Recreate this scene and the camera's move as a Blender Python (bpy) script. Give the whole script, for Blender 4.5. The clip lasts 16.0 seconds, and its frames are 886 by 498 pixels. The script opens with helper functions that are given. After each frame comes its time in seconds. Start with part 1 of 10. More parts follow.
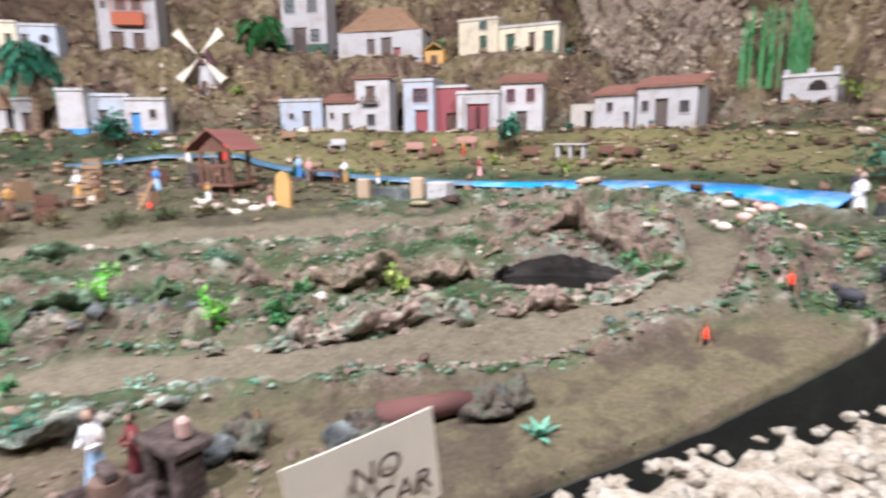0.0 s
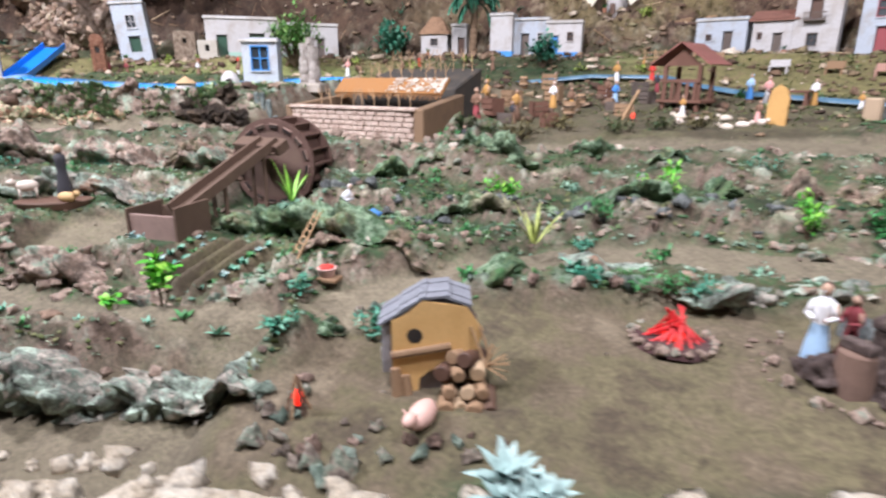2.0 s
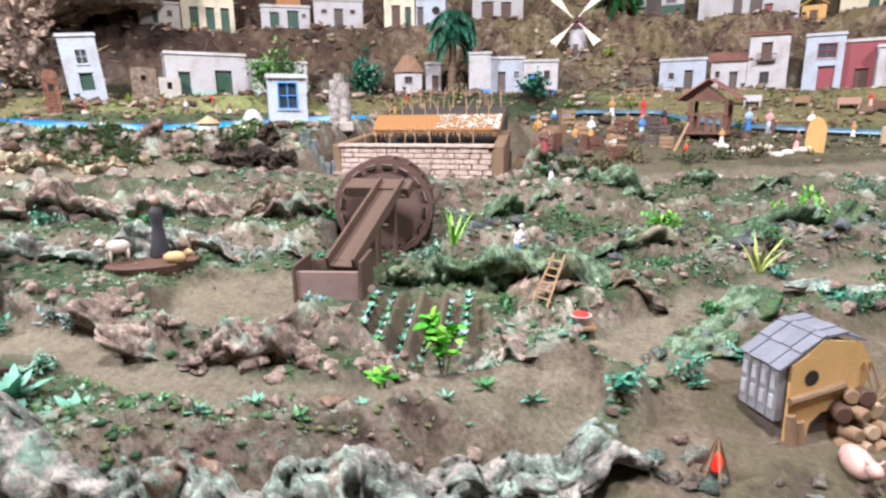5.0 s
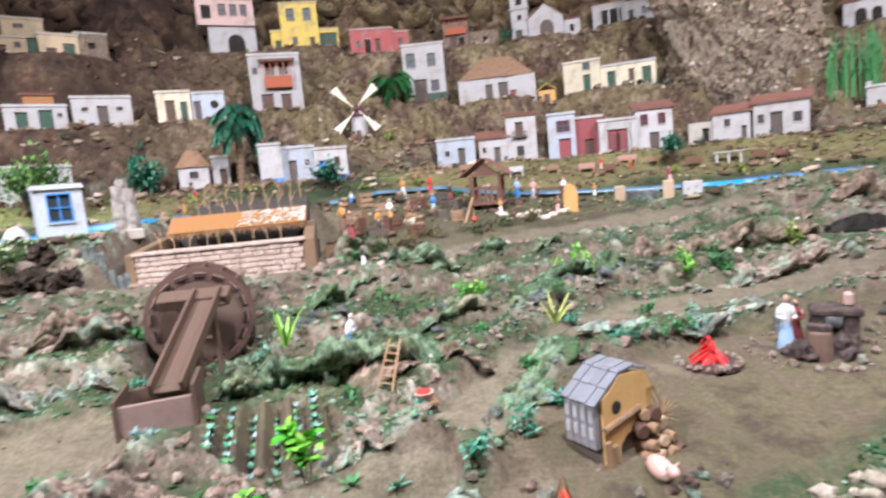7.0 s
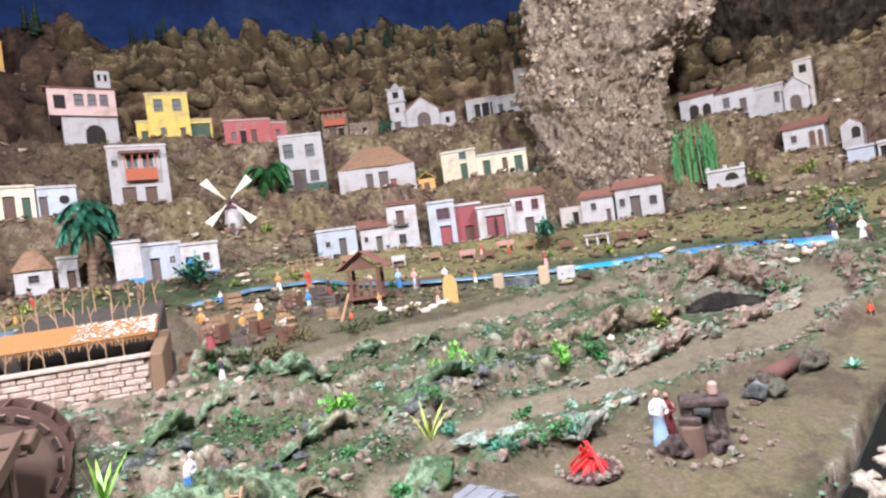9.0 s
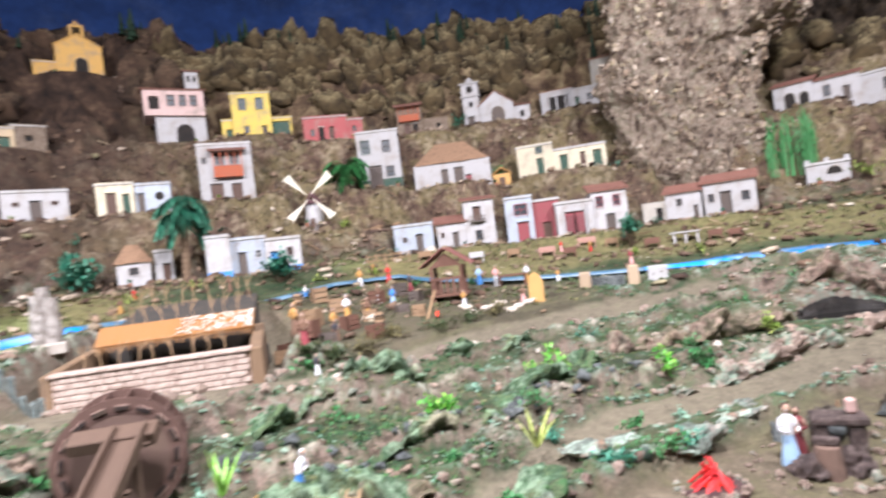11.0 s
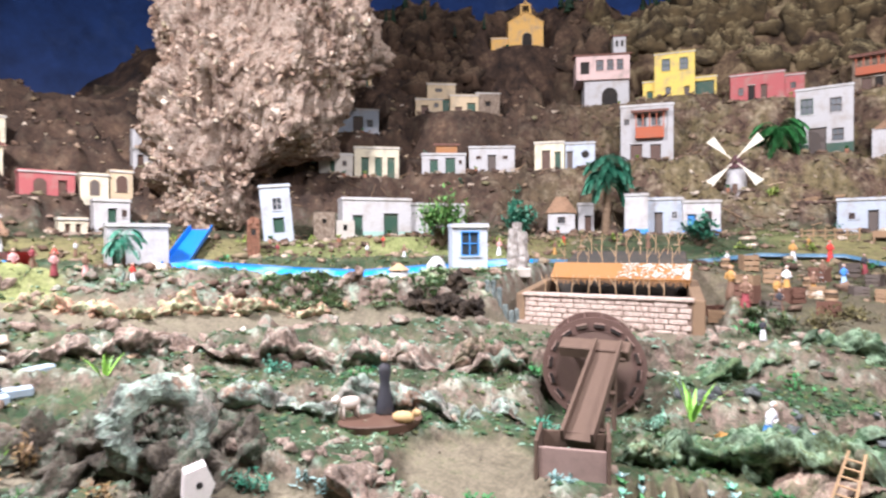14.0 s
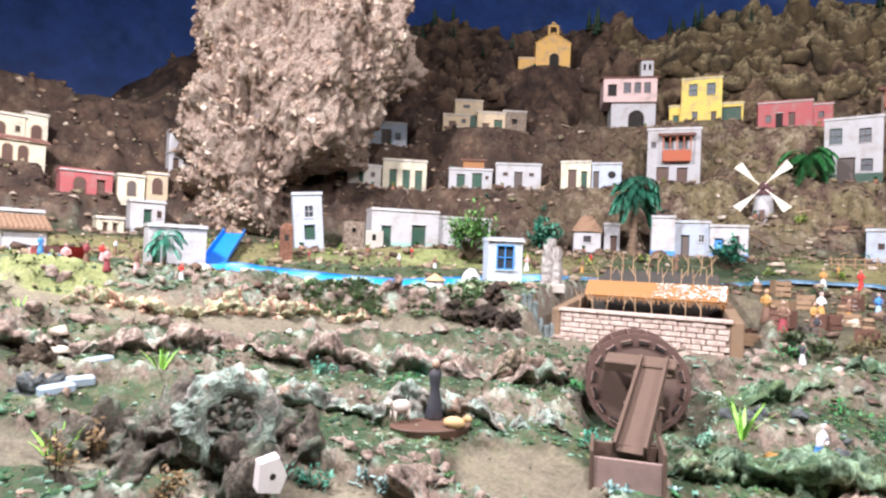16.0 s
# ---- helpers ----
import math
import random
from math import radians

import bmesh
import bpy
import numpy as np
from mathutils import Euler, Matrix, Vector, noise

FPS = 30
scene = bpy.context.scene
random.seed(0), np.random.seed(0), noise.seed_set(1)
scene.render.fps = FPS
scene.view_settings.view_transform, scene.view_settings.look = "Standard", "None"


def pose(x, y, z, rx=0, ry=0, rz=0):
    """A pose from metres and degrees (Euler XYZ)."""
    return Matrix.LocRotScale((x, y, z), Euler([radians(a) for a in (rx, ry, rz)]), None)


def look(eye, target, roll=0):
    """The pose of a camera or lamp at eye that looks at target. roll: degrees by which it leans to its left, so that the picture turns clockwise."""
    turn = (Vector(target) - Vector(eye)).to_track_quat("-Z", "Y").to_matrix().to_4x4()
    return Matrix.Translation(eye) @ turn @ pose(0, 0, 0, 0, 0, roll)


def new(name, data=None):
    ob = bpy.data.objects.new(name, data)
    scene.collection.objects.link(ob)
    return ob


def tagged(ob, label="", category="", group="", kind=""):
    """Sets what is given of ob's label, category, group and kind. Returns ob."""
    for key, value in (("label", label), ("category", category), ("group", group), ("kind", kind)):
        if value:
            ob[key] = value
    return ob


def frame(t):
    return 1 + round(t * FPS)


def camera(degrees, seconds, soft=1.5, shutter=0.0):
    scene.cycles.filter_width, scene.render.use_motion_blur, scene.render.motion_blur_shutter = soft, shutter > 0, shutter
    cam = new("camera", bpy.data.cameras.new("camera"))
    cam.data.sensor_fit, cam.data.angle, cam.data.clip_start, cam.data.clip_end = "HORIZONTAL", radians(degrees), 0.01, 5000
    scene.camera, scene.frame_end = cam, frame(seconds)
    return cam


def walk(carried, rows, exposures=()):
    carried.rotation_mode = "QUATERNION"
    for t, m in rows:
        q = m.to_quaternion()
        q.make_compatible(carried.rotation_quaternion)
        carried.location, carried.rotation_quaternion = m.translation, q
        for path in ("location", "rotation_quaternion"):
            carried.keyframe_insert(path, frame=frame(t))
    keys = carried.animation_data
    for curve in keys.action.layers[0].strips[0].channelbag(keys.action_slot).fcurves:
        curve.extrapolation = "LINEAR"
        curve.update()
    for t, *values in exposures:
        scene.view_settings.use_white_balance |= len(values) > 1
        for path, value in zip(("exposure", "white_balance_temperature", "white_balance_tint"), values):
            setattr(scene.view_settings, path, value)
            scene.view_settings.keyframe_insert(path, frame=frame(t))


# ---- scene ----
cam = camera(75.9, 16.0, soft=2.4, shutter=0.5)
PATH = [
    (0, (0.265, 0.355, 1.648), (-0.069, 2.288, 1.261), -0.6),
    (0.5, (0.18, 0.283, 1.641), (-0.464, 2.134, 1.241), 0.1),
    (1, (0.043, 0.198, 1.619), (-0.862, 1.921, 1.16), 0.6),
    (1.5, (-0.076, 0.147, 1.58), (-1.158, 1.743, 1.05), 0.5),
    (2, (-0.208, 0.124, 1.571), (-1.385, 1.635, 0.996), 0.2),
    (2.5, (-0.327, 0.114, 1.568), (-1.517, 1.604, 0.965), 0.0),
    (3, (-0.398, 0.073, 1.565), (-1.545, 1.6, 0.972), 0.0),
    (3.5, (-0.456, 0.004, 1.559), (-1.527, 1.597, 1.001), 0.3),
    (6, (-0.8, -0.138, 1.583), (-1.378, 1.741, 1.218), -2.7),
    (6.5, (-0.781, -0.157, 1.596), (-1.159, 1.784, 1.295), -4.2),
    (7, (-0.74, -0.161, 1.606), (-0.921, 1.817, 1.37), -5.5),
    (7.5, (-0.706, -0.167, 1.612), (-0.686, 1.827, 1.453), -6.6),
    (8, (-0.681, -0.155, 1.619), (-0.487, 1.833, 1.532), -7.2),
    (10.5, (-0.674, 0.005, 1.665), (-0.456, 1.993, 1.695), -7.9),
    (11, (-0.75, -0.049, 1.662), (-0.756, 1.951, 1.674), -7.2),
    (11.5, (-0.807, -0.089, 1.651), (-1.034, 1.898, 1.643), -6.3),
    (12, (-0.841, -0.115, 1.643), (-1.3, 1.832, 1.618), -5.2),
    (12.5, (-0.862, -0.125, 1.642), (-1.563, 1.748, 1.601), -4.1),
    (13, (-0.869, -0.135, 1.638), (-1.767, 1.651, 1.589), -3.0),
    (13.5, (-0.879, -0.156, 1.631), (-1.948, 1.533, 1.587), -1.7),
    (14, (-0.898, -0.194, 1.638), (-2.097, 1.407, 1.615), -0.2),
    (14.5, (-0.915, -0.213, 1.637), (-2.166, 1.348, 1.639), 1.2),
    (15, (-0.921, -0.238, 1.633), (-2.184, 1.313, 1.661), 2.1),
    (15.5, (-0.929, -0.253, 1.628), (-2.165, 1.319, 1.664), 2.4),
    (16, (-0.95, -0.267, 1.626), (-2.176, 1.312, 1.656), 2.2),
]
walk(cam, [(t, look(eye, target, roll)) for t, eye, target, roll in PATH], [(0.0, -0.02), (2.0, -0.20), (3.5, -0.06), (6.0, -0.10), (8.0, -0.01), (10.5, 0.17), (13.0, 0.17), (16.0, 0.19)])

# ---- room, world and lights ----
world = bpy.data.worlds.new("world")
scene.world = world
world.use_nodes = True
world.node_tree.nodes["Background"].inputs[0].default_value = (0.75, 0.85, 1.0, 1)
world.node_tree.nodes["Background"].inputs[1].default_value = 0.25


def area_lamp(name, eye, target, size, power, colour):
    data = bpy.data.lights.new(name, "AREA")
    data.shape, data.size, data.energy, data.color = "DISK", size, power, colour
    ob = new(name, data)
    ob.matrix_basis = look(eye, target)
    return ob


area_lamp("ceiling_lamp", (-0.6, -0.2, 3.75), (-1.0, 2.3, 1.6), 0.26, 128, (0.965, 0.945, 1.04))
area_lamp("ceiling_lamp", (-2.5, -0.6, 3.4), (-2.5, 0.9, 1.5), 0.26, 158, (0.965, 0.945, 1.04))
area_lamp("ceiling_lamp", (1.0, 0.5, 3.75), (0.5, 3.0, 1.8), 0.26, 118, (0.97, 0.945, 1.04))

# ---- materials ----
MATS = {}


def nodes_of(mat):
    mat.use_nodes = True
    tree = mat.node_tree
    return tree, tree.nodes, tree.links, tree.nodes["Principled BSDF"]


def noise_node(tree, scale, detail=4.0, rough=0.6, vec=None):
    n = tree.nodes.new("ShaderNodeTexNoise")
    n.inputs["Scale"].default_value, n.inputs["Detail"].default_value, n.inputs["Roughness"].default_value = scale, detail, rough
    if vec is not None:
        tree.links.new(vec, n.inputs["Vector"])
    return n


def ramp(tree, fac, stops, mode="LINEAR"):
    r = tree.nodes.new("ShaderNodeValToRGB")
    r.color_ramp.interpolation = mode
    while len(r.color_ramp.elements) < len(stops):
        r.color_ramp.elements.new(0.5)
    for e, (p, c) in zip(r.color_ramp.elements, stops):
        e.position, e.color = p, (*c, 1) if len(c) == 3 else c
    tree.links.new(fac, r.inputs[0])
    return r


def mix(tree, fac, a, b, mode="MIX"):
    m = tree.nodes.new("ShaderNodeMix")
    m.data_type, m.blend_type = "RGBA", mode
    for k, v in ((0, fac), (6, a), (7, b)):
        if isinstance(v, (int, float)):
            m.inputs[k].default_value = v
        elif isinstance(v, tuple):
            m.inputs[k].default_value = (*v, 1)
        else:
            tree.links.new(v, m.inputs[k])
    return m.outputs[2]


def bump(tree, bsdf, height, strength, distance):
    b = tree.nodes.new("ShaderNodeBump")
    b.inputs["Strength"].default_value, b.inputs["Distance"].default_value = strength, distance
    tree.links.new(height, b.inputs["Height"])
    tree.links.new(b.outputs[0], bsdf.inputs["Normal"])


def paint(name, colour, rough=0.75, dirt=0.35, dirt_colour=(0.16, 0.11, 0.07), scale=40.0, relief=0.3, metal=0.0, vary=0.12):
    """A worn, hand-painted surface: fine grain, larger stains and a little change from piece to piece."""
    if name in MATS:
        return MATS[name]
    mat = bpy.data.materials.new(name)
    tree, nodes, links, bsdf = nodes_of(mat)
    at = nodes.new("ShaderNodeTexCoord").outputs["Object"]
    fine, wide = noise_node(tree, scale * 6, 5, 0.7, at), noise_node(tree, scale * 0.55, 4, 0.6, at)
    stain = ramp(tree, wide.outputs[0], [(0.48, (0, 0, 0)), (0.72, (dirt,) * 3)])
    grain = ramp(tree, fine.outputs[0], [(0.25, (1 - vary,) * 3), (0.75, (1 + vary * 0.3,) * 3)])
    base = mix(tree, 1.0, colour, grain.outputs[0], "MULTIPLY")
    info = nodes.new("ShaderNodeObjectInfo")
    shade = ramp(tree, info.outputs["Random"], [(0.0, (0.88,) * 3), (1.0, (1.06,) * 3)])
    base = mix(tree, 1.0, base, shade.outputs[0], "MULTIPLY")
    links.new(mix(tree, stain.outputs[0], base, dirt_colour), bsdf.inputs["Base Color"])
    bsdf.inputs["Roughness"].default_value, bsdf.inputs["Metallic"].default_value = rough, metal
    bump(tree, bsdf, fine.outputs[0], relief, 0.002)
    MATS[name] = mat
    return mat


def plaster(name, colour):
    return paint("plaster_" + name, colour, 0.85, 0.75, (0.30, 0.245, 0.20), 24, 0.7, vary=0.30)


def mottled(name, stops, scale, rough=0.9, relief=0.8, depth=0.01):
    """Crumpled, dabbed scenery paint: many hues in small blots."""
    if name in MATS:
        return MATS[name]
    mat = bpy.data.materials.new(name)
    tree, nodes, links, bsdf = nodes_of(mat)
    at = nodes.new("ShaderNodeNewGeometry").outputs["Position"]
    blot, fine = noise_node(tree, scale, 7, 0.72, at), noise_node(tree, scale * 7, 4, 0.7, at)
    hue = ramp(tree, blot.outputs[0], stops)
    grain = ramp(tree, fine.outputs[0], [(0.3, (0.55,) * 3), (0.7, (1.15,) * 3)])
    links.new(mix(tree, 1.0, hue.outputs[0], grain.outputs[0], "MULTIPLY"), bsdf.inputs["Base Color"])
    bsdf.inputs["Roughness"].default_value = rough
    bump(tree, bsdf, fine.outputs[0], relief, depth)
    MATS[name] = mat
    return mat


# ---- building helpers ----
def finish(bm, name, mat, smooth=False):
    me = bpy.data.meshes.new(name)
    bm.normal_update()
    bm.to_mesh(me)
    bm.free()
    for m in mat if isinstance(mat, (list, tuple)) else [mat]:
        me.materials.append(m)
    if smooth:
        me.polygons.foreach_set("use_smooth", [True] * len(me.polygons))
    return me


def part(name, bm, mat, parent=None, label="", smooth=False):
    ob = new(name, finish(bm, name, mat, smooth))
    ob.parent = parent
    return tagged(ob, label)


def thing(name, m, label, category, group="", kind=""):
    ob = new(name)
    ob.empty_display_size = 0.02
    ob.matrix_basis = m
    return tagged(ob, label, category, group, kind)


def box(bm, x0, x1, y0, y1, z0, z1, turn=None):
    m = Matrix.Translation(((x0 + x1) / 2, (y0 + y1) / 2, (z0 + z1) / 2)) @ Matrix.Diagonal((x1 - x0, y1 - y0, z1 - z0, 1))
    if turn is not None:
        m = turn @ m
    return bmesh.ops.create_cube(bm, size=1, matrix=m)["verts"]


def rod(bm, a, b, r0, r1=None, n=7):
    a, b = Vector(a), Vector(b)
    way = b - a
    m = Matrix.Translation((a + b) / 2) @ way.to_track_quat("Z", "Y").to_matrix().to_4x4()
    bmesh.ops.create_cone(bm, cap_ends=True, segments=n, radius1=r0, radius2=r0 if r1 is None else r1, depth=way.length, matrix=m)


def ball(bm, at, r, squash=(1, 1, 1), n=1):
    m = Matrix.Translation(at) @ Matrix.Diagonal((*squash, 1))
    return bmesh.ops.create_icosphere(bm, subdivisions=n, radius=r, matrix=m)["verts"]


def soften(bm, width, segments=1):
    bmesh.ops.bevel(bm, geom=bm.edges[:], offset=width, segments=segments, affect="EDGES", clamp_overlap=True)


def boxed(x0, x1, y0, y1, z0, z1, bevel=0.0):
    bm = bmesh.new()
    box(bm, x0, x1, y0, y1, z0, z1)
    if bevel:
        soften(bm, bevel)
    return bm


# ---- terrain ----
EYE_A, EYE_B = (-0.85, -0.15), (-0.10, 0.14)
RUN = [0.4, 0.6, 0.75, 0.95, 1.1, 1.34, 1.47, 1.64, 1.8, 2.1, 2.5, 2.8, 3.1, 3.25, 3.45, 3.65, 3.8, 4.0, 4.2, 4.4, 4.7, 5.0, 5.6]
RISE = [1.19, 1.22, 1.25, 1.28, 1.30, 1.365, 1.39, 1.43, 1.46, 1.49, 1.56, 1.65, 1.685, 1.78, 2.06, 2.13, 2.2, 2.52, 2.60, 2.75, 3.15, 3.45, 3.6]


def reach(x, y):
    """Distance in plan from the visitors' rail."""
    ux, uy = EYE_B[0] - EYE_A[0], EYE_B[1] - EYE_A[1]
    a = np.clip(((x - EYE_A[0]) * ux + (y - EYE_A[1]) * uy) / (ux * ux + uy * uy), 0, 1)
    return np.hypot(x - EYE_A[0] - a * ux, y - EYE_A[1] - a * uy)


def fade(d, inner, outer):
    """1 at inner, 0 at outer, smooth between."""
    t = np.clip((outer - d) / (outer - inner), 0, 1)
    return t * t * (3 - 2 * t)


def slope(x, y):
    """The smooth lie of the land: terraces that climb away from the rail, with a raised river bank on one side."""
    s = reach(x, y)
    rise = np.interp(s, RUN, RISE)
    return rise + 0.08 * fade(-x, 1.6, 1.0) * fade(s, 1.8, 1.5) * fade(s, 2.1, 2.5)


def lattice(ix, iy, seed):
    h = (ix.astype(np.int64) * 374761393 + iy.astype(np.int64) * 668265263 + seed * 974634777) & 0xFFFFFFFF
    h = ((h ^ (h >> 13)) * 1274126177) & 0xFFFFFFFF
    return ((h ^ (h >> 16)) & 0xFFFF) / 65535.0


def value_noise(x, y, seed):
    ix, iy = np.floor(x), np.floor(y)
    fx, fy = x - ix, y - iy
    fx, fy = fx * fx * (3 - 2 * fx), fy * fy * (3 - 2 * fy)
    a, b = lattice(ix, iy, seed), lattice(ix + 1, iy, seed)
    c, d = lattice(ix, iy + 1, seed), lattice(ix + 1, iy + 1, seed)
    return (a * (1 - fx) + b * fx) * (1 - fy) + (c * (1 - fx) + d * fx) * fy


def fbm(x, y, scale, octaves=4, seed=1, ridged=False):
    total, amp, norm = 0.0, 1.0, 0.0
    for k in range(octaves):
        v = value_noise(x * scale * 2**k + 17.3 * k, y * scale * 2**k - 9.1 * k, seed + k)
        total = total + amp * (1 - np.abs(2 * v - 1) if ridged else v)
        norm += amp
        amp *= 0.5
    return total / norm


def near_line(x, y, line):
    """Distance in plan from a broken line."""
    best = np.full(np.shape(x), 99.0)
    for (ax, ay), (bx, by) in zip(line, line[1:]):
        dx, dy = bx - ax, by - ay
        a = np.clip(((x - ax) * dx + (y - ay) * dy) / (dx * dx + dy * dy), 0, 1)
        best = np.minimum(best, np.hypot(x - ax - a * dx, y - ay - a * dy))
    return best


ROAD_BACK = [(-3.2, -0.15), (-2.5, 0.16), (-2.36, 0.42), (-2.0, 0.9), (-1.72, 1.17), (-1.35, 1.24), (-1.1, 1.30), (-0.7, 1.55), (-0.35, 1.70), (0.0, 1.78), (0.20, 1.83), (0.38, 1.84), (0.53, 1.75), (0.61, 1.61), (0.60, 1.47)]
ROAD_LOOP = [(0.60, 1.47), (0.53, 1.38), (0.40, 1.31), (0.22, 1.26), (0.04, 1.21), (-0.18, 1.15), (-0.40, 1.09), (-0.58, 0.97), (-0.70, 0.82), (-0.80, 0.64)]
KERB = [(-0.02, 1.09), (0.12, 1.13), (0.26, 1.17), (0.44, 1.235), (0.57, 1.30), (0.66, 1.40), (0.69, 1.52)]
ROAD_FRONT = [(-2.0, 0.0), (-1.75, 0.24), (-1.52, 0.335), (-1.31, 0.33), (-1.10, 0.40), (-0.92, 0.495), (-0.84, 0.52)]
PLAIN = [(-0.66, 0.36), (-0.63, 0.50), (-0.60, 0.62), (-0.4, 0.72), (-0.2, 0.83), (0.05, 0.98), (0.3, 1.08), (0.62, 1.12)]
RIVER = [(-2.95, 0.85), (-2.65, 0.87), (-2.4, 0.98), (-2.2, 1.12), (-2.12, 1.35), (-1.95, 1.75), (-1.6, 2.2), (-1.26, 2.48), (-0.97, 2.58), (-0.64, 2.42), (-0.27, 2.35), (0.05, 2.29), (0.38, 2.24), (0.59, 2.15), (0.85, 2.05), (1.0, 1.88)]


def river_half(x):
    return np.interp(x, [-3.0, -2.5, -2.2, -1.9, -1.0, 0.1, 0.5, 1.0], [0.045, 0.045, 0.045, 0.045, 0.045, 0.05, 0.065, 0.075])


# where the little buildings stand: x, y, half width of the levelled plot, lift over the slope
SITES = {
    "tower": (-3.11, 1.48, 0.11, 0), "ruin": (-3.00, 1.66, 0.11, 0), "long_white": (-2.79, 2.05, 0.34, 0), "blue_frame": (-1.93, 1.33, 0.07, 0),
    "cottage": (-2.18, 2.62, 0.15, 0), "blue_base": (-1.70, 2.72, 0.24, 0), "windmill": (-1.47, 3.19, 0.07, 0), "blue_tower": (-0.72, 3.08, 0.28, 0),
    "red": (-0.10, 3.06, 0.32, 0), "white_red_roof": (0.66, 3.03, 0.28, 0), "chapel": (1.36, 3.03, 0.12, 0),
    "green_doors_a": (-3.43, 2.13, 0.11, 0), "green_doors_b": (-3.25, 2.29, 0.15, 0), "green_doors_c": (-2.96, 2.57, 0.15, 0), "green_doors_d": (-2.73, 2.75, 0.15, 0),
    "cream_blue": (-2.35, 2.97, 0.19, 0), "red_balcony": (-1.97, 3.29, 0.18, 0), "tall_white": (-1.10, 3.63, 0.16, 0), "hip_thatch": (-0.64, 3.58, 0.27, 0),
    "cream": (0.06, 3.60, 0.33, 0), "crate": (-0.33, 3.57, 0.07, 0), "kiosk": (-3.69, 2.53, 0.19, 0), "arch_chapel": (-4.05, 2.97, 0.10, 0),
    "ochre": (-3.21, 3.07, 0.33, 0), "orange_church": (-3.22, 4.0, 0.24, 0), "church_house": (-2.39, 3.66, 0.20, 0), "yellow": (-1.95, 3.94, 0.26, 0),
    "pink": (-1.43, 3.91, 0.21, 0), "stone_balcony": (-0.80, 4.10, 0.22, 0), "church": (-0.28, 4.26, 0.26, 0), "porch": (0.38, 4.34, 0.26, 0), "grey_high": (0.69, 4.50, 0.12, 0),
    "right_long": (1.70, 3.55, 0.24, 0), "right_church": (2.00, 3.31, 0.18, 0), "right_red_roof": (1.79, 2.92, 0.12, 0), "right_arch": (1.98, 2.80, 0.07, 0), "right_low": (1.98, 2.66, 0.12, 0),
    "left_top": (-4.41, 0.67, 0.13, 0), "left_mid": (-4.17, 0.61, 0.12, 0), "left_pink": (-4.01, 0.84, 0.13, 0), "left_arch": (-3.94, 1.07, 0.13, 0), "left_stack": (-3.98, 1.29, 0.09, 0),
    "left_white": (-3.76, 1.02, 0.10, 0), "left_small": (-3.75, 0.85, 0.08, 0), "left_shed": (-3.41, 0.43, 0.12, 0), "left_palm_house": (-3.03, 0.80, 0.12, 0),
}


PLOTS = {}


def plot(name):
    if name not in PLOTS:
        x, y, half, lift = SITES[name]
        PLOTS[name] = x, y, half, lift + float(slope(np.array(x), np.array(y)))
    return PLOTS[name]


RIM = [(-0.80, 0.06), (-0.68, 0.19), (-0.55, 0.27), (-0.30, 0.42), (-0.12, 0.55), (0.05, 0.64), (0.22, 0.78), (0.44, 0.94), (0.70, 1.08), (1.0, 1.2)]


def beyond_rim(x, y):
    """Signed distance in plan from the stone rim: positive on the scenery's side."""
    return ((x + 0.30) * -0.552 + (y - 0.42) * 0.834)


def edge_gap(x):
    """How far behind the coping's line the scenery breaks off."""
    return np.interp(x, [-0.25, -0.07, 0.19, 0.5, 0.7], [0.098, 0.115, 0.135, 0.120, 0.105])


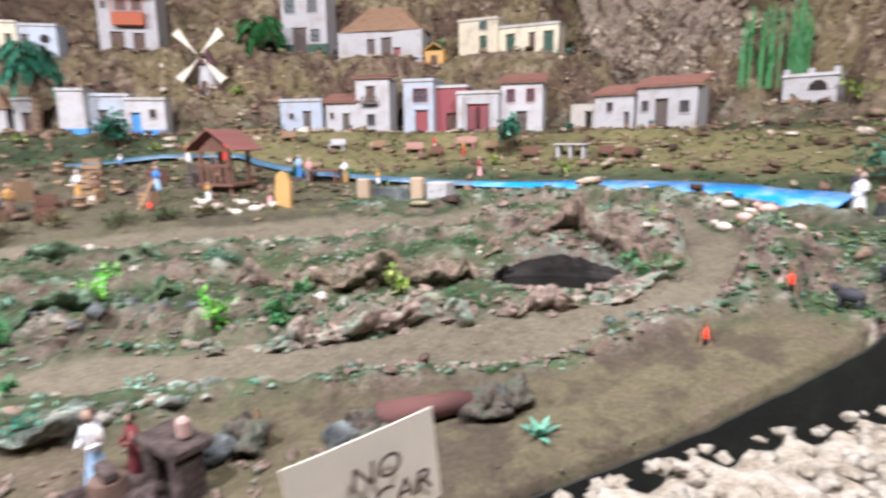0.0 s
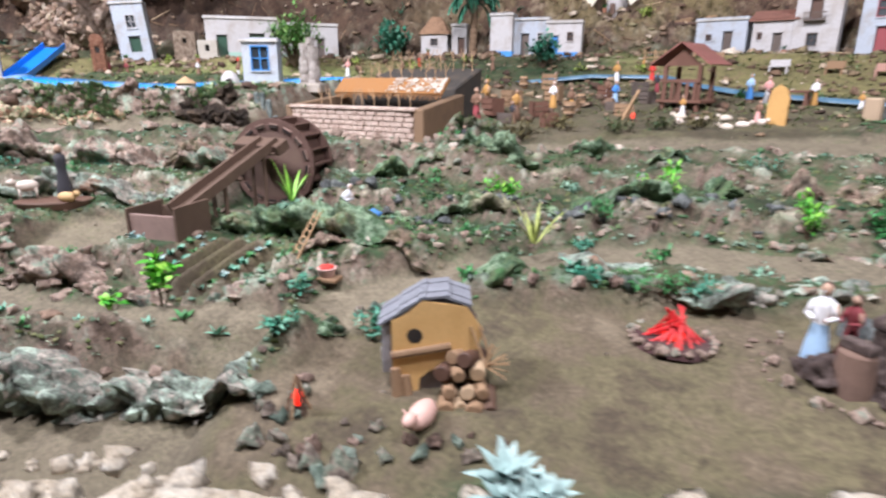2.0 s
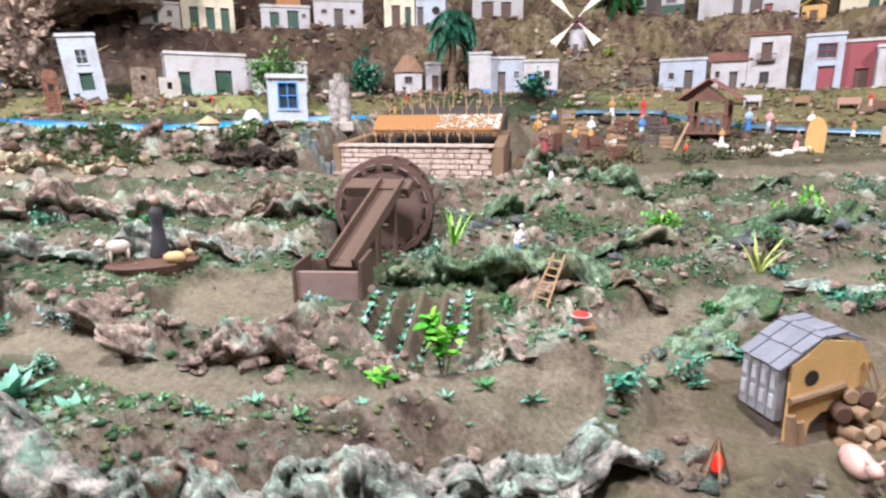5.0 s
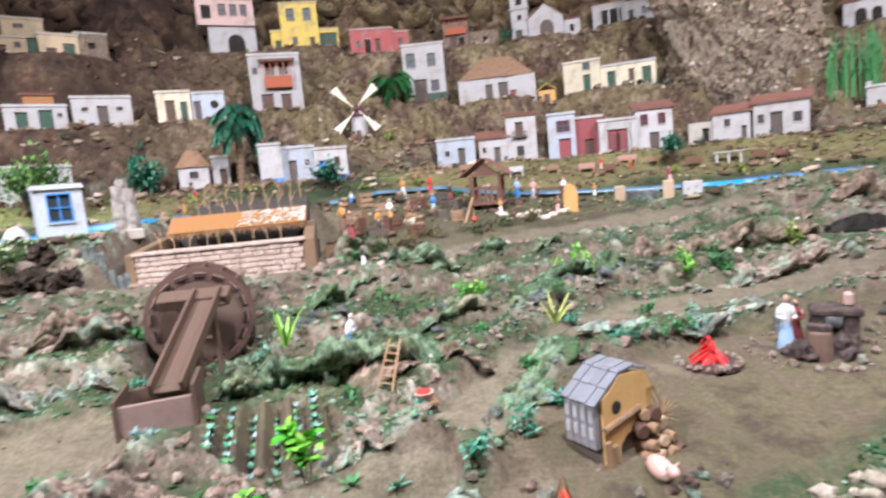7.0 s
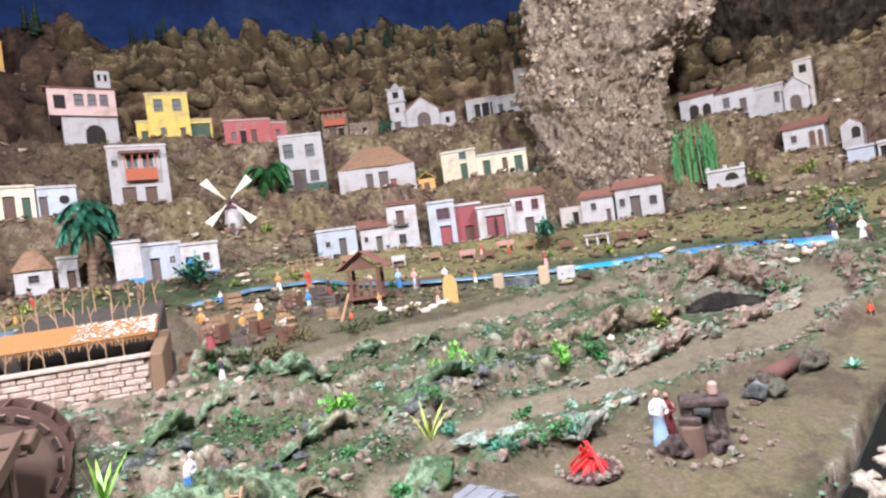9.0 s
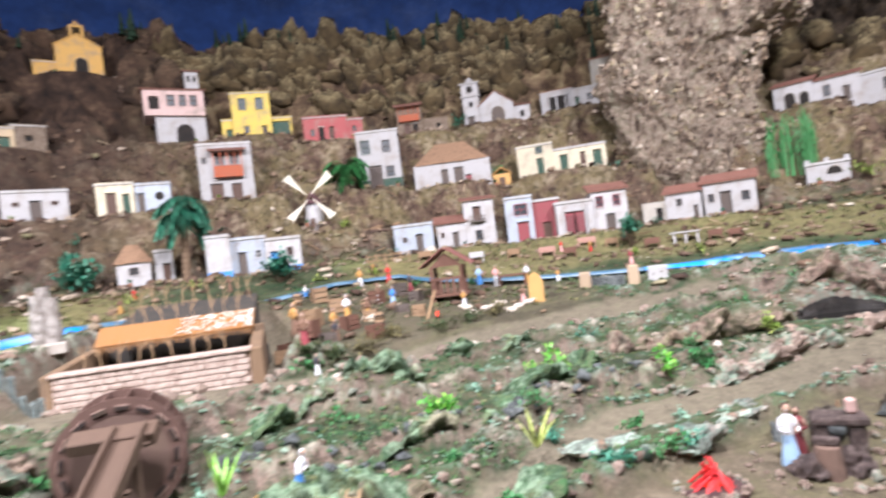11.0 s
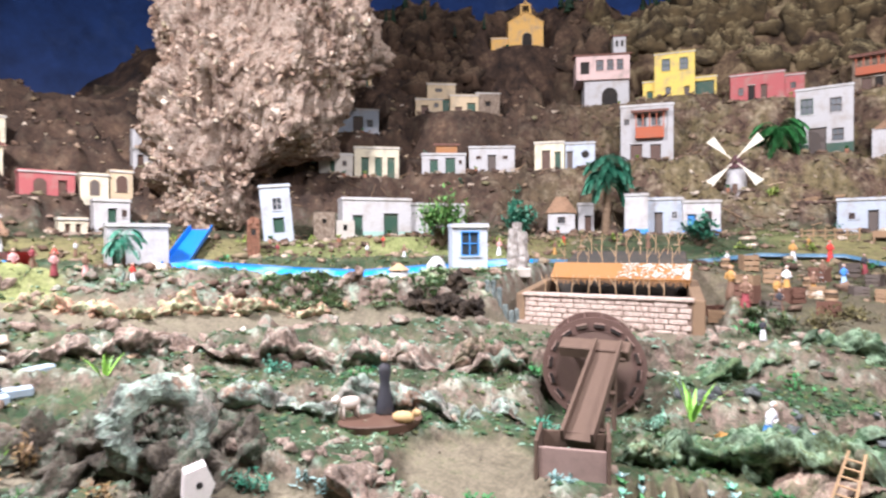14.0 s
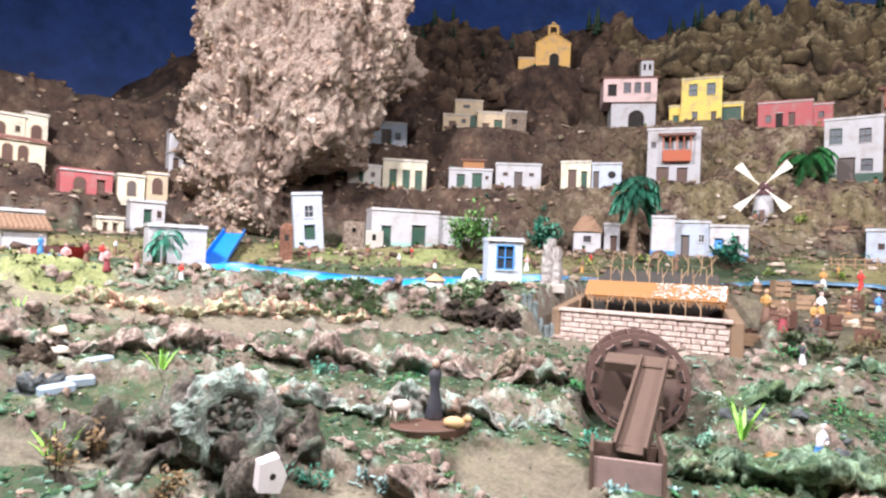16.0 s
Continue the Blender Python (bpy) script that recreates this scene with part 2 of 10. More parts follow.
def ground(x, y):
    """Height of the scenery, and the shares of path, bare soil, lawn and river bed there."""
    x, y = np.asarray(x, float), np.asarray(y, float)
    s = reach(x, y)
    z = slope(x, y)
    wob = 0.035 * (fbm(x, y, 9, 3, 5) - 0.5)
    back, loop, front = near_line(x, y, ROAD_BACK) + wob, near_line(x, y, ROAD_LOOP) + wob, near_line(x, y, ROAD_FRONT) + wob
    path = np.maximum(np.maximum(fade(back, 0.042, 0.062), fade(loop, 0.05, 0.075)), fade(front, 0.032, 0.052))
    plain = fade(near_line(x, y, PLAIN) + 2 * wob, 0.13, 0.19)
    circle = fade(np.hypot(x + 1.39, (y - 0.55) * 1.1) + wob, 0.115, 0.15)
    stream = near_line(x, y, RIVER) - (river_half(x) - 0.05)
    river = fade(stream + 0.3 * wob, 0.045, 0.07)
    lawn = fade(np.abs(s - 2.62) + 2 * wob, 0.22, 0.34) * (1 - fade(np.abs(x + 1.6), 0.3, 0.5))
    yard = fade(np.hypot(x + 0.85, (y - 2.0) * 1.1) + wob, 0.5, 0.7)
    out = (x + 1.16) * 0.627 - (y - 0.19) * 0.78 + 1.5 * wob
    low = fade(-out, 0.0, 0.055) * fade((x + 1.16) * 0.78 + (y - 0.19) * 0.627, 0.40, 0.48)
    garden = fade(np.hypot((x + 1.10) * 0.95, (y - 0.62) * 1.1) + 0.5 * wob, 0.085, 0.115)
    bank = fade(stream, 0.12, 0.2)
    calm = np.maximum.reduce([path, plain, circle, 0.93 * bank, 0.75 * lawn, 0.75 * yard, low, garden])
    verge = fade(near_line(x, y, KERB) + 0.4 * wob, 0.012, 0.032)
    plain, path, calm = plain * (1 - verge), path * (1 - verge), calm * (1 - 0.6 * verge)
    rough = (1 - calm) * np.interp(s, [0.4, 0.6, 1.7, 2.1, 3.0, 3.2, 5.5], [0.6, 1.0, 1.0, 0.6, 0.35, 0.9, 1.2])
    rough = rough * (1 - 0.7 * fade(np.hypot((x - 0.2) * 0.5, (y - 1.42) * 1.1), 0.10, 0.22))
    crag = fbm(x, y, 6, 5, 11, True) - 0.55
    crumple = fbm(x, y, 24, 4, 31, True) - 0.5
    bearing = np.arctan2(x + 0.475, y)
    flute = fbm(bearing * 34 / (0.5 + s), s * 1.5, 3.0, 3, 47, True) - 0.5
    # broken terraces: flat shelves with crumbling rock faces between them
    sway = 1.1 * fbm(x, y, 2.3, 3, 57)
    q = z / 0.052 + sway
    step = np.floor(q)
    climb = fade(-(q - step), -0.92, -0.58)
    shelf = (1 - calm) * fade(s, 1.7, 1.95) * fade(-s, -0.62, -0.5)
    face = shelf * 4 * climb * (1 - climb)
    z = z + shelf * 0.9 * ((step + climb - sway + 0.35) * 0.052 - z)
    # the village slope: crumbling strata with hollows under them
    steep = fade(-s, -3.25, -3.05) * fade(s, 4.35, 4.6)
    sway2 = 1.6 * fbm(x, y, 3.1, 3, 157)
    q2 = z / 0.075 + sway2
    step2 = np.floor(q2)
    climb2 = fade(-(q2 - step2), -0.95, -0.70)
    z = z + steep * 0.8 * ((step2 + climb2 - sway2 + 0.3) * 0.075 - z) + steep * (0.15 * (fbm(x, y, 8, 3, 161, True) - 0.6) + 0.08 * (fbm(x, y, 19, 3, 171, True) - 0.5))
    z = z + rough * ((0.055 + 0.08 * np.clip((s - 2.9) / 0.4, 0, 1)) * crag + (0.027 + 0.016 * face) * crumple + 0.034 * face * flute) + 0.004 * (fbm(x, y, 60, 2, 3) - 0.5)
    # ledges: the ground breaks off along the near side of the roads and rises behind them
    z = z + 0.028 * fade(np.abs(back - 0.11), 0.02, 0.05) * (1 - calm) + 0.02 * fade(np.abs(loop - 0.115), 0.02, 0.05) * (1 - calm)
    z = z + 0.014 * verge
    z = z * (1 - low) + 1.16 * low - 0.01 * circle + 0.03 * fade(np.abs(out + 0.085), 0.02, 0.05) * fade(x, -0.86, -0.78)
    z = z * (1 - bank) + (slope(x, y) - 0.012) * bank
    hole = fade(np.hypot(x + 1.34, y - 0.90) + wob, 0.09, 0.16)
    z = z * (1 - hole) + 1.275 * hole
    z = z + garden * 0.017 * np.sin((x * 0.94 + y * 0.34) * 165)
    round_ = np.hypot((x - 0.31) * 0.72, (y - 1.49) * 1.5) + 0.4 * wob
    stand = fade(np.hypot(x + 1.262, y - 0.635), 0.065, 0.10)
    z = z * (1 - stand) + 1.284 * stand
    pit, shore = fade(round_, 0.085, 0.112), fade(round_, 0.13, 0.19) * (1 - path)
    z = z * (1 - shore) + (1.366 + 0.25 * np.clip(y - 1.47, 0, 1)) * shore
    gully = fade(np.hypot((x + 0.08) * 0.42, (y - 1.405) * 1.7) + 0.5 * wob, 0.07, 0.12)
    z = z * (1 - gully) + 1.335 * gully
    brow = fade(np.hypot((x - 0.33) * 0.55, (y - 1.60) * 1.6) + wob, 0.05, 0.11)
    z = z + 0.05 * brow * (1 - path) - 0.10 * pit - 0.014 * river
    gap = beyond_rim(x, y)
    lip = edge_gap(x) + 0.3 * wob
    z = z - (0.85 * fade(gap, lip - 0.014, lip - 0.004) + 0.012 * fade(gap, lip - 0.005, lip + 0.04)) * fade(-x, 0.30, 0.40)
    hills = np.clip((s - 4.35) / 0.5, 0, 1)
    lumps = fbm(x, y, 2.4, 2, 71, True) - 0.4
    z = z - 0.36 * fade(np.abs(s - 4.45), 0.12, 0.35) * fade(-fbm(x, y, 3.3, 2, 211), -0.66, -0.50)
    z = z + hills * (0.30 * lumps + 0.16 * (fbm(x, y, 8, 3, 81) - 0.5) + 0.05 * (fbm(x, y, 22, 3, 91, True) - 0.5))
    # the ridge sinks beside the great rock
    notch = fade(y, 2.15, 2.45) * fade(x, -3.7, -3.3)
    z = z * (1 - notch) + np.minimum(z, 2.50 + 0.25 * lumps + 0.5 * fade(-y, -1.95, -1.45)) * notch
    # level floor under the walled terrace
    bu, bv = (x + 1.475) * 0.9886 + (y - 1.30) * 0.1509, (y - 1.30) * 0.9886 - (x + 1.475) * 0.1509
    bed = fade(np.maximum(np.abs(bu) - 0.26, np.maximum(-0.07 - bv, bv - 0.50)), 0.0, 0.06)
    z = z * (1 - bed) + (1.402 + 0.006 * (fbm(x, y, 40, 3, 191) - 0.5)) * bed
    path = np.maximum.reduce([path, 0.75 * low, bed, 0.85 * circle])
    plain = np.maximum.reduce([plain, low, garden])
    for name in SITES:
        px, py, half, pz = plot(name)
        far = math.hypot(px + 0.8, py + 0.1)
        px, py = px + 0.08 * (px + 0.8) / far, py + 0.08 * (py + 0.1) / far
        if x.size == 1 and abs(x.flat[0] - px) + abs(y.flat[0] - py) > 1.2:
            continue
        level = fade(np.hypot(x - px, y - py), half, half + 0.07)
        z = z * (1 - level) + pz * level
        along = ((x - px) * (px + 0.8) + (y - py) * (py + 0.1)) / far
        across = ((x - px) * (py + 0.1) - (y - py) * (px + 0.8)) / far
        clear = fade(np.abs(across), half, half + 0.06) * fade(np.abs(along + 0.25), 0.25, 0.32)
        z = z - clear * np.maximum(z - pz, 0)
    face = np.maximum(face, fade(np.abs(out + 0.045), 0.04, 0.07) * fade(x, -0.84, -0.76) * fade(-s, -0.36, -0.3))
    return z, path, np.maximum(plain, np.maximum(circle, 0.8 * yard)), lawn, river, face


def top(x, y):
    return float(ground(np.array([x]), np.array([y]))[0][0])


def smooth_top(x, y):
    return float(slope(np.array(x), np.array(y)))


def terrain():
    rows, cols = 520, 900
    k = np.linspace(0, 1, rows)
    run = 0.22 + 5.48 * k**1.5
    turn = np.radians(np.linspace(118, -76, cols))
    mid = ((EYE_A[0] + EYE_B[0]) / 2, (EYE_A[1] + EYE_B[1]) / 2)
    # rays from the middle of the rail, carried on to each distance from it
    r, a = np.meshgrid(run, turn, indexing="ij")
    x, y = mid[0] - np.sin(a) * r, mid[1] + np.cos(a) * r
    for _ in range(6):
        miss = r - reach(x, y)
        x, y = x - np.sin(a) * miss, y + np.cos(a) * miss
    z, path, soil, lawn, river, face = ground(x, y)
    verts = np.stack([x, y, z], -1).reshape(-1, 3)
    i = np.arange(rows * cols).reshape(rows, cols)
    faces = np.stack([i[:-1, :-1], i[:-1, 1:], i[1:, 1:], i[1:, :-1]], -1).reshape(-1, 4)
    me = bpy.data.meshes.new("ground")
    me.from_pydata(verts.tolist(), [], faces.tolist())
    me.update()
    me.polygons.foreach_set("use_smooth", [True] * len(me.polygons))
    # pale paint dabs give proud knobs a lit look, bare rock on steep faces
    du, dv = np.gradient(np.stack([x, y, z], -1), axis=0), np.gradient(np.stack([x, y, z], -1), axis=1)
    normal = np.cross(du, dv)
    steep = 1 - np.abs(normal[..., 2]) / np.maximum(np.linalg.norm(normal, axis=-1), 1e-12)
    face = np.clip(np.maximum(0.6 * face, (steep - 0.22) / 0.35), 0, 1) * fade(-reach(x, y), -0.5, -0.4)

    def blurred(v, n):
        for axis in (0, 1):
            pad = [(n, n) if k == axis else (0, 0) for k in (0, 1)]
            c = np.cumsum(np.pad(v, pad, mode="edge"), axis=axis)
            c = np.concatenate([np.zeros_like(np.take(c, [0], axis)), c], axis)
            size = v.shape[axis]
            v = (np.take(c, np.arange(size) + 2 * n + 1, axis) - np.take(c, np.arange(size), axis)) / (2 * n + 1)
        return v

    meadow = fade(np.minimum(np.hypot(x + 2.56, y - 0.24), near_line(x, y, [(-2.95, 1.42), (-2.62, 1.72), (-2.30, 1.98)])) + 0.6 * (fbm(x, y, 9, 3, 301) - 0.5) * 0.1, 0.10, 0.17)
    meadow = np.maximum(meadow, 0.7 * fade(np.hypot(x + 1.25, y - 2.85) + 0.1 * (fbm(x, y, 9, 3, 302) - 0.5), 0.10, 0.22))
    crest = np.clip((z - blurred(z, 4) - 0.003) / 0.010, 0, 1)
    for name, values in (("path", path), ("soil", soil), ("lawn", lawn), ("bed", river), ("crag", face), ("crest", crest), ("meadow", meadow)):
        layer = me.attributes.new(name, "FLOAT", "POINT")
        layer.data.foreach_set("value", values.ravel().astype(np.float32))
    if me.polygons[0].normal.z < 0:
        me.flip_normals()
    return me


def ground_material():
    mat = bpy.data.materials.new("scenery_ground")
    tree, nodes, links, bsdf = nodes_of(mat)
    at = nodes.new("ShaderNodeNewGeometry").outputs["Position"]

    def share(name):
        n = nodes.new("ShaderNodeAttribute")
        n.attribute_name = name
        return n.outputs["Fac"]

    blot, tiny, wide = noise_node(tree, 24, 9, 0.78, at), noise_node(tree, 150, 4, 0.7, at), noise_node(tree, 2.2, 3, 0.5, at)
    patch, dab = noise_node(tree, 8, 9, 0.72, at), noise_node(tree, 19, 8, 0.7, at)
    cliff = ramp(tree, dab.outputs[0], [(0.30, (0.025, 0.017, 0.013)), (0.42, (0.10, 0.066, 0.048)), (0.48, (0.24, 0.17, 0.135)), (0.53, (0.12, 0.095, 0.07)), (0.58, (0.31, 0.24, 0.19)), (0.64, (0.11, 0.15, 0.10)), (0.72, (0.40, 0.34, 0.28))])
    shelf = ramp(tree, patch.outputs[0], [(0.30, (0.007, 0.022, 0.007)), (0.39, (0.030, 0.040, 0.015)), (0.45, (0.017, 0.050, 0.015)), (0.50, (0.070, 0.064, 0.032)), (0.54, (0.030, 0.072, 0.024)), (0.60, (0.105, 0.098, 0.052)), (0.66, (0.045, 0.105, 0.040)), (0.74, (0.17, 0.21, 0.12))])
    rock_mix = mix(tree, share("crag"), shelf.outputs[0], cliff.outputs[0])
    # mint and cream dabs on crests, a lit look put into the colour
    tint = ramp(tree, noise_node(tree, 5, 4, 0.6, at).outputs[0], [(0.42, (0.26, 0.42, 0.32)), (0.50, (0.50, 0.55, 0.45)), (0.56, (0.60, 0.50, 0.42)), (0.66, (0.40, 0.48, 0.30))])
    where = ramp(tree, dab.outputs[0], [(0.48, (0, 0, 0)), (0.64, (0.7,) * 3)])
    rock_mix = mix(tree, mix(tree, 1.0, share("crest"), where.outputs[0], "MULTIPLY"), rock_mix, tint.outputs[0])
    brown = ramp(tree, blot.outputs[0], [(0.3, (0.012, 0.006, 0.004)), (0.44, (0.05, 0.027, 0.018)), (0.52, (0.15, 0.092, 0.062)), (0.57, (0.075, 0.043, 0.028)), (0.64, (0.30, 0.21, 0.15)), (0.76, (0.56, 0.46, 0.36))])
    height = nodes.new("ShaderNodeSeparateXYZ")
    links.new(at, height.inputs[0])
    far = nodes.new("ShaderNodeMapRange")
    far.inputs["From Min"].default_value, far.inputs["From Max"].default_value = 1.62, 1.85
    links.new(height.outputs["Z"], far.inputs["Value"])
    moor = ramp(tree, noise_node(tree, 7, 8, 0.7, at).outputs[0], [(0.32, (0.022, 0.012, 0.008)), (0.45, (0.10, 0.06, 0.035)), (0.55, (0.23, 0.16, 0.09)), (0.65, (0.38, 0.30, 0.17)), (0.78, (0.58, 0.48, 0.33))])
    high = nodes.new("ShaderNodeMapRange")
    high.inputs["From Min"].default_value, high.inputs["From Max"].default_value = 2.55, 2.8
    links.new(height.outputs["Z"], high.inputs["Value"])
    heath = ramp(tree, noise_node(tree, 5, 6, 0.65, at).outputs[0], [(0.44, (0, 0, 0)), (0.56, (0.85,) * 3)])
    across = nodes.new("ShaderNodeMapRange")
    across.inputs["From Min"].default_value, across.inputs["From Max"].default_value = -3.0, -2.0
    links.new(height.outputs["X"], across.inputs["Value"])
    heath_share = mix(tree, 1.0, heath.outputs[0], across.outputs[0], "MULTIPLY")
    olive = ramp(tree, blot.outputs[0], [(0.3, (0.03, 0.026, 0.011)), (0.45, (0.12, 0.095, 0.045)), (0.53, (0.23, 0.18, 0.085)), (0.58, (0.13, 0.10, 0.05)), (0.66, (0.36, 0.29, 0.16)), (0.78, (0.52, 0.45, 0.30))])
    village = mix(tree, heath_share, brown.outputs[0], olive.outputs[0])
    # paler crests on the village slope: lit tops put into the colour
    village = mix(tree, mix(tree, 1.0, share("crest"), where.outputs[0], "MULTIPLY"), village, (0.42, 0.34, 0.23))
    # brown rock darkened on the left: the great rock's shade as colour
    shaded_slope = ramp(tree, patch.outputs[0], [(0.34, (0.008, 0.004, 0.003)), (0.48, (0.045, 0.024, 0.015)), (0.58, (0.085, 0.048, 0.03)), (0.72, (0.22, 0.14, 0.085))])
    village = mix(tree, mix(tree, across.outputs[0], (0.8, 0.8, 0.8), (0.0, 0.0, 0.0)), village, shaded_slope.outputs[0])
    village = mix(tree, high.outputs[0], village, mix(tree, across.outputs[0], shaded_slope.outputs[0], moor.outputs[0]))
    base = mix(tree, far.outputs[0], rock_mix, village)
    sand = ramp(tree, blot.outputs[0], [(0.3, (0.095, 0.078, 0.052)), (0.45, (0.15, 0.125, 0.085)), (0.55, (0.19, 0.16, 0.11)), (0.62, (0.13, 0.12, 0.07)), (0.75, (0.27, 0.23, 0.165))])
    earth = ramp(tree, blot.outputs[0], [(0.3, (0.06, 0.045, 0.028)), (0.55, (0.12, 0.092, 0.058)), (0.75, (0.18, 0.14, 0.09))])
    moist = ramp(tree, noise_node(tree, 6, 5, 0.65, at).outputs[0], [(0.42, (0.06, 0.045, 0.028)), (0.50, (0.125, 0.115, 0.055)), (0.58, (0.12, 0.092, 0.06)), (0.70, (0.22, 0.18, 0.125))])
    earth_out = mix(tree, 0.55, earth.outputs[0], moist.outputs[0])
    grass = ramp(tree, blot.outputs[0], [(0.33, (0.06, 0.05, 0.025)), (0.45, (0.15, 0.135, 0.055)), (0.55, (0.23, 0.205, 0.085)), (0.63, (0.17, 0.115, 0.07)), (0.75, (0.34, 0.27, 0.17))])
    base = mix(tree, share("lawn"), base, grass.outputs[0])
    lime = ramp(tree, blot.outputs[0], [(0.33, (0.08, 0.09, 0.03)), (0.48, (0.19, 0.21, 0.075)), (0.60, (0.26, 0.27, 0.11)), (0.75, (0.36, 0.33, 0.19))])
    base = mix(tree, share("meadow"), base, lime.outputs[0])
    base = mix(tree, share("soil"), base, earth_out)
    base = mix(tree, share("path"), base, sand.outputs[0])
    grain = ramp(tree, tiny.outputs[0], [(0.3, (0.6,) * 3), (0.7, (1.2,) * 3)])
    base = mix(tree, 1.0, base, grain.outputs[0], "MULTIPLY")
    tone = ramp(tree, wide.outputs[0], [(0.35, (0.85, 0.85, 0.85)), (0.65, (1.1, 1.1, 1.1))])
    links.new(mix(tree, 1.0, base, tone.outputs[0], "MULTIPLY"), bsdf.inputs["Base Color"])
    bsdf.inputs["Roughness"].default_value = 0.92
    bump(tree, bsdf, tiny.outputs[0], 0.7, 0.004)
    return mat


land = new("ground", terrain())
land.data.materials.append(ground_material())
tagged(land, "crumpled painted scenery ground with paths, moss and rock", "ground", kind="structure")


def facing(x, y, z=None, turn=0.0, sink=0.004):
    """A pose on the ground at x, y that faces the visitors' rail; local y runs away from them."""
    az = math.degrees(math.atan2(-(x + 0.8), y + 0.1))
    return pose(x, y, (smooth_top(x, y) if z is None else z) - sink, 0, 0, az + turn)


# ---- the little houses ----
WHITE = plaster("white", (0.51, 0.495, 0.495))
COOL = plaster("bluish_white", (0.48, 0.53, 0.60))
CREAM = plaster("cream", (0.72, 0.64, 0.47))
GREYISH = plaster("grey", (0.52, 0.48, 0.42))
YELLOW = plaster("yellow", (0.78, 0.58, 0.14))
ORANGE = plaster("orange", (0.78, 0.46, 0.14))
PINK = plaster("pink", (0.46, 0.12, 0.12))
ROSE = plaster("rose", (0.70, 0.50, 0.46))
OCHRE = plaster("ochre", (0.62, 0.48, 0.31))
STONE = mottled("rubble_stone", [(0.3, (0.10, 0.07, 0.05)), (0.5, (0.30, 0.22, 0.16)), (0.7, (0.48, 0.40, 0.32))], 60)
CRIMSON = paint("crimson_paint", (0.30, 0.065, 0.075), 0.7, 0.3)
GREEN = paint("green_door_paint", (0.015, 0.065, 0.036), 0.6, 0.3)
BLUE = paint("blue_paint", (0.05, 0.28, 0.68), 0.55, 0.2)
BROWN = paint("brown_door_paint", (0.10, 0.05, 0.033), 0.65, 0.3)
GREYWOOD = paint("grey_wood", (0.115, 0.09, 0.078), 0.8, 0.35)
# near-black for plain dark parts, and for unlit depth in openings and holes
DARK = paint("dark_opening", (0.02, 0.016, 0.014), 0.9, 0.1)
TILE = paint("clay_tile", (0.30, 0.14, 0.105), 0.85, 0.5, (0.12, 0.06, 0.04), 60, 0.6)
THATCH = paint("brown_thatch", (0.30, 0.18, 0.11), 0.95, 0.5, (0.10, 0.06, 0.04), 90, 0.9)
REDWOOD = paint("red_brown_wood", (0.42, 0.09, 0.03), 0.65, 0.3)
TRIM = plaster("pale_trim", (0.58, 0.565, 0.54))
ROOFDIRT = paint("dusty_roof", (0.24, 0.17, 0.125), 0.95, 0.6, (0.10, 0.07, 0.05), 50, 0.8)
GLASS = paint("dark_pane", (0.03, 0.04, 0.05), 0.4, 0.1, relief=0.02)


def shell(w, d, h, holes, deep=0.020, below=0.05):
    """A block with real recesses in its front; holes are (x0, x1, z0, z1)."""
    bm = bmesh.new()
    xs = sorted({-w / 2, w / 2, *(v for q in holes for v in q[:2])})
    zs = sorted({-below, h, *(v for q in holes for v in q[2:])})

    def quad(*p):
        bm.faces.new([bm.verts.new(v) for v in p])

    for x0, x1 in zip(xs, xs[1:]):
        for z0, z1 in zip(zs, zs[1:]):
            cx, cz = (x0 + x1) / 2, (z0 + z1) / 2
            if not any(a < cx < b and c < cz < e for a, b, c, e in holes):
                quad((x0, 0, z0), (x1, 0, z0), (x1, 0, z1), (x0, 0, z1))
    for a, b, c, e in holes:
        quad((a, deep, c), (b, deep, c), (b, deep, e), (a, deep, e))
        quad((a, 0, c), (a, deep, c), (a, deep, e), (a, 0, e))
        quad((b, deep, c), (b, 0, c), (b, 0, e), (b, deep, e))
        quad((a, 0, e), (a, deep, e), (b, deep, e), (b, 0, e))
        quad((a, deep, c), (a, 0, c), (b, 0, c), (b, deep, c))
    l, r = -w / 2, w / 2
    quad((r, 0, -below), (r, d, -below), (r, d, h), (r, 0, h))
    quad((l, d, -below), (l, 0, -below), (l, 0, h), (l, d, h))
    quad((r, d, -below), (l, d, -below), (l, d, h), (r, d, h))
    quad((l, 0, h), (r, 0, h), (r, d, h), (l, d, h))
    quad((l, d, -below), (r, d, -below), (r, 0, -below), (l, 0, -below))
    bmesh.ops.remove_doubles(bm, verts=bm.verts[:], dist=1e-5)
    return bm


def tiled(w, d, rise, over=0.016, pitch=0.013):
    """A lean-to of half-round clay tiles, low in front."""
    bm = bmesh.new()
    n = max(4, int(w / pitch))
    rows = max(3, int(math.hypot(d, rise) / 0.02))
    grid = []
    for j in range(rows + 1):
        f = j / rows
        line = []
        for i in range(n * 4 + 1):
            u = i / 4
            bulge = 0.004 * abs(math.sin(math.pi * u)) + 0.0015 * ((j * 7) % 3 - 1) * 0.5
            line.append(bm.verts.new((-w / 2 - over + (w + 2 * over) * i / (n * 4), -over + (d + over) * f, rise * f + bulge + (0.002 if j % 2 else 0))))
        grid.append(line)
    for j in range(rows):
        for i in range(n * 4):
            bm.faces.new((grid[j][i], grid[j][i + 1], grid[j + 1][i + 1], grid[j + 1][i]))
    under = box(bm, -w / 2 - over, w / 2 + over, -over, d, -0.006, -0.001)
    for v in under:
        v.co.z += rise * max(0.0, (v.co.y + over) / (d + over))
    return bm


